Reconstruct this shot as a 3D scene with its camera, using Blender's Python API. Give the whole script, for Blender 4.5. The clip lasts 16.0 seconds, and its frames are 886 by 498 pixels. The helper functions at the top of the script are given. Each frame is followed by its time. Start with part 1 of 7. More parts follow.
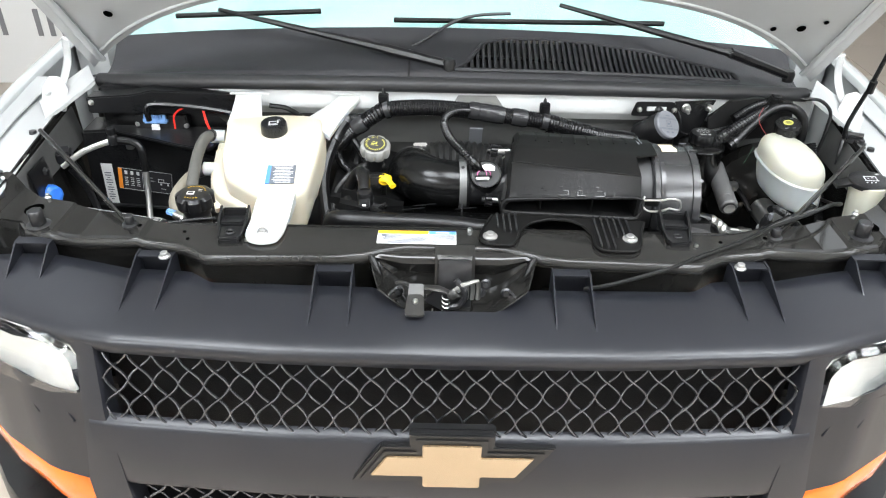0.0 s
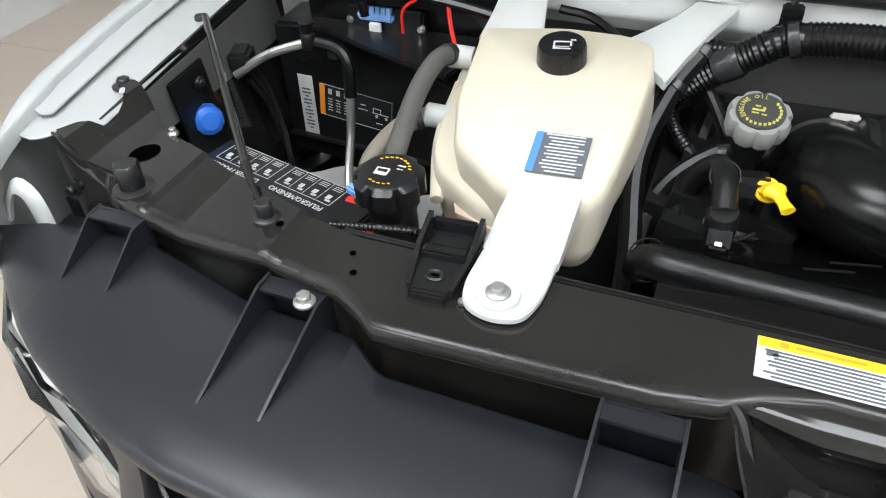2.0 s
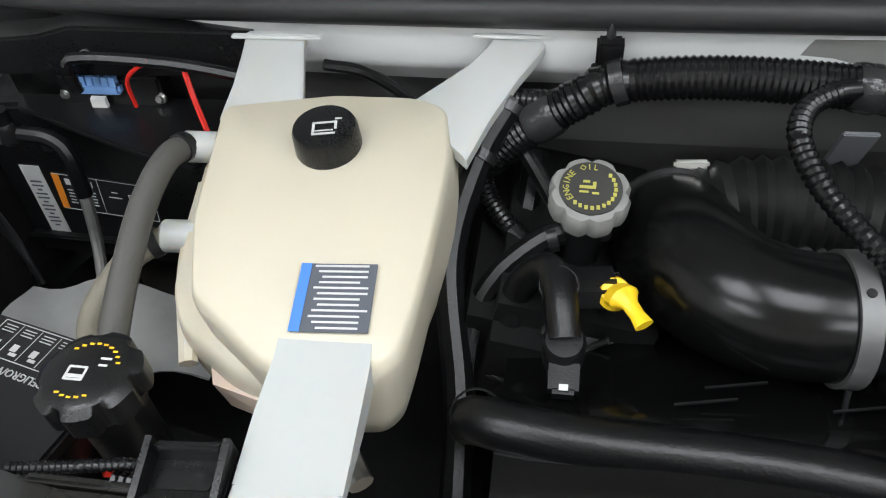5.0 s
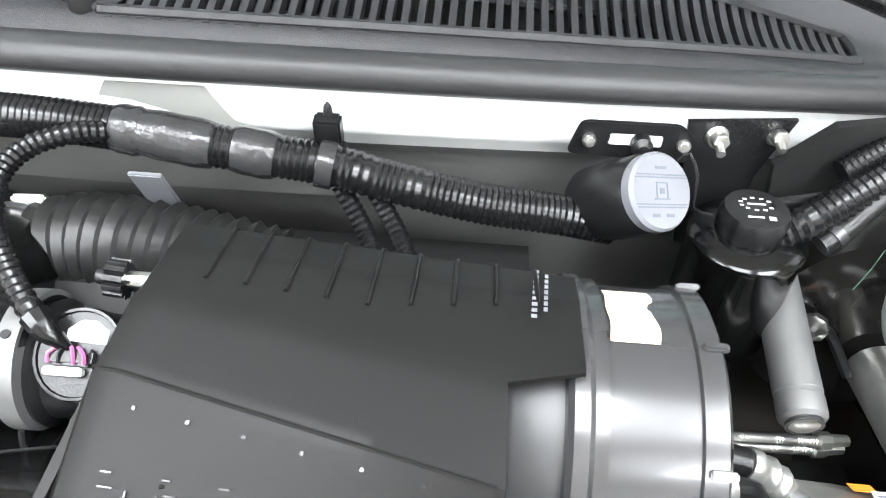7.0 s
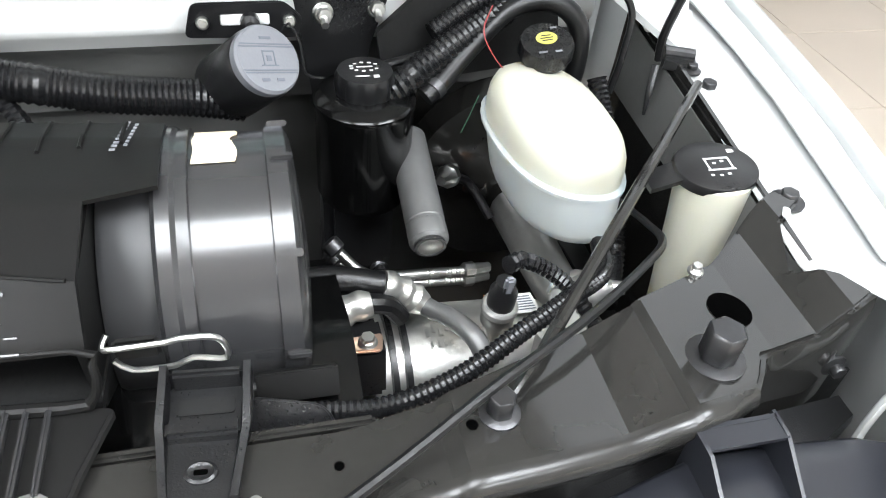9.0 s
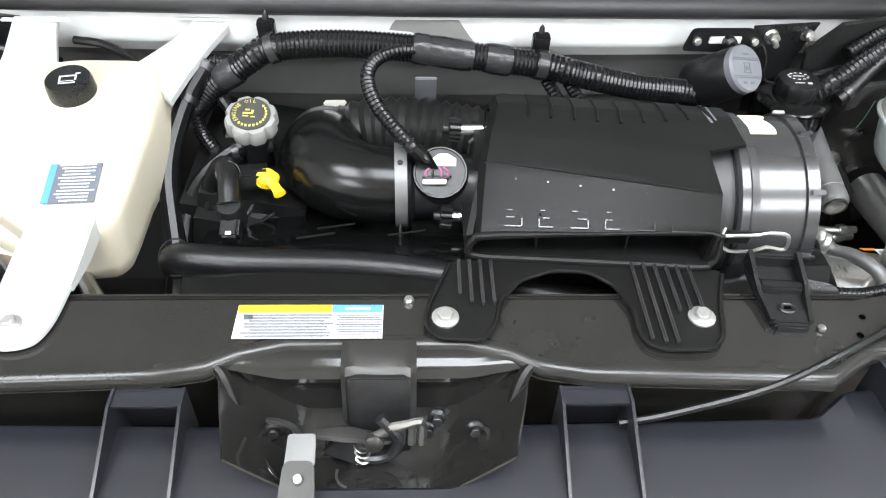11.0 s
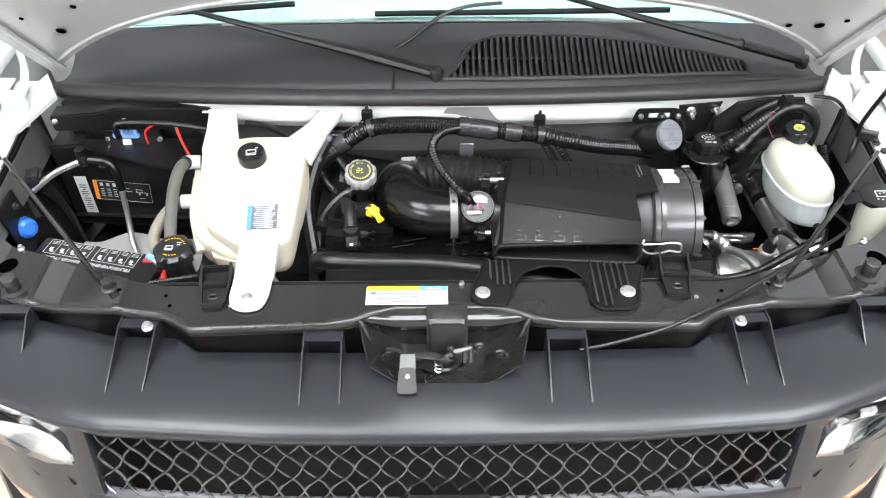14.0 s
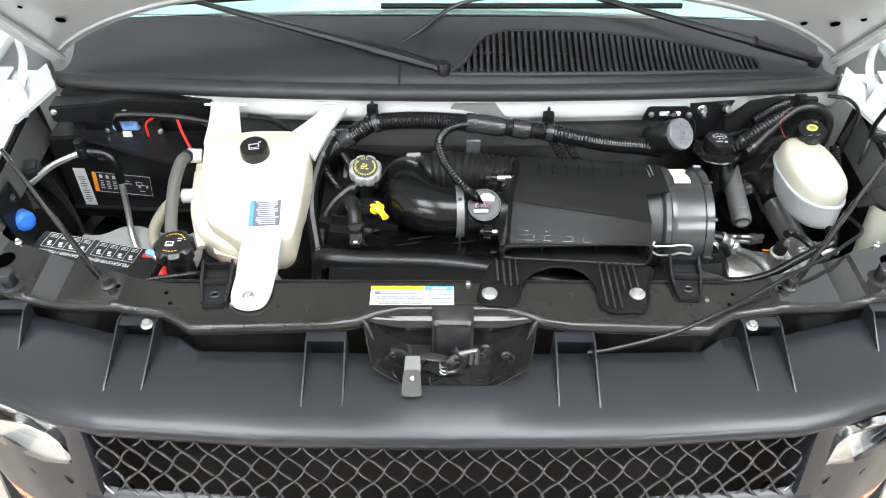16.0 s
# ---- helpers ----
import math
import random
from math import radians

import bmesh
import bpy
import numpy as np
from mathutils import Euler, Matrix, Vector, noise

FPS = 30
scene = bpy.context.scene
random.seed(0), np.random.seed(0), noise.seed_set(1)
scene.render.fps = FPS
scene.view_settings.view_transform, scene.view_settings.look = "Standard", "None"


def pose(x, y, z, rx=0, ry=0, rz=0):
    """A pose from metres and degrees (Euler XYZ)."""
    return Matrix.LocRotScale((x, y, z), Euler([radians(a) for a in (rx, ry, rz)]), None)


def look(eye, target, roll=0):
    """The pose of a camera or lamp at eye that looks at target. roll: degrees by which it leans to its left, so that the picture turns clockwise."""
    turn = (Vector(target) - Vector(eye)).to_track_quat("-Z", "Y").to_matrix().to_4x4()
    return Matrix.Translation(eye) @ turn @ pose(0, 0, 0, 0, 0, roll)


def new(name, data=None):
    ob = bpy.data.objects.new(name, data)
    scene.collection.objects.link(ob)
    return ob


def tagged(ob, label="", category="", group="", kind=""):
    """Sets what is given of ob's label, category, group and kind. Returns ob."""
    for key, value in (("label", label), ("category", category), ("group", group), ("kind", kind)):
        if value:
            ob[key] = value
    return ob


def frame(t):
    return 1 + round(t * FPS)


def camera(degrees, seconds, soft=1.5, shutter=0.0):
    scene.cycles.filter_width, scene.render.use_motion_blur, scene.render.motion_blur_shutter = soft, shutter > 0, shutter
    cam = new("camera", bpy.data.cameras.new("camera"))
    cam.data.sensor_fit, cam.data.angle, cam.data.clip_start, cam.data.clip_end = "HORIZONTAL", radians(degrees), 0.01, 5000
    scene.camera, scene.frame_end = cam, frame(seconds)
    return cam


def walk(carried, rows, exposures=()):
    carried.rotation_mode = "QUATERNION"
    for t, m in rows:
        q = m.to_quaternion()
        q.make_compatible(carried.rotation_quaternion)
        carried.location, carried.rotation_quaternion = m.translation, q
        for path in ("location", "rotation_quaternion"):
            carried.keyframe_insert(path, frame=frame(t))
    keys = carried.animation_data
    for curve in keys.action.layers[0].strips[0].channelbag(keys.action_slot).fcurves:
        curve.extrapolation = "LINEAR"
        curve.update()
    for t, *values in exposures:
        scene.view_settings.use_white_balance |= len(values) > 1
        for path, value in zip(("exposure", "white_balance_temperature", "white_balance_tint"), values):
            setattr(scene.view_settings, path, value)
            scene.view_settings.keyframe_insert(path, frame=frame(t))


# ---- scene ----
cam = camera(61.4, 16.0, soft=1.1)
PATH = [
    (0, (-0.02, 0.021, 1.652), (-0.013, 1.687, 0.546), 1.3),
    (0.5, (-0.025, 0.192, 1.583), (-0.006, 1.841, 0.452), 1.6),
    (1, (-0.026, 0.369, 1.527), (-0.204, 1.985, 0.362), 0.4),
    (1.5, (-0.035, 0.535, 1.461), (-0.473, 2.083, 0.272), -1.1),
    (2, (-0.177, 0.649, 1.396), (-0.801, 2.032, 0.093), -3.4),
    (2.5, (-0.335, 0.745, 1.383), (-0.921, 2.054, -0.012), -4.5),
    (3, (-0.429, 0.807, 1.368), (-0.933, 2.084, -0.086), -7.1),
    (3.2, (-0.444, 0.833, 1.363), (-0.932, 2.135, -0.075), -7.5),
    (5.3, (-0.079, 0.902, 1.368), (-0.370, 2.339, 0.012), -4.4),
    (5.5, (-0.017, 0.911, 1.365), (-0.335, 2.361, 0.025), -4.6),
    (6, (0.094, 0.93, 1.363), (-0.122, 2.401, 0.025), -1.6),
    (6.5, (0.193, 0.934, 1.372), (0.077, 2.42, 0.039), 0.9),
    (7, (0.287, 0.949, 1.372), (0.229, 2.438, 0.038), 2.7),
    (7.5, (0.385, 0.958, 1.379), (0.384, 2.392, -0.015), 2.9),
    (8, (0.422, 0.918, 1.361), (0.643, 2.397, 0.032), 5.4),
    (8.5, (0.43, 0.872, 1.354), (0.818, 2.322, 0.031), 6.4),
    (9, (0.412, 0.827, 1.353), (0.857, 2.243, 0.012), 6.4),
    (9.5, (0.31, 0.794, 1.364), (0.683, 2.241, 0.035), 6.7),
    (10, (0.17, 0.765, 1.391), (0.426, 2.222, 0.044), 5.9),
    (10.2, (0.117, 0.744, 1.403), (0.292, 2.200, 0.043), 4.3),
    (12.3, (-0.003, 0.355, 1.722), (0.027, 1.797, 0.336), 0.9),
    (12.5, (-0.012, 0.328, 1.756), (0.009, 1.763, 0.362), 0.5),
    (13, (-0.02, 0.27, 1.813), (-0.001, 1.71, 0.426), 0.2),
    (13.5, (-0.006, 0.246, 1.854), (0.026, 1.682, 0.463), 0.6),
    (14, (-0.008, 0.251, 1.863), (0.003, 1.686, 0.47), -0.2),
    (14.5, (-0.009, 0.256, 1.859), (-0.009, 1.691, 0.467), -0.6),
    (15, (-0.007, 0.264, 1.859), (-0.001, 1.695, 0.462), -0.5),
    (15.5, (-0.015, 0.273, 1.859), (0.001, 1.699, 0.456), 0.4),
    (16, (-0.02, 0.277, 1.856), (-0.005, 1.695, 0.446), 0.6),
]
EXPOSURES = [(0, 0.62), (0.5, 0.68), (1, 0.65), (1.5, 0.3), (2, 0.02), (2.5, -0.25), (3.2, -0.25), (5.3, -0.42), (5.8, -0.06), (6.5, 1.35), (7, 1.7), (7.5, 1.65), (8, 1.25), (8.5, 1.05), (9, 0.95), (10, 1.28), (10.4, 1.1), (11, 0.8), (12.3, 0.75), (14, 0.82), (16, 0.68)]
walk(cam, [(t, look(eye, target, roll)) for t, eye, target, roll in PATH], EXPOSURES)

# ---- light ----
world = bpy.data.worlds.new("world")
scene.world = world
world.use_nodes = True
world.node_tree.nodes["Background"].inputs[0].default_value = (0.9, 0.95, 1.0, 1)
world.node_tree.nodes["Background"].inputs[1].default_value = 0.05
scene.view_settings.exposure = 0.0


def area_lamp(name, at, target, sx, sy, watts, colour=(0.90, 0.95, 1.02)):
    data = bpy.data.lights.new(name, "AREA")
    data.shape, data.size, data.size_y, data.energy, data.color = "RECTANGLE", sx, sy, watts, colour
    ob = new(name, data)
    ob.matrix_world = look(at, target)
    return ob


LAMPS = [(-1.3, 0.2, 28, 1.15, 1.15), (0.3, 0.2, 24, 1.15, 1.15), (1.9, 0.2, 40, 1.15, 1.15), (-2.3, -2.2, 50, 1.7, 1.7), (2.5, -2.2, 72, 1.7, 1.7)]
for lx, ly, watts, sx, sy in LAMPS:
    area_lamp("ceiling_lamp_light", (lx, ly, 3.27), (lx, ly + 0.001, 0), sx, sy, watts)

# ---- materials ----


def mat(name, colour, rough=0.5, metal=0.0, var=0.12, vscale=8.0, bump=0.05, bscale=300.0, coat=0.0, rvar=0.12, trans=0.0, sss=0.0, ior=1.45, emit=None, rand=0.0, dust=0.0):
    m = bpy.data.materials.new(name)
    m.use_nodes = True
    nt = m.node_tree
    b = nt.nodes["Principled BSDF"]
    lk = nt.links.new
    tc = nt.nodes.new("ShaderNodeTexCoord")
    n1 = nt.nodes.new("ShaderNodeTexNoise")
    n1.inputs["Scale"].default_value, n1.inputs["Detail"].default_value = vscale, 6
    n2 = nt.nodes.new("ShaderNodeTexNoise")
    n2.inputs["Scale"].default_value, n2.inputs["Detail"].default_value = bscale, 3
    lk(tc.outputs["Object"], n1.inputs["Vector"])
    lk(tc.outputs["Object"], n2.inputs["Vector"])
    ramp = nt.nodes.new("ShaderNodeMix")
    ramp.data_type = "RGBA"
    lo = [max(0, c * (1 - var)) for c in colour]
    hi = [min(1, c * (1 + var) + dust) for c in colour]
    ramp.inputs[6].default_value, ramp.inputs[7].default_value = (*lo, 1), (*hi, 1)
    lk(n1.outputs["Fac"], ramp.inputs[0])
    out = ramp.outputs[2]
    if rand:
        oi = nt.nodes.new("ShaderNodeObjectInfo")
        hs = nt.nodes.new("ShaderNodeHueSaturation")
        mr = nt.nodes.new("ShaderNodeMapRange")
        mr.inputs[3].default_value, mr.inputs[4].default_value = 1 - rand, 1 + rand
        lk(oi.outputs["Random"], mr.inputs[0])
        lk(mr.outputs[0], hs.inputs["Value"])
        lk(out, hs.inputs["Color"])
        out = hs.outputs[0]
    lk(out, b.inputs["Base Color"])
    rr = nt.nodes.new("ShaderNodeMapRange")
    rr.inputs[3].default_value, rr.inputs[4].default_value = max(0.02, rough - rvar), min(1, rough + rvar)
    mx = nt.nodes.new("ShaderNodeMath")
    mx.operation = "AVERAGE" if False else "MULTIPLY_ADD"
    mx.inputs[1].default_value = 0.6
    ad = nt.nodes.new("ShaderNodeMath")
    ad.operation = "MULTIPLY"
    ad.inputs[1].default_value = 0.4
    lk(n2.outputs["Fac"], ad.inputs[0])
    lk(n1.outputs["Fac"], mx.inputs[0])
    lk(ad.outputs[0], mx.inputs[2])
    lk(mx.outputs[0], rr.inputs[0])
    lk(rr.outputs[0], b.inputs["Roughness"])
    if bump:
        bp = nt.nodes.new("ShaderNodeBump")
        bp.inputs["Strength"].default_value, bp.inputs["Distance"].default_value = bump, 0.002
        lk(n2.outputs["Fac"], bp.inputs["Height"])
        lk(bp.outputs[0], b.inputs["Normal"])
    b.inputs["Metallic"].default_value = metal
    b.inputs["IOR"].default_value = ior
    b.inputs["Coat Weight"].default_value = coat
    b.inputs["Coat Roughness"].default_value = 0.06
    b.inputs["Transmission Weight"].default_value = trans
    if sss:
        b.inputs["Subsurface Weight"].default_value = sss
        b.inputs["Subsurface Radius"].default_value = (0.02, 0.014, 0.008)
        b.inputs["Subsurface Scale"].default_value = 0.6
    if emit:
        b.inputs["Emission Color"].default_value = (*emit[0], 1)
        b.inputs["Emission Strength"].default_value = emit[1]
    return m


PAINT_BLACK = mat("black_chassis_paint", (0.013, 0.0125, 0.0115), 0.10, coat=0.08, var=0.5, vscale=14, bump=0.05, bscale=60, dust=0.004, rvar=0.05)
PAINT_LIP = mat("dull_black_chassis_paint", (0.013, 0.0125, 0.0115), 0.24, var=0.5, vscale=14, bump=0.05, bscale=60, dust=0.004, rvar=0.05)
PLASTIC = mat("black_plastic", (0.006, 0.006, 0.0065), 0.30, var=0.3, bump=0.12, bscale=700, dust=0.004)
AIRBOX = mat("airbox_plastic", (0.0035, 0.0033, 0.0031), 0.50, ior=1.30, var=0.25, vscale=5, bump=0.02, bscale=400, dust=0.003, rvar=0.06)
CAN_MATT = mat("matt_filter_neck_plastic", (0.024, 0.024, 0.025), 0.45, ior=1.5, var=0.06, bump=0.0, rvar=0.02)
CAN = mat("filter_can_plastic", (0.024, 0.024, 0.025), 0.25, coat=0.3, ior=1.55, var=0.06, bump=0.0, rvar=0.02)
PAINT_SATIN = mat("satin_black_paint", (0.005, 0.0048, 0.0046), 0.42, ior=1.36, var=0.4, bump=0.05, bscale=90)
ZINC = mat("bright_zinc", (0.42, 0.415, 0.40), 0.36, metal=0.7, var=0.12, vscale=50, bump=0.04)
GRILLE = mat("charcoal_grille_plastic", (0.0135, 0.0143, 0.0178), 0.31, var=0.15, vscale=5, bump=0.05, bscale=900, rvar=0.05)
COWL = mat("grey_cowl_plastic", (0.023, 0.023, 0.0255), 0.5, var=0.2, vscale=4, bump=0.25, bscale=900)
RUBBER = mat("black_rubber", (0.005, 0.005, 0.0053), 0.32, ior=1.40, var=0.3, bump=0.15, bscale=400)
HOSE_GREY = mat("grey_rubber_hose", (0.085, 0.082, 0.075), 0.55, var=0.25, vscale=20, bump=0.2, bscale=300)
HOSE_TAN = mat("faded_tan_hose", (0.20, 0.18, 0.14), 0.6, var=0.25, vscale=20, bump=0.2, bscale=300)
WHITE = mat("white_car_paint", (0.43, 0.44, 0.435), 0.22, coat=0.6, var=0.04, vscale=3, bump=0.0, rvar=0.05)
WHITE_DUSTY = mat("dusty_white_paint", (0.64, 0.65, 0.64), 0.4, var=0.10, vscale=9, bump=0.03)
CREAM = mat("cream_tank_plastic", (0.60, 0.555, 0.44), 0.42, var=0.05, vscale=7, bump=0.06, bscale=250, sss=0.25)
MILKY = mat("milky_white_plastic", (0.51, 0.525, 0.51), 0.35, var=0.05, vscale=10, bump=0.04, bscale=200, sss=0.3)
BRAKE_TOP = mat("yellowed_white_plastic", (0.42, 0.415, 0.345), 0.4, var=0.06, vscale=12, bump=0.04, sss=0.3)
BRAKE_LOW = mat("bluish_white_plastic", (0.36, 0.385, 0.38), 0.35, var=0.08, vscale=14, bump=0.04, sss=0.3)
STEEL = mat("zinc_steel", (0.55, 0.55, 0.53), 0.32, metal=1.0, var=0.2, vscale=40, bump=0.05)
STEEL_DARK = mat("dark_steel", (0.060, 0.060, 0.062), 0.33, metal=0.8, var=0.35, vscale=60, bump=0.08)
ALU = mat("cast_aluminium", (0.55, 0.545, 0.52), 0.33, metal=0.9, var=0.3, vscale=30, bump=0.3, bscale=150)
WIRE = mat("dark_chrome_wire", (0.12, 0.12, 0.125), 0.2, metal=0.9, var=0.15, vscale=60, bump=0.0)
GOLD = mat("gold_emblem", (0.52, 0.41, 0.28), 0.24, metal=0.85, var=0.06, vscale=5, bump=0.0, rvar=0.03)
ORANGE = mat("orange_lens", (0.90, 0.17, 0.012), 0.15, var=0.08, bump=0.0, coat=0.5)
LAMP_CLEAR = mat("clear_lens", (0.95, 0.97, 0.95), 0.06, var=0.02, bump=0.0, trans=1.0, rvar=0.03)
REFLECTOR = mat("silver_reflector", (0.66, 0.66, 0.64), 0.35, metal=0.25, var=0.3, vscale=14, bump=0.5, bscale=70)
GLASS = mat("windscreen_glass", (0.72, 0.88, 0.85), 0.03, var=0.02, bump=0.0, trans=0.9, rvar=0.02, ior=1.5)
DASH = mat("pale_dashboard", (0.40, 0.55, 0.53), 0.6, var=0.15, vscale=3, bump=0.2)
YELLOW = mat("yellow_plastic", (0.90, 0.58, 0.02), 0.35, var=0.06, bump=0.02)
BLUE = mat("blue_plastic", (0.03, 0.16, 0.62), 0.35, var=0.15, bump=0.03)
BLUE_PALE = mat("pale_blue_connector", (0.20, 0.38, 0.72), 0.4, var=0.15, bump=0.03)
RED = mat("red_cable", (0.75, 0.03, 0.02), 0.4, var=0.1, bump=0.02)
GREEN = mat("green_cable", (0.02, 0.10, 0.05), 0.4, var=0.1, bump=0.02)
CAP_GREY = mat("grey_cap_plastic", (0.155, 0.16, 0.175), 0.45, var=0.12, vscale=20, bump=0.08)
OILCAP = mat("silver_grey_cap", (0.24, 0.24, 0.23), 0.4, var=0.2, vscale=25, bump=0.08)
TAPE = mat("masking_tape", (0.60, 0.51, 0.37), 0.7, var=0.08, vscale=25, bump=0.25, bscale=250)
VINYL_TAPE = mat("black_vinyl_tape", (0.025, 0.025, 0.026), 0.22, var=0.3, vscale=40, bump=0.5, bscale=120)
LBL_WHITE = mat("label_white", (0.62, 0.62, 0.61), 0.5, var=0.05, bump=0.02)
LBL_BLACK = mat("label_black", (0.015, 0.015, 0.017), 0.4, var=0.1, bump=0.02)
LBL_GREY = mat("label_grey_ink", (0.10, 0.11, 0.13), 0.5, var=0.1, bump=0.0)
LBL_YELLOW = mat("label_yellow", (0.90, 0.52, 0.02), 0.45, var=0.05, bump=0.02)
DRYER = mat("dull_aluminium", (0.16, 0.16, 0.158), 0.48, metal=0.6, var=0.25, vscale=30, bump=0.05)
GLOSS_BLACK = mat("polished_black_plastic", (0.003, 0.003, 0.003), 0.12, ior=1.36, var=0.2, bump=0.0, rvar=0.03)
LOOM = mat("black_corrugated_loom", (0.007, 0.007, 0.0075), 0.24, var=0.3, vscale=30, bump=0.05, bscale=300, rvar=0.08)
# white body paint with the shade mixed into its colour
PRESSED_GREY = mat("shaded_white_paint", (0.20, 0.20, 0.19), 0.45, var=0.15, vscale=9, bump=0.03)
SEAL_RUBBER = mat("grey_seal_rubber", (0.026, 0.026, 0.027), 0.42, var=0.2, vscale=6, bump=0.08, bscale=300)
# lighter than the other rubber: reflected sheen is put into the colour
BELLOWS = mat("sheen_grey_bellows_rubber", (0.013, 0.013, 0.0125), 0.4, var=0.35, vscale=18, bump=0.15, bscale=200)
LOWER_WALL = mat("dark_grey_lower_firewall", (0.045, 0.045, 0.043), 0.6, var=0.5, vscale=9, bump=0.3, bscale=60)
HOLE = mat("open_hole", (0.0008, 0.0008, 0.0008), 0.9, var=0.0, bump=0.0, ior=1.01, rvar=0.0)
DARK_RED = mat("dark_red_wire", (0.22, 0.02, 0.02), 0.4, var=0.1, bump=0.02)
DEADENER = mat("grey_sound_deadener", (0.085, 0.085, 0.082), 0.6, var=0.35, vscale=12, bump=0.4, bscale=60)
OLIVE = mat("olive_yellow_print", (0.48, 0.45, 0.10), 0.45, var=0.1, bump=0.02)
PINK = mat("pink_wire", (0.32, 0.07, 0.18), 0.4, var=0.1, bump=0.02)
LATCH_GREY = mat("greased_dark_steel", (0.036, 0.035, 0.033), 0.34, metal=0.5, var=0.35, vscale=40, bump=0.08, bscale=120)
DISC_GREY = mat("grey_cap_disc", (0.045, 0.045, 0.043), 0.4, var=0.2, vscale=30, bump=0.05)
LBL_BLUE = mat("label_blue", (0.08, 0.24, 0.66), 0.45, var=0.05, bump=0.02)
LBL_ORANGE = mat("label_orange", (0.85, 0.28, 0.03), 0.45, var=0.05, bump=0.02)
CORE = mat("radiator_core", (0.008, 0.008, 0.0085), 0.5, metal=0.4, var=0.3, vscale=30, bump=0.4, bscale=500)
# near-black: the shade of deep places is put into this colour
VOID = mat("deep_shade_black", (0.0028, 0.0028, 0.0028), 0.6, var=0.5, vscale=20, bump=0.3, bscale=90)
BEIGE = mat("beige_floor_tile", (0.50, 0.43, 0.36), 0.35, var=0.07, vscale=2.5, bump=0.03, bscale=90, rand=0.03)
GROUT = mat("grey_grout", (0.40, 0.35, 0.30), 0.9, var=0.1, bump=0.3)
WALL = mat("white_wall_paint", (0.74, 0.74, 0.73), 0.7, var=0.03, vscale=1.5, bump=0.08, bscale=120)
INK_GREY = mat("grey_wall_lettering", (0.22, 0.22, 0.23), 0.6, var=0.06, bump=0.03)
CEIL = mat("white_ceiling", (0.78, 0.78, 0.77), 0.8, var=0.03, bump=0.05)
DIFFUSER = mat("lamp_diffuser", (0.9, 0.9, 0.9), 0.5, var=0.0, bump=0.0, emit=((0.92, 0.97, 1.0), 6.0))
SKYLIGHT = mat("skylight_sheet", (0.8, 0.8, 0.8), 0.5, var=0.0, bump=0.0, emit=((0.84, 0.92, 1.0), 1.0))
DOORGREY = mat("dark_grey_door", (0.09, 0.09, 0.10), 0.5, var=0.1, bump=0.05)

# ---- mesh helpers ----
ORG = {}
Z3 = Vector((0, 0, 1))


def thing(name, base, label, category, group="", kind=""):
    ob = new(name)
    ob.location = base
    ORG[ob] = Vector(base)
    return tagged(ob, label, category, group, kind)


def shade(me, angle=35):
    me.polygons.foreach_set("use_smooth", [True] * len(me.polygons))
    me.set_sharp_from_angle(angle=radians(angle))


def part(name, bm, material, parent, label="", angle=35):
    """Links a bmesh in world coordinates as one mesh under its thing."""
    org = ORG[parent]
    bmesh.ops.translate(bm, verts=bm.verts, vec=-org)
    bmesh.ops.recalc_face_normals(bm, faces=bm.faces)
    me = bpy.data.meshes.new(name)
    bm.to_mesh(me)
    bm.free()
    me.materials.append(material)
    shade(me, angle)
    ob = new(name, me)
    ob.parent = parent
    ORG[ob] = org
    return tagged(ob, label)


def single(name, bm, material, base, label, category, group="", kind="", angle=35):
    """A top-level thing that is one mesh."""
    base = Vector(base)
    bmesh.ops.translate(bm, verts=bm.verts, vec=-base)
    bmesh.ops.recalc_face_normals(bm, faces=bm.faces)
    me = bpy.data.meshes.new(name)
    bm.to_mesh(me)
    bm.free()
    me.materials.append(material)
    shade(me, angle)
    ob = new(name, me)
    ob.location = base
    ORG[ob] = base
    return tagged(ob, label, category, group, kind)


MESHES = {}


def shared(name, key, build, material, parent, m, label=""):
    """A part on mesh data shared with its like, at the world pose m."""
    if key not in MESHES:
        bm = build()
        bmesh.ops.recalc_face_normals(bm, faces=bm.faces)
        me = bpy.data.meshes.new(name)
        bm.to_mesh(me)
        bm.free()
        me.materials.append(material)
        shade(me)
        MESHES[key] = me
    ob = new(name, MESHES[key])
    ob.parent = parent
    ob.matrix_local = Matrix.Translation(-ORG[parent]) @ m
    ORG[ob] = ORG[parent]
    return tagged(ob, label)


def frame_to(at, z, x=None):
    """A pose at a place with its z axis along z."""
    z = Vector(z).normalized()
    x = Vector(x) if x is not None else (Vector((1, 0, 0)) if abs(z.x) < 0.9 else Vector((0, 1, 0)))
    y = z.cross(x).normalized()
    x = y.cross(z)
    m = Matrix((x, y, z)).transposed().to_4x4()
    m.translation = Vector(at)
    return m


def spline(pts, step=0.006):
    """A Catmull-Rom curve through the points, in about even steps."""
    p = [Vector(a) for a in pts]
    if len(p) == 2:
        n = max(2, int((p[1] - p[0]).length / step))
        return [p[0].lerp(p[1], i / n) for i in range(n + 1)]
    p = [2 * p[0] - p[1], *p, 2 * p[-1] - p[-2]]
    out = []
    for i in range(1, len(p) - 2):
        a, b, c, d = p[i - 1 : i + 3]
        n = max(2, int((c - b).length / step))
        for k in range(n):
            t = k / n
            out.append(0.5 * (2 * b + (c - a) * t + (2 * a - 5 * b + 4 * c - d) * t * t + (3 * b - a - 3 * c + d) * t**3))
    out.append(p[-2])
    return out


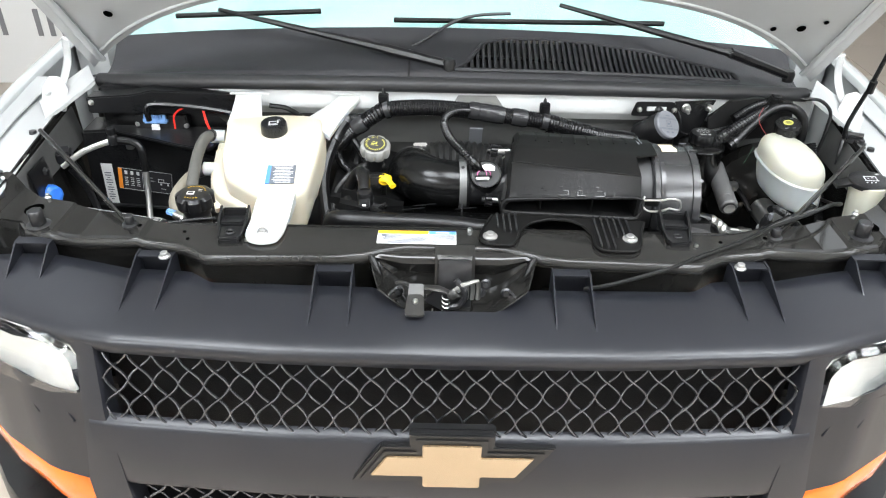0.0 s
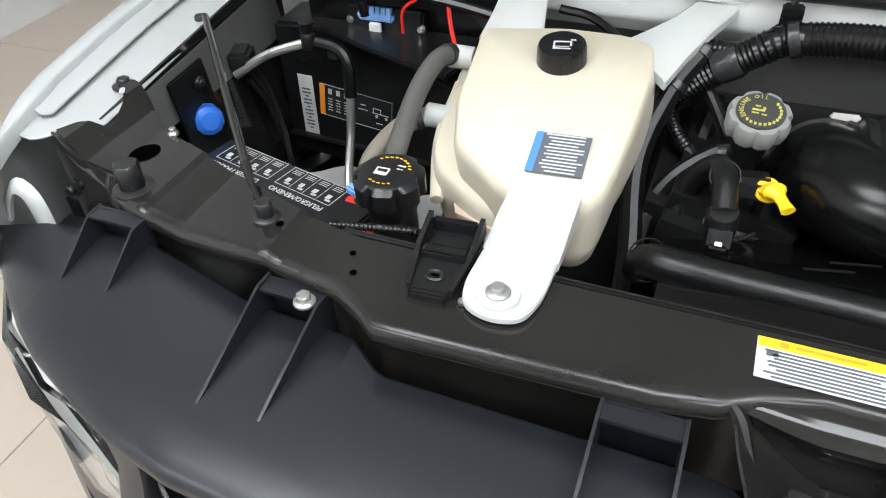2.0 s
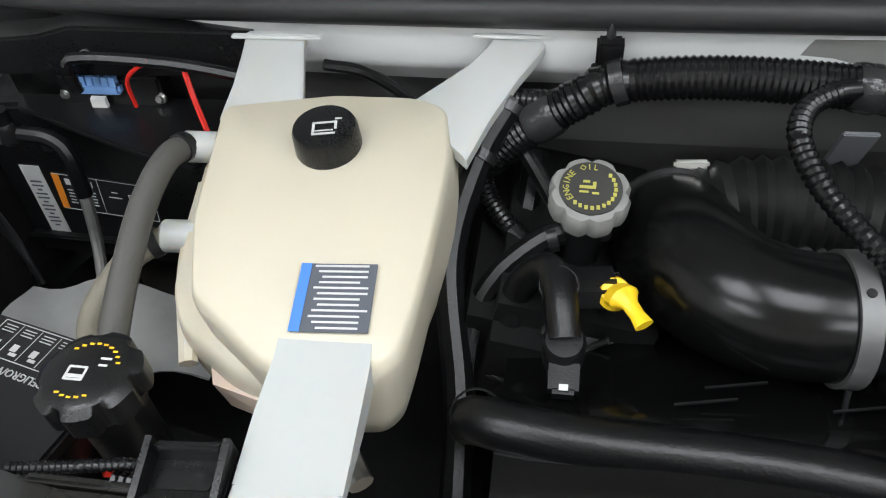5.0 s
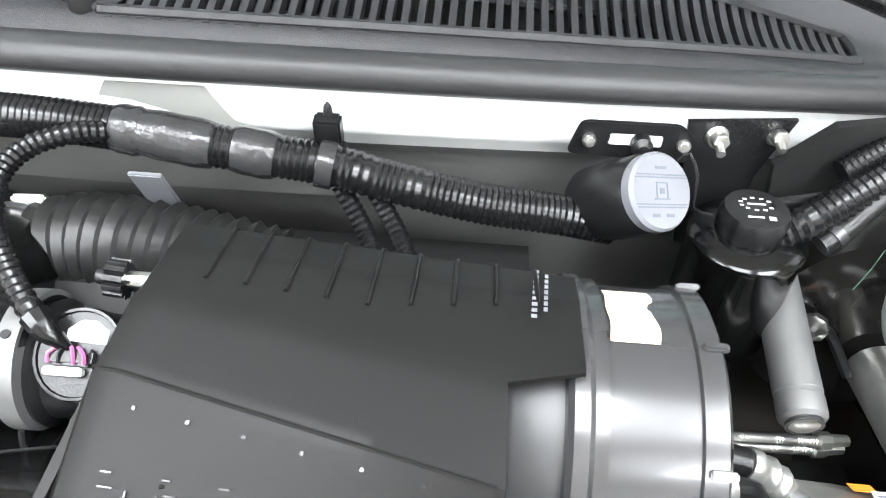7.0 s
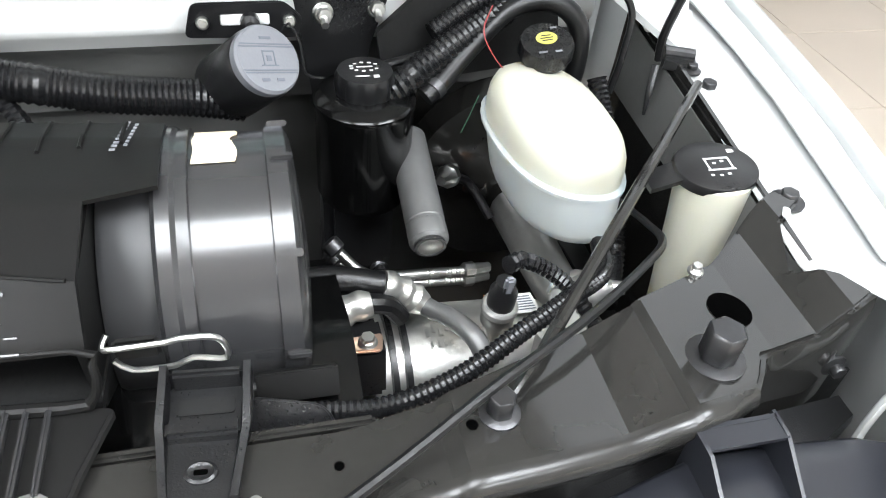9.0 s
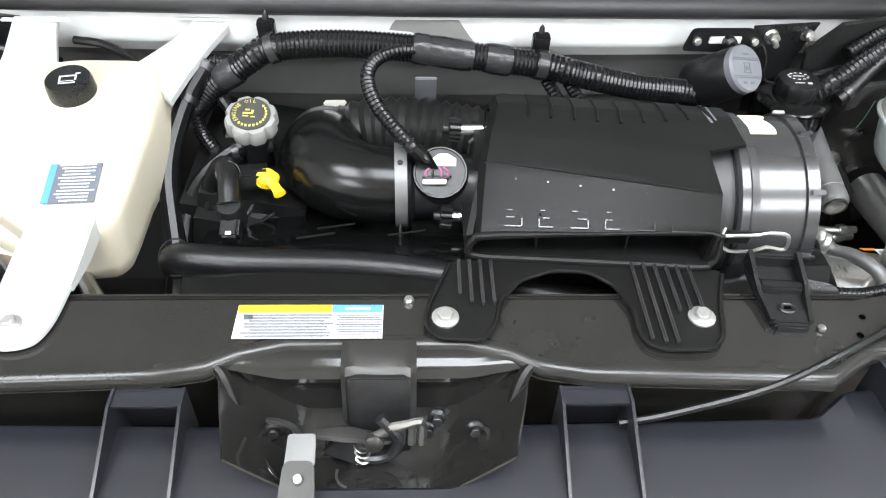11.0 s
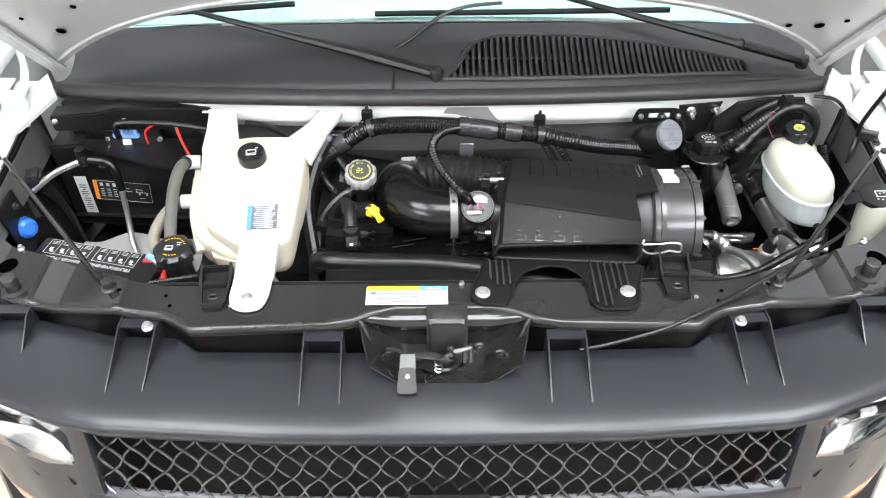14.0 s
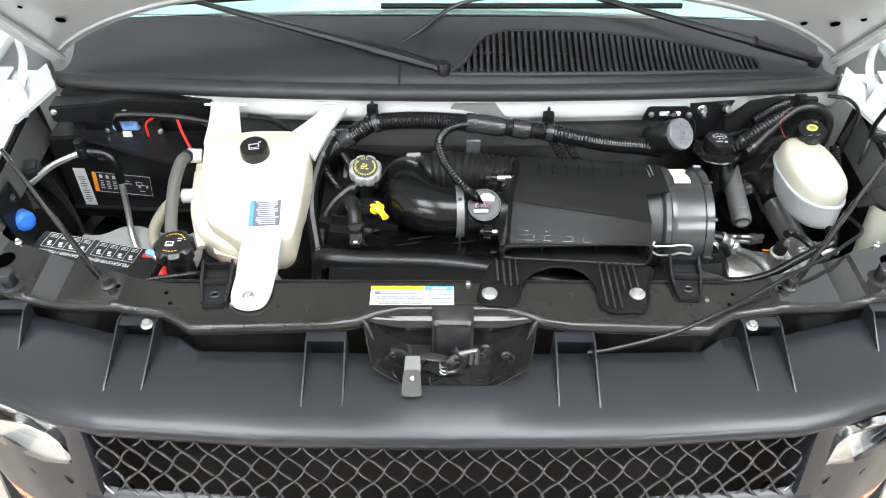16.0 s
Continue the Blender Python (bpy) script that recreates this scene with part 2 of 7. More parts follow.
def tube(pts, r, n=10, step=0.006, rib=None, bm=None, flat=1.0, caps=True):
    """A round tube along a smooth curve. r: a radius or one a point; rib: (period, depth) for corrugated loom."""
    bm = bm or bmesh.new()
    if rib:
        step = rib[0] / 2
    path = spline(pts, step)
    if rib:
        fine, acc = [path[0]], 0.0
        for a, b in zip(path, path[1:]):
            acc += (b - a).length
            if acc >= step * 0.9:
                fine.append(b)
                acc = 0
        path = fine
    m = len(path)
    t0 = (path[1] - path[0]).normalized()
    u = t0.orthogonal().normalized() if abs(t0.z) > 0.9 else t0.cross(Z3).normalized()
    rings = []
    for i, c in enumerate(path):
        t = (path[min(i + 1, m - 1)] - path[max(i - 1, 0)]).normalized()
        u = (u - t * u.dot(t)).normalized()
        v = t.cross(u)
        if isinstance(r, (list, tuple)):
            f = i / (m - 1) * (len(r) - 1)
            k = min(int(f), len(r) - 2)
            rad = r[k] + (r[k + 1] - r[k]) * (f - k)
        else:
            rad = r
        if rib and i % 2:
            rad -= rib[1]
        rings.append([bm.verts.new(c + rad * (math.cos(a) * u + flat * math.sin(a) * v)) for a in (2 * math.pi * j / n for j in range(n))])
    for a, b in zip(rings, rings[1:]):
        for j in range(n):
            bm.faces.new((a[j], a[(j + 1) % n], b[(j + 1) % n], b[j]))
    if caps:
        bm.faces.new(rings[0][::-1])
        bm.faces.new(rings[-1])
    return bm


def lathe(prof, m=Matrix(), n=24, bm=None, wave=None, caps=True):
    """A turned body: (radius, height) pairs about the z axis of m. wave: (count, depth, from, to) scallops between two heights."""
    bm = bm or bmesh.new()
    rings = []
    for r, z in prof:
        if r < 1e-5:
            rings.append([bm.verts.new(m @ Vector((0, 0, z)))])
            continue
        ring = []
        for j in range(n):
            a = 2 * math.pi * j / n
            rr = r
            if wave and wave[2] <= z <= wave[3]:
                rr = r - wave[1] * max(0.0, math.cos(a * wave[0])) ** 2
            ring.append(bm.verts.new(m @ Vector((rr * math.cos(a), rr * math.sin(a), z))))
        rings.append(ring)
    for a, b in zip(rings, rings[1:]):
        for j in range(n):
            k = (j + 1) % n
            if len(a) == 1 and len(b) == 1:
                continue
            if len(a) == 1:
                bm.faces.new((a[0], b[k], b[j]))
            elif len(b) == 1:
                bm.faces.new((a[j], a[k], b[0]))
            else:
                bm.faces.new((a[j], a[k], b[k], b[j]))
    for ring, flip in ((rings[0], True), (rings[-1], False)):
        if len(ring) > 1 and caps:
            bm.faces.new(ring[::-1] if flip else ring)
    return bm


def prism(poly, h, m=Matrix(), bevel=0.0, seg=2, bm=None):
    """A plate: a polygon in the xy plane of m, h thick along its z."""
    own = bmesh.new()
    lo = [own.verts.new(m @ Vector((x, y, 0))) for x, y in poly]
    hi = [own.verts.new(m @ Vector((x, y, h))) for x, y in poly]
    k = len(poly)
    own.faces.new(lo[::-1])
    own.faces.new(hi)
    for i in range(k):
        own.faces.new((lo[i], lo[(i + 1) % k], hi[(i + 1) % k], hi[i]))
    if bevel:
        bmesh.ops.recalc_face_normals(own, faces=own.faces)
        bmesh.ops.bevel(own, geom=own.edges[:], offset=bevel, segments=seg, affect="EDGES", clamp_overlap=True)
    return merge(bm, own)


def merge(bm, own):
    if bm is None:
        return own
    me = bpy.data.meshes.new("tmp")
    own.to_mesh(me)
    own.free()
    bm.from_mesh(me)
    bpy.data.meshes.remove(me)
    return bm


def box(size, m=Matrix(), bevel=0.0, seg=2, bm=None):
    x, y, z = (s / 2 for s in size)
    return prism([(-x, -y), (x, -y), (x, y), (-x, y)], size[2], m @ Matrix.Translation((0, 0, -z)), bevel, seg, bm)


def at(x, y, z, rx=0, ry=0, rz=0):
    return pose(x, y, z, rx, ry, rz)


def sheet(f, nu, nv, thick=0.0, keep=None, bm=None):
    """A curved sheet: f(u, v) for u, v in 0..1; keep(place) drops faces."""
    own = bmesh.new()
    g = [[own.verts.new(f(i / nu, j / nv)) for j in range(nv + 1)] for i in range(nu + 1)]
    for i in range(nu):
        for j in range(nv):
            q = (g[i][j], g[i + 1][j], g[i + 1][j + 1], g[i][j + 1])
            if keep is None or keep(sum((v.co for v in q), Vector()) / 4):
                own.faces.new(q)
    bmesh.ops.delete(own, geom=[v for v in own.verts if not v.link_faces], context="VERTS")
    if thick:
        bmesh.ops.recalc_face_normals(own, faces=own.faces)
        bmesh.ops.solidify(own, geom=own.faces[:], thickness=thick)
    return merge(bm, own)


def curve_y(table, x):
    """Linear reading of a table of (x, value) pairs."""
    xs, ys = zip(*table)
    return float(np.interp(x, xs, ys))


def loft(sections, bm=None, caps=True):
    """A skin over rings of equal length."""
    own = bmesh.new()
    rings = [[own.verts.new(Vector(p)) for p in s] for s in sections]
    n = len(rings[0])
    for a, b in zip(rings, rings[1:]):
        for j in range(n):
            own.faces.new((a[j], a[(j + 1) % n], b[(j + 1) % n], b[j]))
    if caps:
        own.faces.new(rings[0][::-1])
        own.faces.new(rings[-1])
    return merge(bm, own)


def rounded(poly, r, k=4):
    """A polygon with its corners rounded."""
    out = []
    n = len(poly)
    for i in range(n):
        p, a, b = (Vector(poly[j % n]) for j in (i, i - 1, i + 1))
        da, db = (a - p), (b - p)
        d = min(r, da.length * 0.45, db.length * 0.45)
        s, e = p + da.normalized() * d, p + db.normalized() * d
        for t in range(k + 1):
            f = t / k
            out.append(tuple(s * (1 - f) ** 2 + p * 2 * f * (1 - f) + e * f * f))
    return out


def hexagon(r):
    return [(r * math.cos(math.pi / 3 * i), r * math.sin(math.pi / 3 * i)) for i in range(6)]


def bolt(parent, place, r=0.008, h=0.008, washer=0.012, material=STEEL, axis=(0, 0, 1), name="bolt", label="", turn=0):
    """A flanged hexagon bolt, on shared mesh data."""
    def build():
        bm = lathe([(washer * 0.6, 0), (washer, 0), (washer, 0.0022), (r * 1.1, 0.004)], n=16)
        prism(hexagon(r), h, at(0, 0, 0.003), bevel=r * 0.12, seg=1, bm=bm)
        return bm
    return shared(name, (name, r, h, washer, material.name), build, material, parent, frame_to(place, axis) @ at(0, 0, 0, 0, 0, turn), label)


def words(text, size, m, material, parent, name="lettering", label="", depth=0.0004):
    """Raised lettering in the built-in font, centred on m."""
    cu = bpy.data.curves.new(name, "FONT")
    cu.body, cu.size, cu.extrude, cu.align_x, cu.align_y, cu.resolution_u = text, size, depth, "CENTER", "CENTER", 2
    tmp = new("tmp_text", cu)
    me = bpy.data.meshes.new_from_object(tmp.evaluated_get(bpy.context.evaluated_depsgraph_get()))
    bpy.data.objects.remove(tmp)
    me.name = name
    me.materials.clear()
    me.materials.append(material)
    ob = new(name, me)
    ob.parent = parent
    ob.matrix_local = Matrix.Translation(-ORG[parent]) @ m
    ORG[ob] = ORG[parent]
    return tagged(ob, label)


def bars(rows, m, material, parent, name="printed_line", h=0.0004):
    """Flat printed bars: rows of (x, y, width, height) in the plane of m, joined into one mesh."""
    bm = bmesh.new()
    for x, y, w, hh in rows:
        box((w, hh, h), m @ at(x, y, 0), bm=bm)
    ob = part(name, bm, material, parent)
    return tagged(ob, kind="stuff") if len(rows) > 6 else ob

# ---- the room ----
X0, X1, Y0, Y1, H = -3.3, 5.2, -5.0, 8.0, 3.4
floor = thing("floor", (0, 0, 0), "beige glazed floor tiles with thin joints", "floor", kind="structure")
part("grout_bed", box((X1 - X0, Y1 - Y0, 0.1), at((X0 + X1) / 2, (Y0 + Y1) / 2, -0.055)), GROUT, floor, "grey grout under the tiles")
for wname, cx, cy, sx, sy in (("wall_west", X0 - 0.1, 1.5, 0.2, 13.4), ("wall_east", X1 + 0.1, 1.5, 0.2, 13.4), ("wall_south", 0.95, Y0 - 0.1, 8.5, 0.2), ("wall_north", 0.95, Y1 + 0.1, 8.5, 0.2)):
    single(wname, box((sx, sy, H + 0.2), at(cx, cy, H / 2)), WALL, (cx, cy, 0), "plain white painted showroom wall", "wall", kind="structure")
single("ceiling", box((8.9, 13.4, 0.15), at(0.95, 1.5, H + 0.075 + 0.1)), CEIL, (0.95, 1.5, H + 0.1), "plain white showroom ceiling", "ceiling", kind="structure")
for lx, ly, _, sx, sy in LAMPS:
    lamp = thing("ceiling_lamp", (lx, ly, H + 0.1), "white ceiling lamp with lit diffuser panel", "ceiling lamp", "ceiling lamps")
    fr = bmesh.new()
    fx_, fy_ = sx / 2 + 0.045, sy / 2 + 0.045
    for dx, dy, wx, wy in ((fx_, 0, 0.04, sy + 0.13), (-fx_, 0, 0.04, sy + 0.13), (0, fy_, sx + 0.05, 0.04), (0, -fy_, sx + 0.05, 0.04)):
        box((wx, wy, 0.1), at(lx + dx, ly + dy, H + 0.05), bm=fr)
    part("frame", fr, CEIL, lamp)
    part("diffuser", box((sx + 0.05, sy + 0.05, 0.02), at(lx, ly, H + 0.03)), DIFFUSER, lamp, "glowing white diffuser")

for lx, ly, sx, sy in ((3.75, 3.7, 2.7, 3.4), (-2.1, 3.0, 1.8, 2.4)):
    sky = thing("skylight", (lx, ly, H + 0.1), "translucent pale blue daylight panel set in the ceiling", "skylight", "skylights")
    part("sheet", box((sx, sy, 0.02), at(lx, ly, H + 0.08), bevel=0.004), SKYLIGHT, sky, "translucent daylight sheet")
    for dx, dy, wx, wy in ((sx / 2 + 0.02, 0, 0.04, sy + 0.08), (-sx / 2 - 0.02, 0, 0.04, sy + 0.08), (0, sy / 2 + 0.02, sx, 0.04), (0, -sy / 2 - 0.02, sx, 0.04)):
        part("frame_bar", box((wx, wy, 0.05), at(lx + dx, ly + dy, H + 0.075)), CEIL, sky)

board = thing("display_board", (-2.2, 4.2, 0), "white showroom display board with grey lettering", "display board")
part("panel", box((2.2, 0.06, 2.2), at(-2.2, 4.2, 1.1), bevel=0.005), WALL, board)
for k in range(15):
    x = -3.2 + 0.135 * k
    if k in (3, 6, 12):
        continue
    rows = [(x - 0.035, 0.0, 0.028, 0.15), (x + 0.035, 0.0, 0.028, 0.15)] if k % 2 else [(x - 0.035, 0.0, 0.028, 0.15), (x + 0.01, 0.06, 0.07, 0.028), (x + 0.035, -0.01, 0.028, 0.13)]
    bars(rows, at(0, 4.168, 0.36, 90), INK_GREY, board, "letter_bar", 0.004)
single("grey_partition", box((2.2, 0.08, 1.3), at(4.1, 6.7, 0.65), bevel=0.01), DOORGREY, (4.1, 6.7, 0), "dark grey low partition standing on the tiles", "partition")

# ---- the van's body ----
SEAL = lambda x: (1.428 + 0.20 * x * x, 1.102 - 0.085 * x * x)  # noqa: E731
REAR = lambda x: (1.597 + 0.22 * x * x, 1.168 - 0.125 * x * x)  # noqa: E731


def cowl(x, v):
    (ya, za), (yb, zb) = SEAL(x), REAR(x)
    ya, za = ya + 0.014, za + 0.006
    lift = 0.012 * (1 - (1 - min(1, v / 0.12)) ** 2)
    return Vector((x, ya + (yb - ya) * v, za + lift + (zb - za - 0.012) * v - 0.07 * x * x * 4 * v * (1 - v)))


van = thing("van", (0, 1.5, 0), "white van with its hood raised over the open engine bay", "van")

VENT_HI = [(0.0, 0.12), (0.03, 0.32), (0.045, 0.52), (0.062, 0.70), (0.10, 0.80), (0.20, 0.83), (0.30, 0.80), (0.40, 0.74), (0.50, 0.65), (0.58, 0.56), (0.615, 0.50)]
VENT_LO = [(0.0, 0.12), (0.15, 0.125), (0.30, 0.14), (0.40, 0.16), (0.50, 0.195), (0.60, 0.24), (0.615, 0.26)]


def cowl_uv(u, v):
    return cowl(-0.78 + 1.56 * u, v)


def in_vent(x, v):
    return 0.004 < x < 0.612 and curve_y(VENT_LO, x) < v < curve_y(VENT_HI, x)


own = bmesh.new()
NU, NV = 260, 40
grid = [[own.verts.new(cowl_uv(i / NU, j / NV)) for j in range(NV + 1)] for i in range(NU + 1)]
for i in range(NU):
    for j in range(NV):
        if not in_vent(-0.78 + 1.56 * (i + 0.5) / NU, (j + 0.5) / NV):
            own.faces.new((grid[i][j], grid[i + 1][j], grid[i + 1][j + 1], grid[i][j + 1]))
bmesh.ops.delete(own, geom=[v for v in own.verts if not v.link_faces], context="VERTS")
cowl_panel = part("cowl_panel", own, COWL, van, "dark grey plastic cowl panel below the windscreen")
# slots of the air intake: a bar between each two
nbar = 50
for i in range(nbar):
    x = 0.012 + (0.602 - 0.012) * i / (nbar - 1)
    va, vb = curve_y(VENT_LO, x) - 0.02, curve_y(VENT_HI, x) + 0.02
    pts = [cowl(x, va + (vb - va) * k / 6) + Vector((0, 0, -0.006)) for k in range(7)]
    bm = bmesh.new()
    for p, q in zip(pts, pts[1:]):
        d = (q - p).length
        box((0.0056, d * 1.06, 0.012), Matrix.Translation((p + q) / 2) @ at(0, 0, 0, math.degrees(math.atan2(q.z - p.z, q.y - p.y))), bm=bm)
    part("vent_bar", bm, COWL, cowl_panel)
rim = bmesh.new()
loop = [cowl(x, curve_y(VENT_LO, x)) + Vector((0, 0, 0.001)) for x in np.linspace(0.004, 0.612, 24)] + [cowl(x, curve_y(VENT_HI, x)) + Vector((0, 0, 0.001)) for x in np.linspace(0.612, 0.004, 24)]
tube(loop + [loop[0]], 0.0045, 6, 0.02, bm=rim)
part("vent_rim", rim, COWL, cowl_panel)
for v in (0.30, 0.55):
    xs = [x for x in np.linspace(0.01, 0.6, 30) if curve_y(VENT_LO, x) < v < curve_y(VENT_HI, x)]
    part("vent_crossbar", tube([cowl(x, v) + Vector((0, 0, -0.016)) for x in xs], 0.004, 6, 0.02), COWL, cowl_panel)
# near-black sheet paints the shade below the slots
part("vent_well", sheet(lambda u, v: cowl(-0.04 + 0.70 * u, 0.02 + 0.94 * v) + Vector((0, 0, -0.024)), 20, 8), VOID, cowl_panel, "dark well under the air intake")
part("cowl_seam", box((0.004, 0.05, 0.004), Matrix.Translation(cowl(-0.09, 0.10) + Vector((0, 0, 0.001))) @ at(0, 0, 0, 25)), VOID, cowl_panel)
# rubber seal along the front of the cowl
xs = np.linspace(-0.755, 0.755, 44)
part("hood_seal", tube([(x, SEAL(x)[0] + 0.006, SEAL(x)[1] + 0.002) for x in xs], 0.0175, 14, 0.03, flat=0.85), SEAL_RUBBER, van, "black rubber hood seal")
part("seal_lip", tube([(x, SEAL(x)[0] + 0.008, SEAL(x)[1] - 0.014) for x in xs], 0.005, 8, 0.03), RUBBER, van)


# firewall: white flange and the panel below it
def flange(u, v):
    x = -0.78 + 1.56 * u
    y, z = SEAL(x)
    prof = [(0.012, -0.004), (0.005, -0.012), (0.003, -0.045), (0.010, -0.055), (0.026, -0.080), (0.034, -0.125), (0.034, -0.135)]
    f = v * (len(prof) - 1)
    k = min(int(f), len(prof) - 2)
    a, b = prof[k], prof[k + 1]
    return Vector((x, y + a[0] + (b[0] - a[0]) * (f - k), z + a[1] + (b[1] - a[1]) * (f - k)))


part("firewall", sheet(lambda u, v: flange(u, 0.56 * v), 60, 14, 0.004), WHITE_DUSTY, van, "dusty white painted firewall with its flange")
part("firewall_lining", sheet(lambda u, v: flange(u, 0.56 + 0.44 * v), 60, 8, 0.004), DEADENER, van, "grey lining under the firewall flange")
part("lower_firewall", sheet(lambda u, v: Vector((-0.80 + 1.6 * u, SEAL(-0.80 + 1.6 * u)[0] + 0.042 - 0.03 * v, 0.980 - 0.5 * v)), 24, 4, 0.004), LOWER_WALL, van, "dark grey lower firewall")
# raised bulge on the firewall flange; its shadow is put in as grey
part("flange_cover", loft([[(x, 1.436 - d, z) for x, z in ((-0.030 + k, 1.052), (0.002 + k * 0.6, 1.086), (0.090 - k * 0.6, 1.086), (0.122 - k, 1.052))] for d, k in ((-0.01, 0), (0.004, 0.004), (0.008, 0.016))]), PRESSED_GREY, van, "pressed bulge on the firewall flange, its shadow painted grey")

# windscreen, dashboard behind it
def screen(u, v):
    x = -0.80 + 1.6 * u
    y, z = REAR(x)
    return Vector((x, y + 0.03 + 0.75 * v, z - 0.012 + 0.62 * v))


glass = part("windscreen", sheet(screen, 24, 6, 0.005), GLASS, van, "pale green windscreen glass")
glass.visible_shadow = False
part("dashboard", sheet(lambda u, v: Vector((-0.8 + 1.6 * u, REAR(-0.8 + 1.6 * u)[0] + 0.06 + 0.7 * v, 1.15 - 0.1 * (2 * u - 1) ** 2 + 0.03 * v)), 20, 4), DASH, van, "pale dashboard seen through the windscreen")
part("rear_wall", box((1.9, 0.1, 1.2), at(0, 2.9, 1.4)), WHITE, van)
for sx in (-0.94, 0.94):
    part("pillar", box((0.08, 1.0, 1.3), at(sx, 2.42, 1.35)), WHITE, van)
part("roof", box((1.92, 3.10, 0.06), at(0, 3.80, 2.03), bevel=0.02), WHITE, van)
part("tail", box((1.90, 0.05, 1.6), at(0, 5.32, 1.22), bevel=0.02), WHITE, van, "plain white rear end")
for sx in (-0.99, 0.99):
    part("body_side", box((0.05, 3.40, 1.80), at(sx, 3.65, 1.15), bevel=0.02), WHITE, van, "white body side panel")
    for wy in (1.42, 4.6):
        wheel = part("wheel", lathe([(0.20, -0.1), (0.33, -0.1), (0.36, -0.07), (0.36, 0.07), (0.33, 0.1), (0.20, 0.1)], frame_to((sx * 0.86, wy, 0.36), (1, 0, 0)), 32), RUBBER, van, "black tyre")
        part("rim", lathe([(0.0, -0.05), (0.12, -0.06), (0.20, -0.08), (0.20, 0.08), (0.12, 0.06), (0.0, 0.05)], frame_to((sx * 0.86, wy, 0.36), (1, 0, 0)), 24), STEEL, wheel)


# fenders
F_OUT = [(0.97, 0.790), (1.00, 0.825), (1.04, 0.858), (1.08, 0.884), (1.13, 0.910), (1.20, 0.935), (1.30, 0.955), (1.39, 0.968), (1.60, 0.985), (1.70, 0.99)]
F_Z = lambda y: 0.985 + 0.05 * max(0, (y - 1.15)) ** 1.2  # noqa: E731


def fender(sgn):
    """The outer shell: a rolled lip and the side that falls away from it."""
    secs = []
    for y in (0.985, 1.005, 1.025, 1.045, 1.065, 1.085, 1.105, 1.13, 1.16, 1.20, 1.25, 1.30, 1.36, 1.42, 1.50, 1.60, 1.70, 1.82, 1.96):
        b, z = curve_y(F_OUT, y), F_Z(y)
        w = curve_y([(0.98, 0.010), (1.05, 0.014), (1.10, 0.020), (1.16, 0.030), (1.7, 0.034)], y)
        h = curve_y([(0.98, 0.009), (1.10, 0.012), (1.16, 0.019), (1.7, 0.019)], y)
        secs.append([Vector((sgn * x, y, zz)) for x, zz in ((b - w - 0.003, z + h - 0.016), (b - w, z + h - 0.003), (b - w + 0.003, z + h), (b - 0.006, z + h - 0.001), (b - 0.001, z + h - 0.005), (b + 0.004, z - 0.015), (b + 0.008, z - 0.06), (b + 0.012, z - 0.35))])
    bm = bmesh.new()
    rows = [[bm.verts.new(p) for p in s] for s in secs]
    for a, b in zip(rows, rows[1:]):
        for j in range(7):
            bm.faces.new((a[j], a[j + 1], b[j + 1], b[j]))
    bmesh.ops.recalc_face_normals(bm, faces=bm.faces)
    bmesh.ops.solidify(bm, geom=bm.faces[:], thickness=0.002)
    return bm


def fender_ledge(sgn, poly, lift):
    """The pressed ledge inside the shell, following its rise."""
    poly = [(sgn * x, y) for x, y in poly]
    bm = prism(poly, 0.003, bevel=0.001, seg=1)
    for v in bm.verts:
        v.co.z += F_Z(v.co.y) + lift - 0.003
    return bm


LEDGE = [(0.876, 1.108), (0.858, 1.106), (0.848, 1.112), (0.838, 1.126), (0.826, 1.128), (0.818, 1.136), (0.812, 1.128), (0.802, 1.134), (0.800, 1.16), (0.807, 1.22), (0.815, 1.28), (0.83, 1.42), (0.832, 1.52), (0.835, 1.66), (0.967, 1.66), (0.964, 1.60), (0.959, 1.52), (0.950, 1.42), (0.936, 1.32), (0.917, 1.22), (0.898, 1.15)]
LEDGE_STEP = [(0.874, 1.140), (0.862, 1.146), (0.872, 1.20), (0.885, 1.28), (0.897, 1.36), (0.905, 1.46), (0.907, 1.66), (0.967, 1.66), (0.964, 1.60), (0.959, 1.52), (0.950, 1.42), (0.936, 1.32), (0.917, 1.22), (0.896, 1.15)]


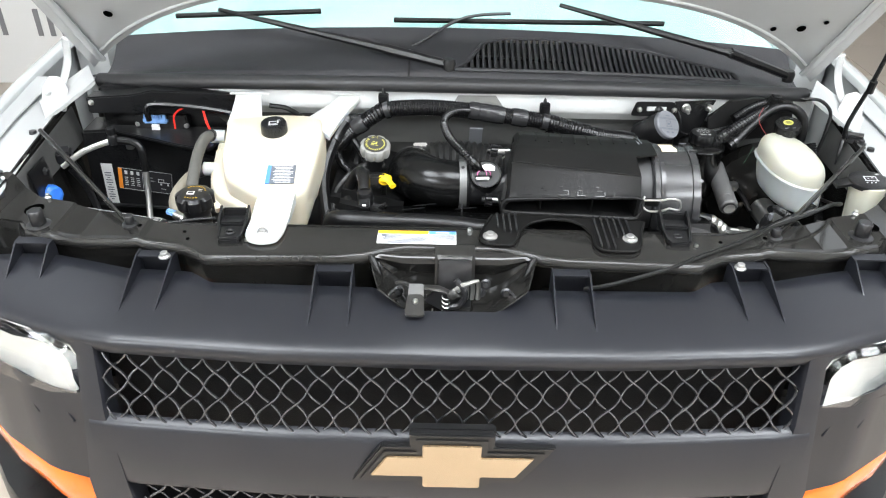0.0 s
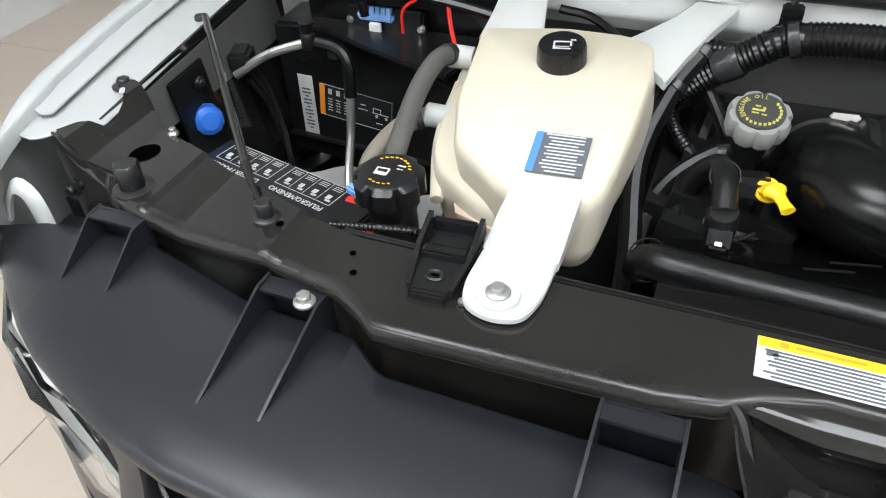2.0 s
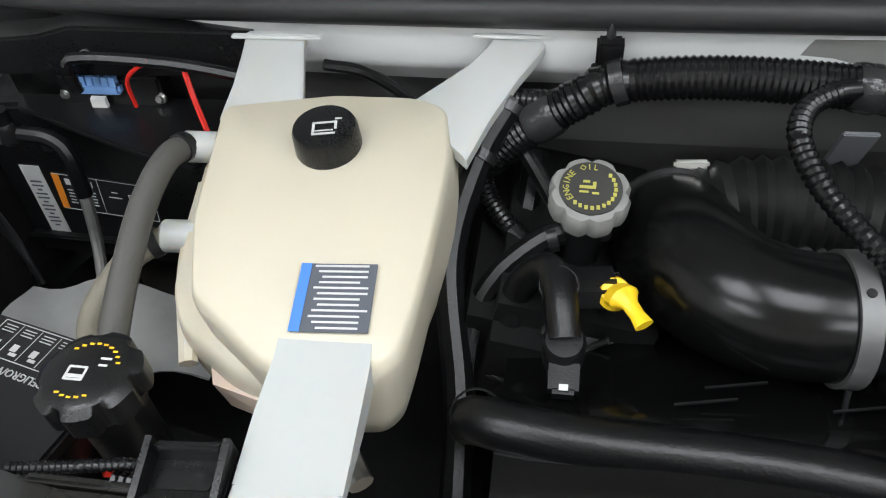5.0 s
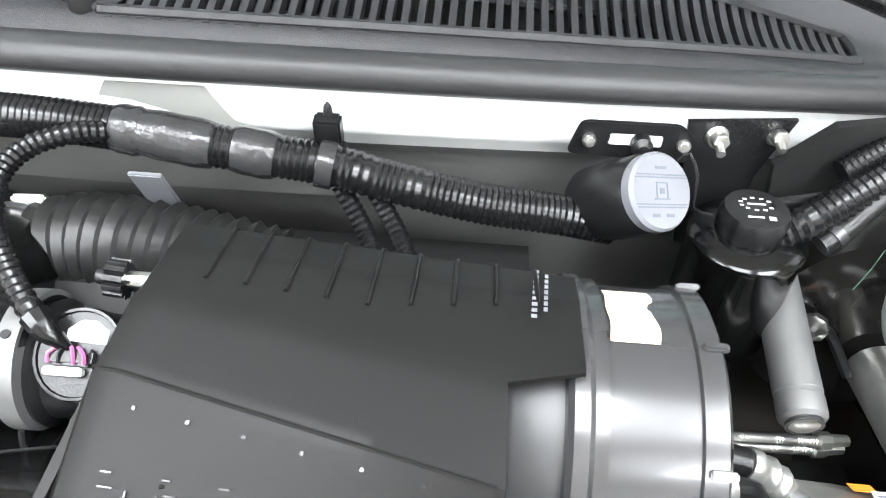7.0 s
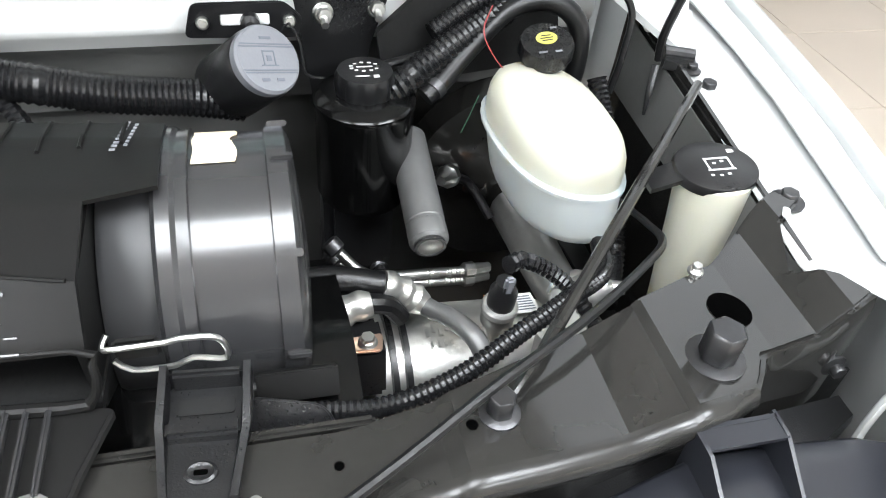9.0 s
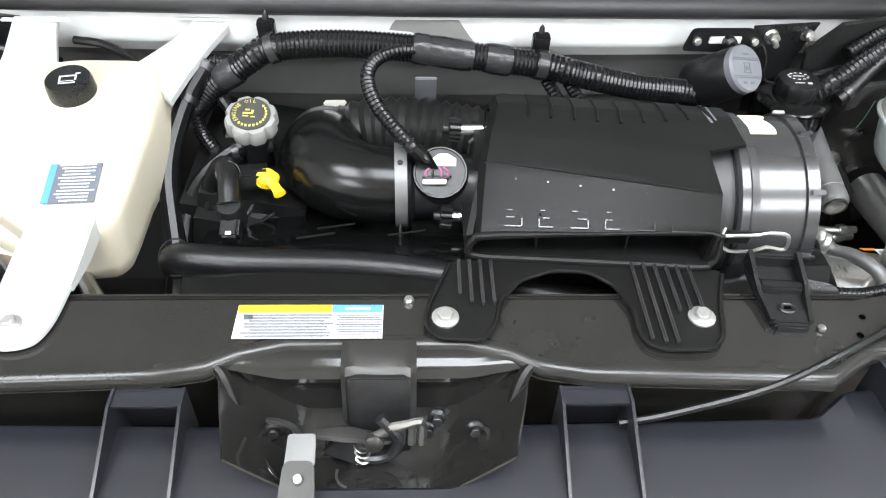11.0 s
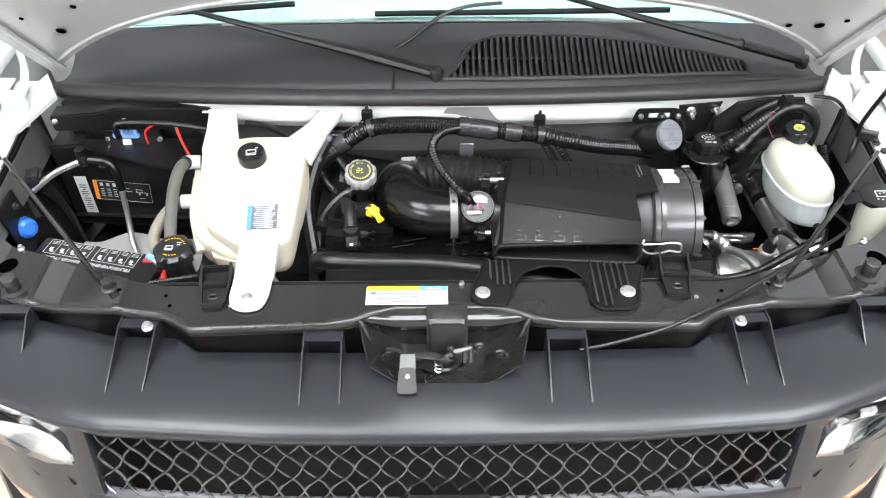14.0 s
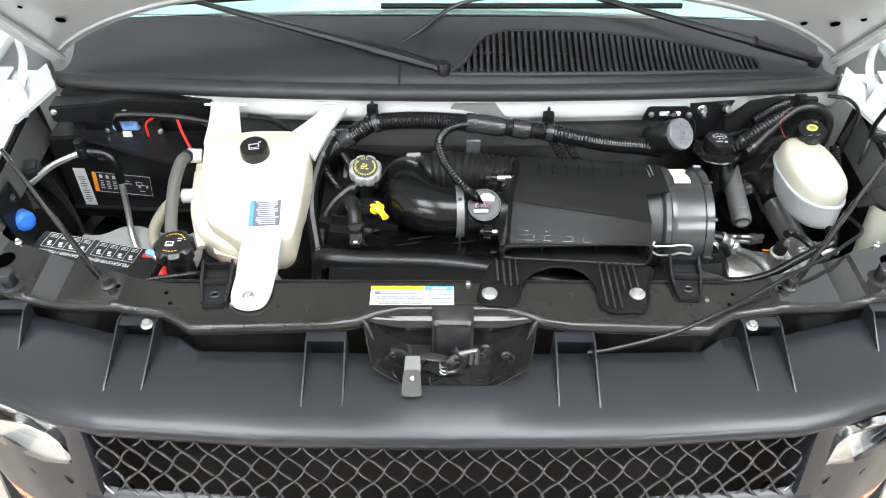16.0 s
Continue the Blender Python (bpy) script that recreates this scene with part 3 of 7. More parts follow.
for sgn in (-1, 1):
    fen = part("fender", fender(sgn), WHITE, van, "white painted front fender", angle=50)
    part("ledge", fender_ledge(sgn, LEDGE, 0.002), WHITE, fen)
    part("ledge_step", fender_ledge(sgn, rounded(LEDGE_STEP, 0.008, 3), 0.010), WHITE, fen)
    for y, x, r in ((1.225, 0.828, 0.008), (1.40, 0.848, 0.008)):
        bolt(fen, (sgn * x, y, 0.992), r, 0.008, 0.0145, STEEL_DARK, name="fender_bolt")
    part("lamp_liner", tube([(sgn * 0.872, 1.055, 0.915), (sgn * 0.865, 1.06, 0.940), (sgn * 0.846, 1.06, 0.960), (sgn * 0.829, 1.06, 0.948), (sgn * 0.824, 1.058, 0.905), (sgn * 0.822, 1.05, 0.86)], 0.0035, 8, 0.006, flat=2.6), WHITE_DUSTY, van, "pale liner edge behind the headlamp")
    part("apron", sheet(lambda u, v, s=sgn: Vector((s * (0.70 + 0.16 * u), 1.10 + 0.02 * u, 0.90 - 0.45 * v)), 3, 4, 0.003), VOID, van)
    # inner wing panel
    part("inner_wing", sheet(lambda u, v, s=sgn: Vector((s * (0.81 - 0.05 * v ** 2 + 0.03 * u), 1.12 + 0.45 * u, 0.985 + 0.03 * u - 0.5 * v)), 8, 6, 0.004), PAINT_BLACK, van, "black inner wing panel")
    part("wing_strip", sheet(lambda u, v, s=sgn: Vector((s * (0.803 + 0.028 * u - 0.012 * v), 1.14 + 0.40 * u, F_Z(1.14 + 0.40 * u) - 0.004 - 0.075 * v * (0.6 + 0.4 * u))), 10, 4, 0.002), DEADENER, van, "dull grey upper strip of the inner wing")
    # corner piece that closes fender and cowl
    part("corner_bracket", loft([[(sgn * x, y, z) for x, y, z in s] for s in (
        [(0.748, 1.505, 1.070), (0.848, 1.46, 1.003), (0.885, 1.52, 1.018), (0.785, 1.57, 1.080)],
        [(0.748, 1.505, 1.062), (0.848, 1.46, 0.995), (0.885, 1.52, 1.010), (0.785, 1.57, 1.072)])]), WHITE, van, "white corner plate by the hood hinge")
    hinge = part("hood_hinge", tube([(sgn * 0.845, 1.515, 1.02), (sgn * 0.835, 1.54, 1.05), (sgn * 0.825, 1.565, 1.09), (sgn * 0.815, 1.56, 1.14)], 0.011, 8, flat=0.35), WHITE, van, "white hood hinge arm")
    plate_ = part("hinge_plate", prism(rounded([(-0.030, -0.045), (0.030, -0.05), (0.034, 0.0), (0.016, 0.022), (-0.012, 0.020), (-0.030, -0.01)], 0.006), 0.006, at(sgn * 0.842, 1.520, 1.050, 72, 0, sgn * 18), bevel=0.0015), WHITE_DUSTY, hinge)
    for dx, dz in ((-0.012, 1.030), (0.016, 1.052)):
        bolt(plate_, (sgn * (0.840 + dx), 1.510 + 0.3 * (dz - 1.06), dz - 0.010), 0.005, 0.005, 0.008, WHITE_DUSTY, (sgn * -0.25, -0.92, 0.3), name="hinge_bolt")
    bolt(hinge, (sgn * 0.838, 1.53, 1.045), 0.005, 0.005, 0.008, PRESSED_GREY, (sgn * 0.3, -0.8, 0.5), name="hinge_bolt")

# hood, raised on its hinges
HA = radians(52)


def hood(u, v):
    x = -0.84 + 1.68 * u
    back = 0.225 * (1 - (x / 0.84) ** 4) - 0.020
    d = back + (0.86 - back) * v
    crown = 0.05 * (1 - (x / 0.84) ** 2)
    return Vector((x * (0.932 + 0.09 * v), 1.585 - d * math.cos(HA) + crown * math.sin(HA), 1.09 + d * math.sin(HA) + crown * math.cos(HA)))


hood_panel = part("hood", sheet(hood, 40, 16, 0.010), WHITE, van, "white hood, seen from its underside")
rimm = bmesh.new()
for u in (0.02, 0.98):
    tube([hood(u, v) + Vector((0, -0.01, -0.01)) for v in np.linspace(0, 1, 8)], 0.010, 8, 0.05, bm=rimm, flat=0.6)
tube([hood(u, 0.02) + Vector((0, -0.008, -0.006)) for u in np.linspace(0.02, 0.98, 32)], 0.004, 8, 0.02, bm=rimm)
part("inner_frame", rimm, WHITE, hood_panel, "folded rim of the hood")
for u, v, r in ((0.93, 0.10, 0.009), (0.90, 0.05, 0.006), (0.95, 0.16, 0.005), (0.07, 0.10, 0.009), (0.11, 0.16, 0.005), (0.05, 0.20, 0.004)):
    p = hood(u, v)
    part("hood_hole", lathe([(0, 0), (r, 0), (r * 0.9, 0.002), (0, 0.002)], frame_to(p + Vector((0, -0.0102, -0.0082)), (0, -math.sin(HA), -math.cos(HA))), 14), HOLE, hood_panel)

# wipers
for pivot, elbow, tip, blade in (
    ((-0.010, 1.468, 1.134), (-0.14, 1.512, 1.149), (-0.50, 1.619, 1.190), ((-0.60, 1.634, 1.170), (-0.29, 1.659, 1.180))),
    ((0.735, 1.599, 1.078), (0.58, 1.559, 1.140), (0.22, 1.614, 1.216), ((-0.13, 1.626, 1.174), (0.45, 1.626, 1.178))),
):
    pivot = Vector(pivot)
    arm = thing("windscreen_wiper", pivot, "black windscreen wiper parked on the cowl", "wiper", "wipers")
    part("arm", tube([pivot, elbow], [0.010, 0.012], 8, 0.02, flat=0.9), PLASTIC, arm)
    part("extension", tube([elbow, tip], [0.010, 0.005], 8, 0.02, flat=0.9), PLASTIC, arm)
    part("joint", box((0.018, 0.014, 0.016), frame_to(elbow, Vector(tip) - Vector(elbow)), bevel=0.003), PLASTIC, arm)
    part("pivot_cap", lathe([(0.012, -0.012), (0.013, 0.006), (0.010, 0.012), (0, 0.013)], Matrix.Translation(pivot), 16), PLASTIC, arm)
    part("blade", tube(list(blade), 0.0042, 6, 0.05, flat=1.4), RUBBER, arm)
    if pivot.x < 0.5:
        part("washer_hose", tube([(-0.10, 1.534, 1.140), (-0.05, 1.559, 1.162), (0.0, 1.604, 1.180), (0.05, 1.626, 1.188), (0.12, 1.636, 1.190)], 0.0035, 6, 0.02), RUBBER, arm, "thin black washer hose")

# ---- radiator support ----
support = thing("radiator_support", (0, 1.03, 0.6), "glossy black painted radiator support crossmember", "crossmember")
FRONT = [(0.0, 1.018), (0.095, 1.018), (0.152, 0.988), (0.385, 0.980), (0.43, 1.008), (0.47, 1.016), (0.50, 1.020), (0.55, 1.026), (0.60, 1.034), (0.65, 1.044), (0.68, 1.050), (0.705, 1.060)]
half = FRONT + [(0.725, 1.085), (0.80, 1.100), (0.825, 1.112), (0.812, 1.135), (0.785, 1.150), (0.80, 1.195), (0.83, 1.215), (0.815, 1.232), (0.785, 1.215), (0.735, 1.175), (0.64, 1.135), (0.50, 1.078), (0.44, 1.066), (0.0, 1.068)]
plan = half + [(-x, y) for x, y in half[1:-1]][::-1]
STEP = [(0.0, 0.0), (0.494, 0.0), (0.504, 0.004), (0.600, -0.008), (0.606, -0.009), (0.650, -0.009), (0.657, -0.006), (0.735, -0.0145), (0.775, -0.0145), (0.800, 0.004), (0.85, 0.004)]


def step_z(x):
    """The pressed ends of the crossmember step up, then fall outwards."""
    return curve_y(STEP, abs(x))


def on_plate(x, y, lift=0.0):
    n = Vector((-(step_z(x + 0.003) - step_z(x - 0.003)) / 0.006, 0, 1))
    return frame_to((x, y, 0.997 + step_z(x) + lift), n, (1, 0, 0))


bm = prism(plan, 0.006, at(0, 0, 0.991), bevel=0.0025)
for sgn in (-1, 1):
    for x, _ in STEP[1:-1]:
        bmesh.ops.bisect_plane(bm, geom=bm.verts[:] + bm.edges[:] + bm.faces[:], plane_co=(sgn * x, 0, 0), plane_no=(1, 0, 0))
for v in bm.verts:
    v.co.z += step_z(v.co.x)
part("top_plate", bm, PAINT_BLACK, support, angle=3)
fx = [0.0, 0.115, 0.14, 0.26, 0.385, 0.43, 0.47, 0.494, 0.504, 0.55, 0.60, 0.606, 0.65, 0.657, 0.68, 0.705]
fx = np.array([-x for x in fx[:0:-1]] + fx)


def front_face(u, v):
    x = float(np.interp(u * (len(fx) - 1), range(len(fx)), fx))
    y = curve_y(FRONT, abs(x))
    prof = [(0.005, 0.0035), (0.000, 0.0032), (-0.0045, 0.0012), (-0.0072, -0.003), (-0.0080, -0.008), (-0.0066, -0.013), (-0.002, -0.018), (0.005, -0.023), (0.011, -0.06), (0.018, -0.14)]
    k = min(int(v * 9), 8)
    a, b, f = prof[k], prof[k + 1], v * 9 - k
    return Vector((x, y + a[0] + (b[0] - a[0]) * f, 0.994 + step_z(x) + a[1] + (b[1] - a[1]) * f))


part("front_lip", sheet(front_face, 90, 18, 0.002), PAINT_LIP, support, "rounded front lip of the crossmember")
part("back_flange", box((0.92, 0.006, 0.05), at(0, 1.071, 0.972), bevel=0.002), PAINT_BLACK, support)
part("lower_shelf", box((0.86, 0.02, 0.008), at(0, 1.083, 0.958), bevel=0.002), PAINT_BLACK, support)
for sgn in (-1, 1):
    part("end_plate", sheet(lambda u, v, s=sgn: Vector((s * (0.703 + 0.120 * u), curve_y([(0.70, 1.058), (0.705, 1.059), (0.725, 1.086), (0.80, 1.101), (0.825, 1.112)], 0.703 + 0.120 * u) - 0.003 * min(1, v * 12), 0.9955 + step_z(0.703 + 0.120 * u) - 0.11 * v)), 12, 12, 0.003), PAINT_BLACK, support, "folded end plate")
    bolt(support, (sgn * 0.686, 1.076 + 0.008 * sgn, 0.997 + step_z(0.686)), 0.0132, 0.026, 0.020, STEEL_DARK, name="body_bolt", label="large dark body mount bolt", turn=10)
    bolt(support, (sgn * 0.530, 1.060, 0.997 + step_z(0.53)), 0.0085, 0.015, 0.0125, STEEL_DARK, name="brace_bolt")
    bolt(support, (sgn * 0.81, 1.098, 0.94), 0.006, 0.007, 0.010, STEEL_DARK, (0, -1, 0), name="side_bolt")
    for x, y, r in ((0.722, 1.126, 0.0165), (0.425, 1.022, 0.0030), (0.436, 1.043, 0.0028), (0.512, 1.054, 0.0035)):
        part("hole", lathe([(0, 0), (r, 0), (r, 0.0006), (0, 0.0006)], on_plate(sgn * x, y, 0.0003), 20), HOLE, support)
    part("adjusting_slot", prism(rounded([(-0.003, -0.007), (0.003, -0.007), (0.003, 0.007), (-0.003, 0.007)], 0.0028), 0.0008, at(sgn * 0.809, 1.202, 1.0012, 0, 0, sgn * -35)), WHITE, support, "slot showing the white ledge below")
    bolt(support, (sgn * 0.715, 1.165, 0.997 + step_z(0.715)), 0.004, 0.005, 0.006, STEEL, name="small_screw")
# latch pan
PAN = [(1.022, 0.994, 0.110), (1.006, 0.9915, 0.112), (0.996, 0.987, 0.110), (0.991, 0.979, 0.107), (0.994, 0.970, 0.103), (1.000, 0.955, 0.097), (0.996, 0.930, 0.086), (0.955, 0.918, 0.078), (0.918, 0.926, 0.069), (0.904, 0.942, 0.066)]


def pan_at(u, v):
    f = v * (len(PAN) - 1)
    k = min(int(f), len(PAN) - 2)
    y, z, w = (a + (b - a) * (f - k) for a, b in zip(PAN[k], PAN[k + 1]))
    s = 2 * u - 1
    edge = max(0.0, abs(s) - 0.72) / 0.28
    return Vector((s * (w + 0.045 * edge), y + 0.006 * edge, z + (0.998 - z) * edge ** 1.5 * 0.85))


part("latch_pan", sheet(pan_at, 28, 27, 0.002), PAINT_BLACK, support, "pressed pan for the hood latch")
for sgn in (-1, 1):
    part("pan_crease", tube([(sgn * 0.148, 1.006, 0.9945), (sgn * 0.128, 0.992, 0.988), (sgn * 0.112, 0.968, 0.965)], [0.002, 0.006, 0.003], 8, 0.006), PAINT_SATIN, support)
part("pan_edge", tube([(-0.115, 0.965, 0.958), (-0.068, 0.905, 0.945), (-0.055, 0.900, 0.943), (0.055, 0.900, 0.943), (0.07, 0.905, 0.945), (0.118, 0.963, 0.958)], 0.003, 8, 0.02), PAINT_BLACK, support)

latch = thing("hood_latch", (0.0, 0.98, 0.94), "dark greasy steel hood latch with release lever", "latch")
part("latch_plate", prism(rounded([(-0.022, -0.05), (0.03, -0.05), (0.03, 0.045), (-0.022, 0.045)], 0.006), 0.008, at(0.0, 0.975, 0.95, 75), bevel=0.0015), STEEL_DARK, latch)
part("latch_hood", loft([[(x, 1.016, 0.9995), (x, 0.992 - b, 0.9985), (x, 0.986 - b, 0.994), (x, 0.981 - b, 0.970), (x, 0.976 - b, 0.940), (x, 0.990, 0.940), (x, 1.010, 0.970)] for x, b in ((-0.028, 0), (-0.024, 0.004), (-0.014, 0.0015), (0.012, 0.003), (0.024, 0.002), (0.030, 0.005), (0.035, 0))]), LATCH_GREY, latch, "pressed dark steel latch cover")
for k in range(3):
    x = 0.012 + 0.009 * k
    part("claw_leaf", tube([(x - 0.030 + 0.004 * k, 0.952, 0.944 + 0.006 * k), (x - 0.014, 0.950, 0.954 + 0.006 * k), (x + 0.004, 0.950, 0.970 + 0.003 * k), (x + 0.010, 0.951, 0.968 + 0.002 * k), (x + 0.010, 0.953, 0.940)], 0.0026, 6, 0.004, flat=1.5), STEEL, latch, "bright steel claw leaf")
part("release_arm", tube([(-0.046, 0.945, 0.968), (-0.02, 0.948, 0.962), (0.0, 0.952, 0.950), (0.018, 0.955, 0.946)], [0.005, 0.008, 0.007, 0.005], 8, 0.006, flat=0.5), LATCH_GREY, latch)
part("arm_pivot", lathe([(0.008, 0), (0.008, 0.006), (0.005, 0.008), (0, 0.008)], frame_to((0.0, 0.948, 0.952), (0, -1, 0.4)), 14), LATCH_GREY, latch)
part("spring_hook", tube([(-0.030, 0.930, 0.938), (-0.031, 0.926, 0.930), (-0.026, 0.922, 0.925), (-0.018, 0.920, 0.924)], 0.0012, 5, 0.004), STEEL, latch)
part("stop_bracket", tube([(-0.088, 0.962, 0.962), (-0.078, 0.958, 0.966), (-0.066, 0.955, 0.962), (-0.058, 0.95, 0.948), (-0.04, 0.948, 0.948)], 0.003, 6, 0.005), LATCH_GREY, latch)
part("hook", tube([(0.005, 0.955, 0.975), (0.02, 0.948, 0.955), (0.012, 0.945, 0.935), (-0.008, 0.946, 0.928)], 0.005, 8), STEEL_DARK, latch)
part("pawl", prism(rounded([(-0.02, -0.012), (0.02, -0.02), (0.024, 0.006), (-0.01, 0.016)], 0.006), 0.005, at(-0.022, 0.950, 0.945, 80, 20), bevel=0.001), STEEL_DARK, latch)
part("spring", tube([(-0.01 + 0.006 * math.cos(k * 0.9), 0.945 + 0.006 * math.sin(k * 0.9), 0.955 - 0.0012 * k) for k in range(26)], 0.0012, 5, 0.004), STEEL, latch)
part("lever_strap", prism(rounded([(-0.012, -0.012), (0.012, -0.012), (0.011, 0.014), (-0.011, 0.014)], 0.003), 0.003, at(-0.0555, 0.925, 0.9735, 12), bevel=0.001), DRYER, latch, "zinc-plated lever strap")
part("lever_tab", prism(rounded([(-0.0150, -0.018), (0.0150, -0.018), (0.0120, 0.022), (-0.0120, 0.022)], 0.006), 0.004, at(-0.0562, 0.8965, 0.9655, 18), bevel=0.0012), LATCH_GREY, latch, "dull grey lever tab")
bolt(latch, (-0.0555, 0.902, 0.972), 0.003, 0.002, 0.0045, STEEL, (0, -0.3, 0.95))
for x in (-0.085, 0.045, 0.052, 0.085):
    bolt(latch, (x, 0.965, 0.945 if x != 0.052 else 0.962), 0.005, 0.006, 0.008, STEEL_DARK, (0, -1, 0.3))

# ---- grille ----
grille = thing("grille", (0, 0.85, 0.4), "charcoal plastic front grille with diamond wire mesh and gold emblem", "grille")
NOSE = [(0.0, 0.824), (0.26, 0.829), (0.50, 0.846), (0.56, 0.859), (0.60, 0.873), (0.64, 0.888), (0.68, 0.904), (0.72, 0.926), (0.79, 0.973), (0.845, 1.014)]
BACK = [(0.0, 0.905), (0.062, 0.905), (0.072, 0.909), (0.118, 0.958), (0.126, 0.962), (0.375, 0.966), (0.385, 0.970), (0.415, 0.992), (0.43, 0.995), (0.52, 1.000), (0.60, 1.022), (0.66, 1.037), (0.78, 1.035), (0.845, 1.022)]
gx = sorted({*[s * x for s in (-1, 1) for x, _ in NOSE + BACK], *np.linspace(-0.845, 0.845, 40)})
shroud = bmesh.new()
rows = []
for x in gx:
    a, b = curve_y(NOSE, abs(x)), curve_y(BACK, abs(x))
    drop = 0.03 * max(0, (abs(x) - 0.70) / 0.15) ** 1.5
    line = [(b + 0.004, 0.925), (b + 0.001, 0.951), (b - 0.003, 0.955)] + [(b - 0.003 + (a + 0.012 - b) * k, 0.955 - 0.016 * k ** 1.6) for k in (0.2, 0.4, 0.6, 0.8, 0.95)] + [(a + 0.004, 0.936), (a - 0.002, 0.932), (a - 0.004, 0.926), (a - 0.003, 0.918), (a + 0.001, 0.908)]
    rows.append([shroud.verts.new((x, y, z - drop * 0.6)) for y, z in line])
for a, b in zip(rows, rows[1:]):
    for j in range(len(a) - 1):
        shroud.faces.new((a[j], a[j + 1], b[j + 1], b[j]))
bmesh.ops.recalc_face_normals(shroud, faces=shroud.faces)
bmesh.ops.solidify(shroud, geom=shroud.faces[:], thickness=0.003)
part("top_shroud", shroud, GRILLE, grille, "broad charcoal plastic top shroud", angle=50)


def rib(x0, yb, zb, yt, xt):
    w = 0.0026
    pts = [(yb, 0.93), (yb, zb), (yb - 0.018, zb), (yt, 0.941), (yt, 0.930)]
    return loft([[(x0 - w / 2 + (xt - x0) * (yb - y) / (yb - yt), y, z) for y, z in pts], [(x0 + w / 2 + (xt - x0) * (yb - y) / (yb - yt), y, z) for y, z in pts]])


RIBS = [(0.156, 0.980, 0.984, 0.862, 0.155), (0.213, 0.980, 0.984, 0.862, 0.214), (0.442, 1.008, 0.984, 0.886, 0.449), (0.500, 1.012, 0.984, 0.886, 0.503), (0.652, 1.038, 0.982, 0.956, 0.652), (0.708, 1.044, 0.982, 0.960, 0.706)]
for sgn in (-1, 1):
    for x, yb, zb, yt, xt in RIBS:
        part("rib", rib(sgn * x, yb, zb, yt, sgn * xt), GRILLE, grille)
    for i in (0, 2, 4):
        (xa, yb, zb, *_), (xb, yb2, zb2, *_) = RIBS[i], RIBS[i + 1]
        part("pocket_wall", box((abs(xb - xa), 0.003, 0.05), at(sgn * (xa + xb) / 2, (yb + yb2) / 2 - 0.001, 0.957)), GRILLE, grille)
        part("pocket_top", box((abs(xb - xa), 0.016, 0.003), at(sgn * (xa + xb) / 2, (yb + yb2) / 2 - 0.009, 0.980)), GRILLE, grille)
    bolt(grille, (sgn * 0.455, 0.992, 0.982), 0.0065, 0.006, 0.0092, ZINC, name="grille_bolt", label="zinc grille bolt")


def face_y(x, z):
    """The grille's front face: bowed in plan, a little raked."""
    base = curve_y(NOSE, min(abs(x), 0.62)) - 0.002
    return base - 0.40 * max(0, 0.91 - z) if z > 0.80 else base - 0.40 * 0.11 - 0.10 * (0.80 - z)


def face_bar(z0, z1, x0, x1, depth=0.03, nx=40):
    """A bowed bar of the grille's face with rounded edges."""
    secs = []
    for x in np.linspace(x0, x1, nx):
        r = min(0.014, (z1 - z0) / 3)
        sec = [(depth, z0), (r, z0), (0.35 * r, z0 + 0.30 * r), (0, z0 + r), (0, (z0 + z1) / 2), (0, z1 - r), (0.10 * r, z1 - 0.55 * r), (0.35 * r, z1 - 0.25 * r), (r, z1), (depth, z1)]
        secs.append([(x, face_y(x, z) + d, z) for d, z in sec])
    return loft(secs)


part("upper_lip", face_bar(0.914, 0.923, -0.56, 0.56, 0.03), GRILLE, grille)
part("middle_bar", face_bar(0.680, 0.812, -0.545, 0.545, 0.014), GRILLE, grille, "broad middle bar")
part("lower_bar", face_bar(0.44, 0.54, -0.50, 0.50, 0.05), GRILLE, grille)
for sgn in (-1, 1):
    secs = []
    for z, xa, xb in ((0.925, 0.524, 0.575), (0.90, 0.525, 0.562), (0.82, 0.516, 0.558), (0.74, 0.505, 0.565), (0.68, 0.500, 0.575), (0.60, 0.490, 0.57), (0.50, 0.47, 0.56)):
        secs.append([(sgn * x, face_y(x, z) + d, z) for x, d in ((xa, 0.04), (xa, 0.006), (xa + 0.003, -0.0005), ((xa + xb) / 2, -0.002), (xb - 0.004, 0.0), (xb, 0.008), (xb, 0.05))])
    part("side_post", loft(secs), GRILLE, grille, "upright end post")
core = bmesh.new()
part("radiator_core", sheet(lambda u, v: Vector((-0.53 + 1.06 * u, 0.90, 0.92 - 0.47 * v)), 2, 2, 0.01), CORE, grille, "dark radiator core behind the mesh")
for z in np.arange(0.56, 0.90, 0.012):
    box((1.02, 0.004, 0.002), at(0, 0.893, z), bm=core)
part("core_fins", core, CORE, grille)


def diamond_wires(z0, z1, xlim, pitch=0.0385):
    """Two crossing families of crimped wires, each wire a part."""
    rise = z1 - z0
    for fam in (1, -1):
        k = -int((xlim + rise) / pitch) - 1
        while k * pitch < xlim + rise:
            x0 = k * pitch
            pts, n = [], 18
            for i in range(n + 1):
                z = z0 + rise * i / n
                x = x0 + fam * rise * 0.96 * i / n
                if abs(x) <= xlim:
                    ph = (z - z0) / 0.0402 * 2 * math.pi
                    pts.append((x + fam * 0.0028 * math.sin(ph), face_y(x, z) + 0.010 + fam * 0.0022 * math.cos(ph / 2), z))
            if len(pts) > 3:
                part("mesh_wire", tube(pts, 0.0022, 6, 0.008), WIRE, grille)
            k += 1


diamond_wires(0.806, 0.915, 0.522)
diamond_wires(0.545, 0.682, 0.488)


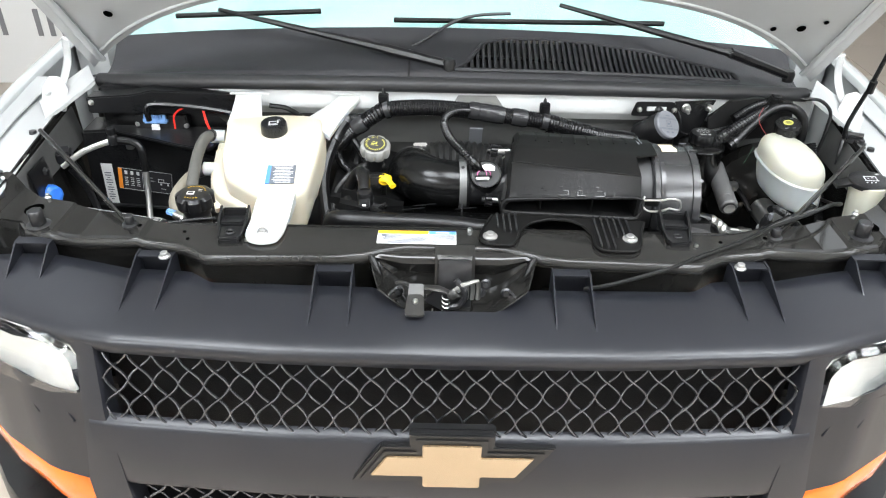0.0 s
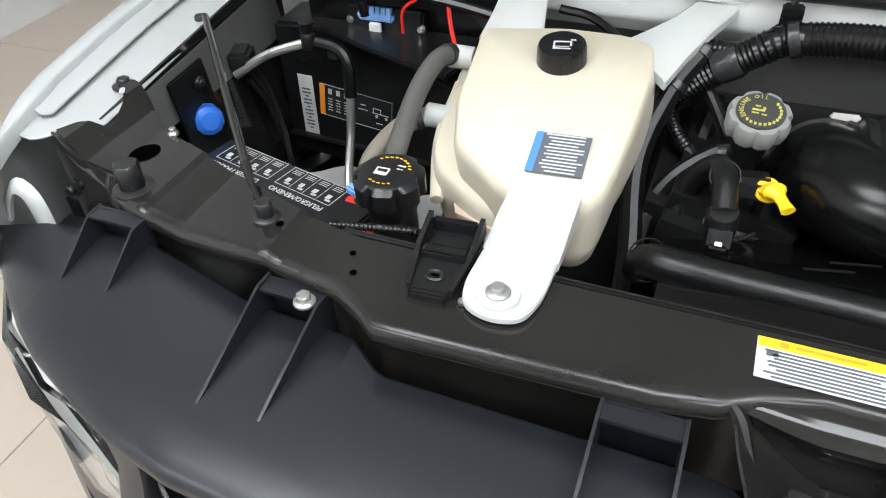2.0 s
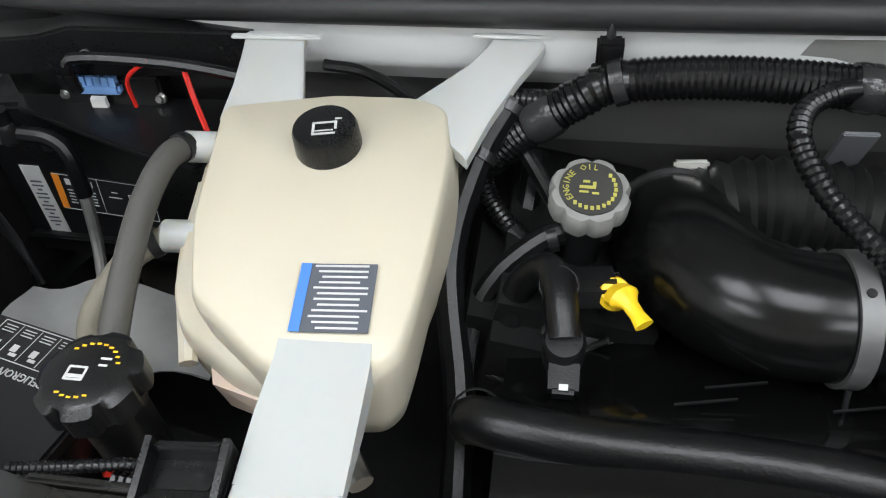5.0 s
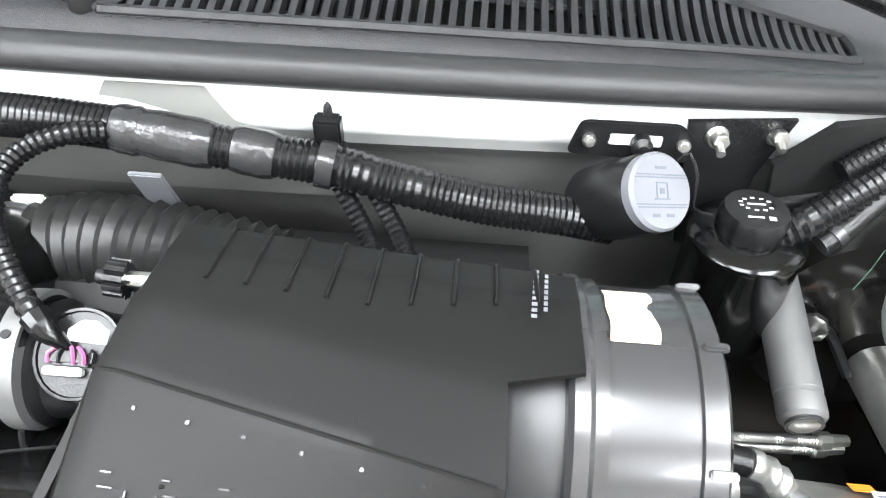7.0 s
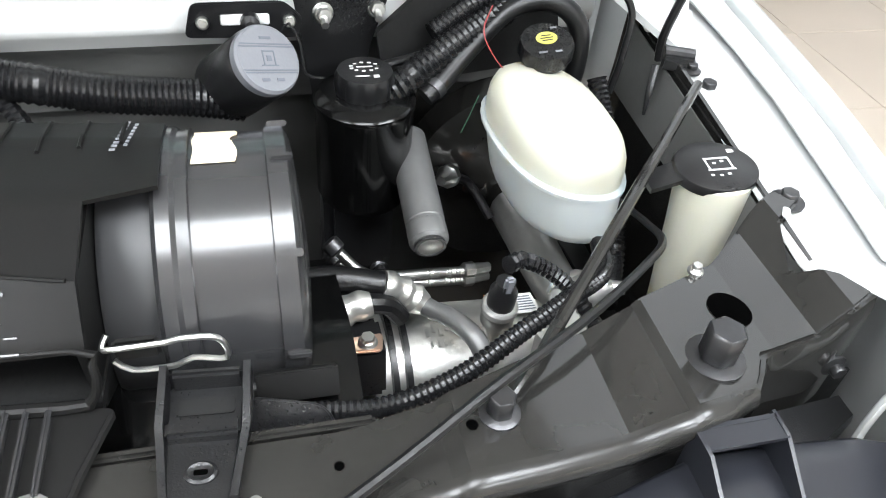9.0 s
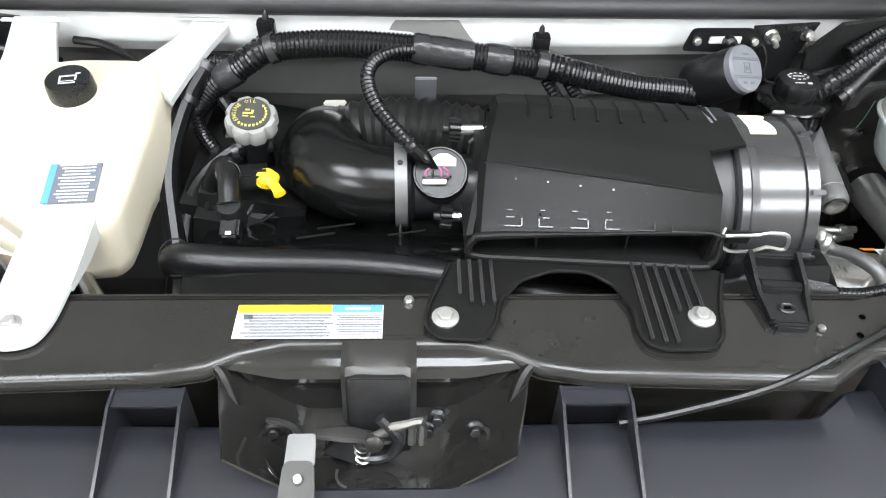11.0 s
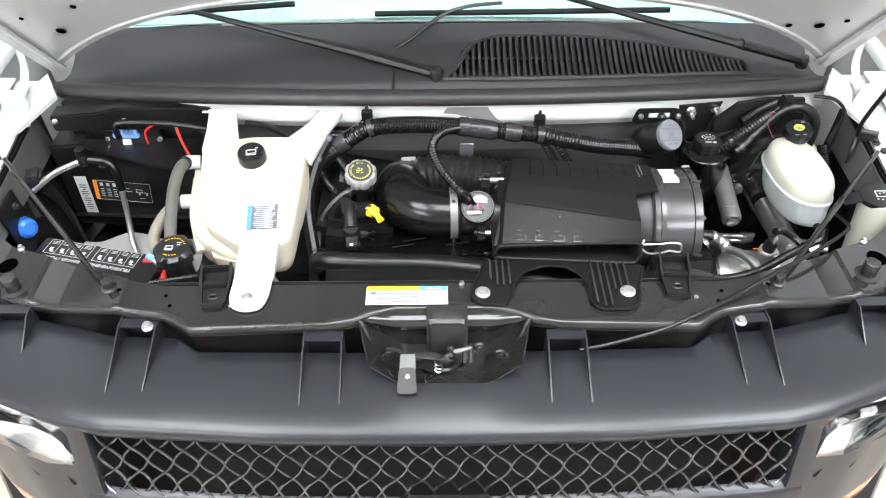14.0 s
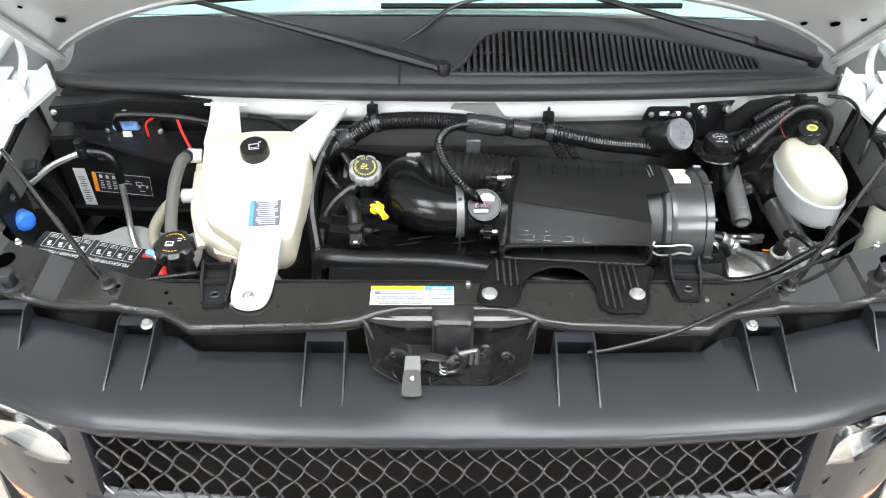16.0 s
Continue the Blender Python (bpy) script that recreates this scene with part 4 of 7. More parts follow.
def emblem(grow, y0, depth, tilt=0.10):
    w, a, hh, k, g = 0.122, 0.043, 0.050, 0.0235, grow
    poly = [(-a - g, hh + g), (a + g, hh + g), (a + g, k + g), (w + g * 1.6, k + g), (w - 0.026 + g * 0.4, -k - g), (a + g, -k - g), (a + g, -hh - g), (-a - g, -hh - g), (-a - g, -k - g), (-w - g * 1.6, -k - g), (-w + 0.026 - g * 0.4, k + g), (-a - g, k + g)]
    return prism(poly, depth, at(0.003, y0, 0.770, 90 + 4), bevel=0.002, seg=2)


EY = face_y(0, 0.765)
badge = part("emblem_bezel", emblem(0.019, EY + 0.004, 0.010), PLASTIC, grille, "black bezel of the emblem")
part("emblem_step", emblem(0.010, EY - 0.0055, 0.0025), PLASTIC, badge)
part("emblem_plate", emblem(0.0, EY - 0.0075, 0.0035), GOLD, badge, "gold cross-shaped emblem plate")
part("emblem_shelf", box((0.126, 0.016, 0.016), at(0.003, EY + 0.004, 0.834), bevel=0.003), PLASTIC, badge)

# ---- head lamps, indicators, bumper ----
for sgn in (-1, 1):
    lamp = thing("headlamp", (sgn * 0.72, 0.95, 0.88), "clear headlamp with silver reflector beside the grille", "headlamp", "headlamps")
    out = [(0.568, 0.812), (0.62, 0.806), (0.72, 0.802), (0.85, 0.815), (0.865, 0.86), (0.838, 0.896), (0.74, 0.918), (0.65, 0.926), (0.60, 0.922), (0.572, 0.904), (0.562, 0.880)]
    ly = lambda x, z: curve_y([(0.56, 0.856), (0.66, 0.871), (0.76, 0.929), (0.85, 1.008)], x) + 0.10 * max(0, z - 0.9)  # noqa: E731
    part("reflector", loft([[(sgn * x, ly(x, z) + 0.012, z) for x, z in out], [(sgn * (0.7 + (x - 0.7) * 0.7), ly(x, z) + 0.07, 0.875 + (z - 0.875) * 0.6) for x, z in out]]), REFLECTOR, lamp)
    lens = part("lens", loft([[(sgn * x, ly(x, z) + 0.006, z) for x, z in out], [(sgn * (0.71 + (x - 0.71) * 0.94), ly(x, z) - 0.004, 0.875 + (z - 0.875) * 0.9) for x, z in out]]), LAMP_CLEAR, lamp, "clear outer lens")
    lens.visible_shadow = False
    part("bulb_bowl", lathe([(0.0, 0.03), (0.02, 0.025), (0.036, 0.0), (0.038, 0.0), (0.036, -0.003)], frame_to((sgn * 0.68, 0.935, 0.872), (0, 1, 0)), 24), REFLECTOR, lamp)
    part("housing", loft([[(sgn * x, 0.96 + 0.5 * max(0, x - 0.6), z) for x, z in out], [(sgn * x, 1.05 + 0.2 * max(0, x - 0.6), z) for x, z in out]]), PLASTIC, lamp)
    panel = thing("lamp_filler_panel", (sgn * 0.72, 0.92, 0.75), "dark grey plastic panel under the headlamp", "trim panel")
    fy = lambda x, z: curve_y([(0.55, 0.862), (0.66, 0.880), (0.76, 0.935), (0.87, 1.03)], x) - 0.10 * (0.82 - z)  # noqa: E731
    part("panel", sheet(lambda u, v, s=sgn: Vector((s * (0.562 + 0.30 * u), fy(0.562 + 0.30 * u, 0.812 - 0.19 * v + 0.03 * u), 0.812 - 0.19 * v + 0.05 * u)), 14, 8, 0.004), GRILLE, panel)
    for x in (0.61, 0.67, 0.745):
        part("rib", box((0.003, 0.010, 0.060), Matrix.Translation((sgn * x, fy(x, 0.775) + 0.002, 0.775 + 0.12 * (x - 0.6))) @ at(0, 0, 0, -5, sgn * 32, sgn * 28), bevel=0.001), GRILLE, panel)
    turn = thing("indicator_lamp", (sgn * 0.72, 0.92, 0.65), "orange plastic indicator lamp under the headlamp", "indicator", "indicators")
    zt = lambda x: curve_y([(0.555, 0.580), (0.60, 0.612), (0.72, 0.669), (0.87, 0.708)], x)  # noqa: E731
    secs = []
    for x in np.linspace(0.560, 0.87, 12):
        hi, lo = zt(x), zt(x) - 0.095 + 0.02 * max(0, 0.62 - x) * 10
        y = fy(x, 0.7) - 0.004
        secs.append([(sgn * x, y + d, z) for d, z in ((0.03, lo), (0.0, lo), (-0.006, lo + 0.012), (-0.007, (hi + lo) / 2), (-0.004, hi - 0.010), (0.002, hi), (0.03, hi))])
    part("lens", loft(secs), ORANGE, turn)
    secs = [[(x0, y + d, z) for d, z in ((0.01, hi - 0.006), (0.03, hi - 0.006), (0.03, lo), (0.01, lo))] for x0, y, hi, lo in [(s[0][0], s[0][1] - 0.03, s[6][2], s[0][2]) for s in secs]]
    part("housing", loft(secs), PLASTIC, turn)
bump = thing("bumper", (0, 0.82, 0.4), "black plastic front bumper", "bumper")
part("bar", loft([[(x, curve_y([(0, 0.745), (0.5, 0.79), (0.8, 0.90), (0.98, 1.12)], abs(x)) + d, z) for d, z in ((0.16, 0.49), (0.01, 0.485), (0.0, 0.47), (0.0, 0.34), (0.02, 0.32), (0.16, 0.32))] for x in np.linspace(-0.98, 0.98, 41)]), PLASTIC, bump)

# ---- engine bay: dark bed, shroud, engine ----
bed = thing("engine", (0, 1.3, 0.5), "black fan shroud over an engine painted near-black for the bay's shade", "engine")
# floor and engine blocks carry the bay's deep shade in their colour
part("bay_floor", box((1.5, 0.36, 0.02), at(0, 1.29, 0.60)), VOID, bed, "near-black bay floor, deep shade painted into its colour")
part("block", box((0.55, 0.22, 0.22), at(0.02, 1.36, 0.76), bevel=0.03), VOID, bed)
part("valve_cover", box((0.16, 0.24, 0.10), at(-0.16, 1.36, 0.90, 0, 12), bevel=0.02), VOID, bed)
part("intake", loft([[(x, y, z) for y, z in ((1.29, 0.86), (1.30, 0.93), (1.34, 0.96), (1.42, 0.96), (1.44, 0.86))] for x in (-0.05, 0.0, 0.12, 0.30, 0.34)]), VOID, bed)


def shroud_top(u, v):
    x = -0.20 + 0.66 * u
    return Vector((x, 1.098 + 0.20 * v, 0.952 - 0.02 * v + 0.018 * math.sin(math.pi * min(1, v * 1.6)) - 0.10 * max(0, v - 0.62) ** 1.5 - 0.25 * max(0, -0.10 - x) ** 1.3))


part("fan_shroud", sheet(shroud_top, 24, 14, 0.003), GLOSS_BLACK, bed, "glossy black fan shroud")
for a, b in (((-0.07, 1.20), (-0.03, 1.205)), ((0.0, 1.19), (0.05, 1.197)), ((-0.09, 1.185), (-0.05, 1.195))):
    part("shroud_rib", box((0.04, 0.0015, 0.0015), at((a[0] + b[0]) / 2, a[1], 0.9655, 0, 0, 12)), PLASTIC, bed)
part("shroud_edge", tube([(-0.20, 1.10, 0.945), (0.0, 1.099, 0.952), (0.45, 1.10, 0.948)], 0.004, 6, 0.03), PAINT_BLACK, bed)
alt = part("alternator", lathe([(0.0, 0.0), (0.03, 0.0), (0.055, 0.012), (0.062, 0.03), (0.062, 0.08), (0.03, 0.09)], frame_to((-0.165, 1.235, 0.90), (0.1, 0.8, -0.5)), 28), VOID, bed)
for k in range(14):
    a = 2 * math.pi * k / 14
    part("alternator_vane", box((0.004, 0.028, 0.006), frame_to((-0.165, 1.235, 0.90), (0.1, 0.8, -0.5)) @ at(0.043 * math.cos(a), 0.043 * math.sin(a), 0.002, 0, 0, math.degrees(a) - 90 + 20), bevel=0.001, seg=1), STEEL_DARK, alt)
part("rail", tube([(-0.23, 1.30, 0.90), (-0.20, 1.36, 0.94), (-0.19, 1.42, 0.98)], 0.011, 8), RUBBER, bed)

hose = thing("radiator_hose", (0.0, 1.14, 0.95), "thick black upper radiator hose", "hose")
part("tube", tube([(-0.220, 1.178, 0.930), (-0.212, 1.166, 0.950), (-0.190, 1.158, 0.957), (-0.14, 1.152, 0.958), (-0.02, 1.148, 0.957), (0.08, 1.135, 0.953), (0.18, 1.115, 0.945), (0.30, 1.11, 0.935)], 0.0165, 14), RUBBER, hose)
part("hose_clamp", tube([(-0.213 + 0.018 * math.cos(a), 1.168 + 0.012 * math.sin(a), 0.950 + 0.015 * math.sin(a)) for a in np.linspace(0, 2 * math.pi, 17)], 0.0009, 5, 0.02), RUBBER, hose, "wire hose clamp")
part("steel_pipe", tube([(-0.315, 1.165, 0.93), (-0.285, 1.125, 0.925)], 0.009, 10), STEEL, hose, "bright steel pipe end")
part("lower_loom", tube([(-0.42, 1.085, 0.975), (-0.33, 1.082, 0.968), (-0.24, 1.088, 0.955), (-0.12, 1.09, 0.945)], 0.006, 8, rib=(0.005, 0.001)), LOOM, hose)

oil = thing("oil_filler", (-0.151, 1.32, 0.96), "grey oil filler cap with olive yellow print on the engine", "oil cap")
OM = frame_to((-0.148, 1.312, 1.022), (0.05, -0.28, 0.95), (1, 0, 0)) @ Matrix.Diagonal((0.80, 0.80, 1, 1))
part("neck", lathe([(0.022, -0.08), (0.022, -0.012), (0.026, -0.010)], OM, 20), PLASTIC, oil)
part("cap", lathe([(0.020, -0.012), (0.035, -0.010), (0.0365, -0.006), (0.0365, 0.006), (0.034, 0.010), (0.028, 0.011)], OM, 64, wave=(8, 0.004, -0.02, 0.02)), OILCAP, oil)
disc = part("cap_disc", lathe([(0.028, 0.009), (0.0275, 0.0125), (0.0, 0.0125)], OM, 40), DISC_GREY, oil, "grey disc with olive yellow print")


def ring_words(text, size, radius, start, stepdeg, m, material, parent, name="lettering"):
    """Letters set round a circle, joined into one mesh."""
    bm = bmesh.new()
    for k, ch in enumerate(text):
        if ch == " ":
            continue
        cu = bpy.data.curves.new("c", "FONT")
        cu.body, cu.size, cu.extrude, cu.align_x, cu.align_y, cu.resolution_u = ch, size, 0.0003, "CENTER", "CENTER", 1
        tmp = new("tmp_text", cu)
        me = bpy.data.meshes.new_from_object(tmp.evaluated_get(bpy.context.evaluated_depsgraph_get()))
        bpy.data.objects.remove(tmp)
        a = radians(start - k * stepdeg)
        me.transform(m @ at(radius * math.cos(a), radius * math.sin(a), 0, 0, 0, math.degrees(a) - 90))
        bm.from_mesh(me)
        bpy.data.meshes.remove(me)
    return part(name, bm, material, parent)


ring_words("ENGINE OIL", 0.0082, 0.0215, 215, 15, OM @ at(0, 0, 0.0130), OLIVE, disc)
bars([(0.0215 * math.cos(radians(a)), 0.0215 * math.sin(radians(a)), 0.003, 0.004) for a in range(40, -140, -14)], OM @ at(0, 0, 0.0130), OLIVE, disc)
bars([(-0.003, 0.0, 0.014, 0.003), (0.003, 0.0035, 0.003, 0.005), (-0.006, -0.005, 0.008, 0.002), (0.004, -0.006, 0.006, 0.002), (-0.004, 0.006, 0.006, 0.0025)], OM @ at(0, 0, 0.0130), OLIVE, disc, "oil_can_symbol")

dip = thing("dipstick", (-0.121, 1.245, 0.96), "yellow plastic dipstick handle", "dipstick")
part("handle", tube([(-0.127, 1.252, 0.986), (-0.122, 1.244, 0.993), (-0.109, 1.224, 0.989)], [0.0115, 0.0115, 0.006, 0.0055, 0.007], 12, 0.004, flat=0.7), YELLOW, dip)
part("handle_head", lathe([(0.0, 0.006), (0.010, 0.005), (0.0125, 0.0), (0.010, -0.005), (0.0, -0.006)], frame_to((-0.128, 1.252, 0.988), (0.2, -0.5, 0.8)), 20), YELLOW, dip)
part("tube", tube([(-0.128, 1.258, 0.985), (-0.13, 1.28, 0.93), (-0.12, 1.30, 0.86)], 0.005, 8), STEEL_DARK, dip)

coil = thing("vapour_valve", (-0.165, 1.24, 0.96), "black plastic vapour valve with connector and hose", "valve")
part("body", lathe([(0.010, -0.03), (0.014, -0.028), (0.0145, 0.0), (0.012, 0.004), (0.0, 0.005)], frame_to((-0.160, 1.208, 0.985), (0, -0.3, 1)), 20), PLASTIC, coil)
part("connector", box((0.020, 0.024, 0.018), at(-0.159, 1.193, 0.966, 20), bevel=0.003), PLASTIC, coil)
part("printed_mark", box((0.006, 0.004, 0.0006), at(-0.159, 1.182, 0.972, 25)), LBL_WHITE, coil)
part("elbow_hose", tube([(-0.160, 1.21, 0.985), (-0.165, 1.24, 1.0), (-0.175, 1.265, 0.995), (-0.195, 1.275, 0.96), (-0.205, 1.25, 0.90)], 0.0115, 12), RUBBER, coil)
part("bracket", box((0.055, 0.03, 0.022), at(-0.150, 1.258, 0.985, -15, 0, 8), bevel=0.005), PLASTIC, coil)
part("clip_ring", tube([(-0.1655 + 0.013 * math.cos(a), 1.245 + 0.007 * math.sin(a), 1.0 + 0.011 * math.sin(a)) for a in np.linspace(0, 2 * math.pi, 15)], 0.0008, 5, 0.02), STEEL_DARK, coil)

for name, pts, r, m_, lab in (
    ("heater_hose", [(-0.21, 1.40, 1.045), (-0.235, 1.36, 1.01), (-0.25, 1.30, 0.96), (-0.235, 1.22, 0.90), (-0.23, 1.15, 0.86)], 0.012, RUBBER, "black rubber heater hose running down beside the tank"),
    ("heater_hose", [(-0.13, 1.325, 0.985), (-0.18, 1.315, 0.975), (-0.225, 1.28, 0.935), (-0.235, 1.20, 0.87)], 0.010, RUBBER, "black rubber heater hose running down beside the tank"),
    ("engine_cable", [(-0.24, 1.43, 1.03), (-0.20, 1.39, 1.005), (-0.17, 1.36, 0.97)], 0.007, RUBBER, "thin black engine cable under the loom"),
):
    h_ = thing(name, pts[0], lab, "hose")
    part("tube", tube(pts, r, 10), m_, h_)
    p0, p1 = Vector(pts[0]), Vector(pts[1])
    for f in (0.12, 0.85):
        part("hose_clamp", lathe([(r * 1.0, -0.004), (r * 1.12, -0.004), (r * 1.12, 0.004), (r * 1.0, 0.004)], frame_to(p0.lerp(p1, f), p1 - p0), 16), STEEL_DARK, h_)

# ---- coolant tank ----
tank = thing("coolant_tank", (-0.335, 1.26, 0.85), "cream plastic coolant tank with black cap and bracket arms", "coolant tank")
TOPZ = lambda y: 1.0105 + 0.205 * (y - 1.16)  # noqa: E731
outline = [(-0.440, 1.372), (-0.350, 1.388), (-0.284, 1.388), (-0.256, 1.378), (-0.248, 1.330), (-0.249, 1.284), (-0.251, 1.240), (-0.254, 1.200), (-0.258, 1.170), (-0.270, 1.156), (-0.335, 1.150), (-0.352, 1.158), (-0.408, 1.198), (-0.428, 1.26)]
outline = rounded(outline, 0.010, 3)
cx_, cy_ = -0.335, 1.255
secs = []
for s, dz in ((0.80, -0.098), (0.885, -0.090), (0.925, -0.070), (0.970, -0.035), (0.998, -0.014), (0.996, -0.009), (0.975, -0.003), (0.945, 0.0), (0.5, 0.0012), (0.05, 0.0016)):
    flare = 0.013 * min(1.0, max(0.0, -dz - 0.010) / 0.05)
    secs.append([(cx_ + (x - cx_) * s + flare * min(1.0, max(0.0, (x + 0.31) / 0.05)) * min(1.0, max(0.0, (y - 1.25) / 0.10)), cy_ + (y - cy_) * s, TOPZ(cy_ + (y - cy_) * s) + dz) for x, y in outline])
part("body", loft(secs), CREAM, tank, angle=60)
side = [(-0.462, 1.362), (-0.453, 1.282), (-0.446, 1.232), (-0.430, 1.202), (-0.380, 1.170), (-0.345, 1.162), (-0.335, 1.20), (-0.39, 1.362)]
part("side_flange", loft([[(x, y, TOPZ(y) + dz) for x, y in rounded([((x + 0.39) * k - 0.39, (y - 1.26) * k + 1.26) for x, y in side], 0.012, 3)] for k, dz in ((0.93, -0.10), (0.99, -0.075), (1.0, -0.055), (0.98, -0.045), (0.93, -0.040))]), CREAM, tank, "rounded lower shoulder of the tank", angle=60)
part("lower_lobe", loft([[(x * k - 0.40 * (k - 1), y, z) for x, y, z in ((-0.398, 1.172, 0.954), (-0.345, 1.160, 0.950), (-0.352, 1.22, 0.935), (-0.425, 1.23, 0.955))] for k in (1,)] + [[(-0.393, 1.175, 0.925), (-0.350, 1.163, 0.923), (-0.355, 1.22, 0.91), (-0.42, 1.23, 0.925)]]), mat("pinkish_cream_plastic", (0.70, 0.56, 0.45), 0.4, var=0.1, vscale=20, sss=0.2), tank, "pinkish lower corner where fluid shows")
part("front_tongue", loft([[(-0.337, 1.172, 0.990), (-0.277, 1.172, 0.990), (-0.277, 1.172, 1.0132), (-0.337, 1.172, 1.0132)], [(-0.336, 1.158, 0.990), (-0.275, 1.158, 0.990), (-0.275, 1.158, 1.0115), (-0.336, 1.158, 1.0115)], [(-0.337, 1.12, 0.990), (-0.274, 1.12, 0.990), (-0.274, 1.12, 1.0070), (-0.337, 1.12, 1.0070)], [(-0.334, 1.075, 0.998), (-0.272, 1.075, 0.998), (-0.272, 1.075, 1.006), (-0.334, 1.075, 1.006)]]), MILKY, tank, "milky white front mounting tongue")
part("tongue_end", prism(rounded([(-0.333, 1.11), (-0.3345, 1.035), (-0.329, 1.012), (-0.306, 1.003), (-0.281, 1.009), (-0.2735, 1.035), (-0.2725, 1.11)], 0.014, 5), 0.007, at(0, 0, 0.999), bevel=0.002), MILKY, tank)
part("washer_plate", lathe([(0.016, 0.0), (0.017, 0.001), (0.0165, 0.003), (0.012, 0.003)], at(-0.305, 1.027, 1.006), 24), MILKY, tank)
bolt(tank, (-0.305, 1.027, 1.0085), 0.006, 0.005, 0.0095, ZINC)
for edges in (
    [((-0.440, 1.360, 1.046), (-0.374, 1.374, 1.048)), ((-0.436, 1.392, 1.060), (-0.378, 1.396, 1.060)), ((-0.434, 1.420, 1.075), (-0.382, 1.420, 1.075)), ((-0.438, 1.442, 1.078), (-0.386, 1.442, 1.078))],
    [((-0.292, 1.380, 1.051), (-0.238, 1.330, 1.038)), ((-0.266, 1.398, 1.061), (-0.224, 1.368, 1.050)), ((-0.244, 1.412, 1.071), (-0.206, 1.402, 1.064)), ((-0.234, 1.424, 1.077), (-0.190, 1.424, 1.075)), ((-0.228, 1.444, 1.078), (-0.184, 1.444, 1.077))],
):
    part("mounting_arm", loft([[Vector(a) - Vector((0, 0, 0.010)), Vector(b) - Vector((0, 0, 0.010)), Vector(b) - Vector((0, 0, 0.002)), Vector(b).lerp(Vector(a), 0.06), Vector(a).lerp(Vector(b), 0.06), Vector(a) - Vector((0, 0, 0.002))] for a, b in edges]), MILKY, tank, "milky white rear mounting arm")
    (xa, ya, za), (xb, yb, zb) = edges[-2]
    part("arm_clip", box((abs(xb - xa) * 1.5, 0.006, 0.003), at((xa + xb) / 2, ya + 0.012, za + 0.0035), bevel=0.001), WHITE_DUSTY, tank)
CM = frame_to((-0.341, 1.330, 1.043), (0.0, -0.12, 0.99)) @ Matrix.Diagonal((0.86, 0.86, 0.92, 1))
cap = part("cap", lathe([(0.029, -0.004), (0.0295, 0.002), (0.0285, 0.020), (0.027, 0.0235), (0.0, 0.0235)], CM, 40), PLASTIC, tank, "black round filler cap")
bars([(0.0, 0.004, 0.020, 0.0022), (-0.009, -0.003, 0.0022, 0.014), (0.010, 0.0, 0.0022, 0.010), (0.0, -0.010, 0.020, 0.0022), (0.0, -0.006, 0.016, 0.0012), (0.012, 0.008, 0.006, 0.002)], CM @ at(0, 0, 0.0238, 0, 0, 10), LBL_WHITE, cap, "level_symbol")
LM = frame_to((-0.3065, 1.200, TOPZ(1.200) + 0.0032), (0, -0.20, 0.979), (0.985, 0.06, 0))
lab = part("warning_label", box((0.050, 0.051, 0.0006), LM), LBL_GREY, tank, "blue and grey printed label")
part("label_band", box((0.007, 0.051, 0.0005), LM @ at(-0.0225, 0, 0.0006)), LBL_BLUE, lab)
bars([(0.003 + 0.0015 * ((k * 7) % 3 - 1), 0.0235 - k * 0.0042, 0.036 - 0.003 * ((k * 5) % 4), 0.0014) for k in range(12)], LM @ at(0, 0, 0.0006), LBL_WHITE, lab)
for y, z in ((1.355, 1.020), (1.285, 0.985)):
    part("nipple", lathe([(0.013, -0.012), (0.013, 0.014), (0.011, 0.016), (0.0, 0.016)], frame_to((-0.458, y, z), (-1, -0.15, 0.1)), 16), MILKY, tank)
tank_loop = part("side_rib", tube([(-0.452, 1.33, 1.0), (-0.448, 1.26, 0.975), (-0.425, 1.19, 0.95)], 0.007, 8), CREAM, tank)

h1 = thing("overflow_hose", (-0.46, 1.25, 0.95), "grey rubber hose from tank to filler neck", "hose")
part("tube", tube([(-0.468, 1.355, 1.022), (-0.474, 1.325, 1.030), (-0.478, 1.28, 1.018), (-0.474, 1.22, 0.995), (-0.466, 1.17, 0.975), (-0.462, 1.14, 0.955)], 0.0105, 12), HOSE_GREY, h1)
part("hose_clamp", lathe([(0.0106, -0.004), (0.0120, -0.004), (0.0120, 0.004), (0.0106, 0.004)], frame_to((-0.470, 1.345, 1.0265), (-0.2, -0.9, 0.25)), 18), STEEL_DARK, h1)
h2 = thing("bypass_hose", (-0.49, 1.23, 0.93), "faded tan rubber hose under the tank", "hose")
part("tube", tube([(-0.470, 1.285, 0.984), (-0.498, 1.265, 0.975), (-0.515, 1.225, 0.955), (-0.500, 1.19, 0.945), (-0.47, 1.165, 0.945)], 0.0105, 12), HOSE_TAN, h2)
part("hose_clamp", lathe([(0.0106, -0.004), (0.0120, -0.004), (0.0120, 0.004), (0.0106, 0.004)], frame_to((-0.480, 1.279, 0.982), (-0.85, -0.5, -0.2)), 18), STEEL_DARK, h2)

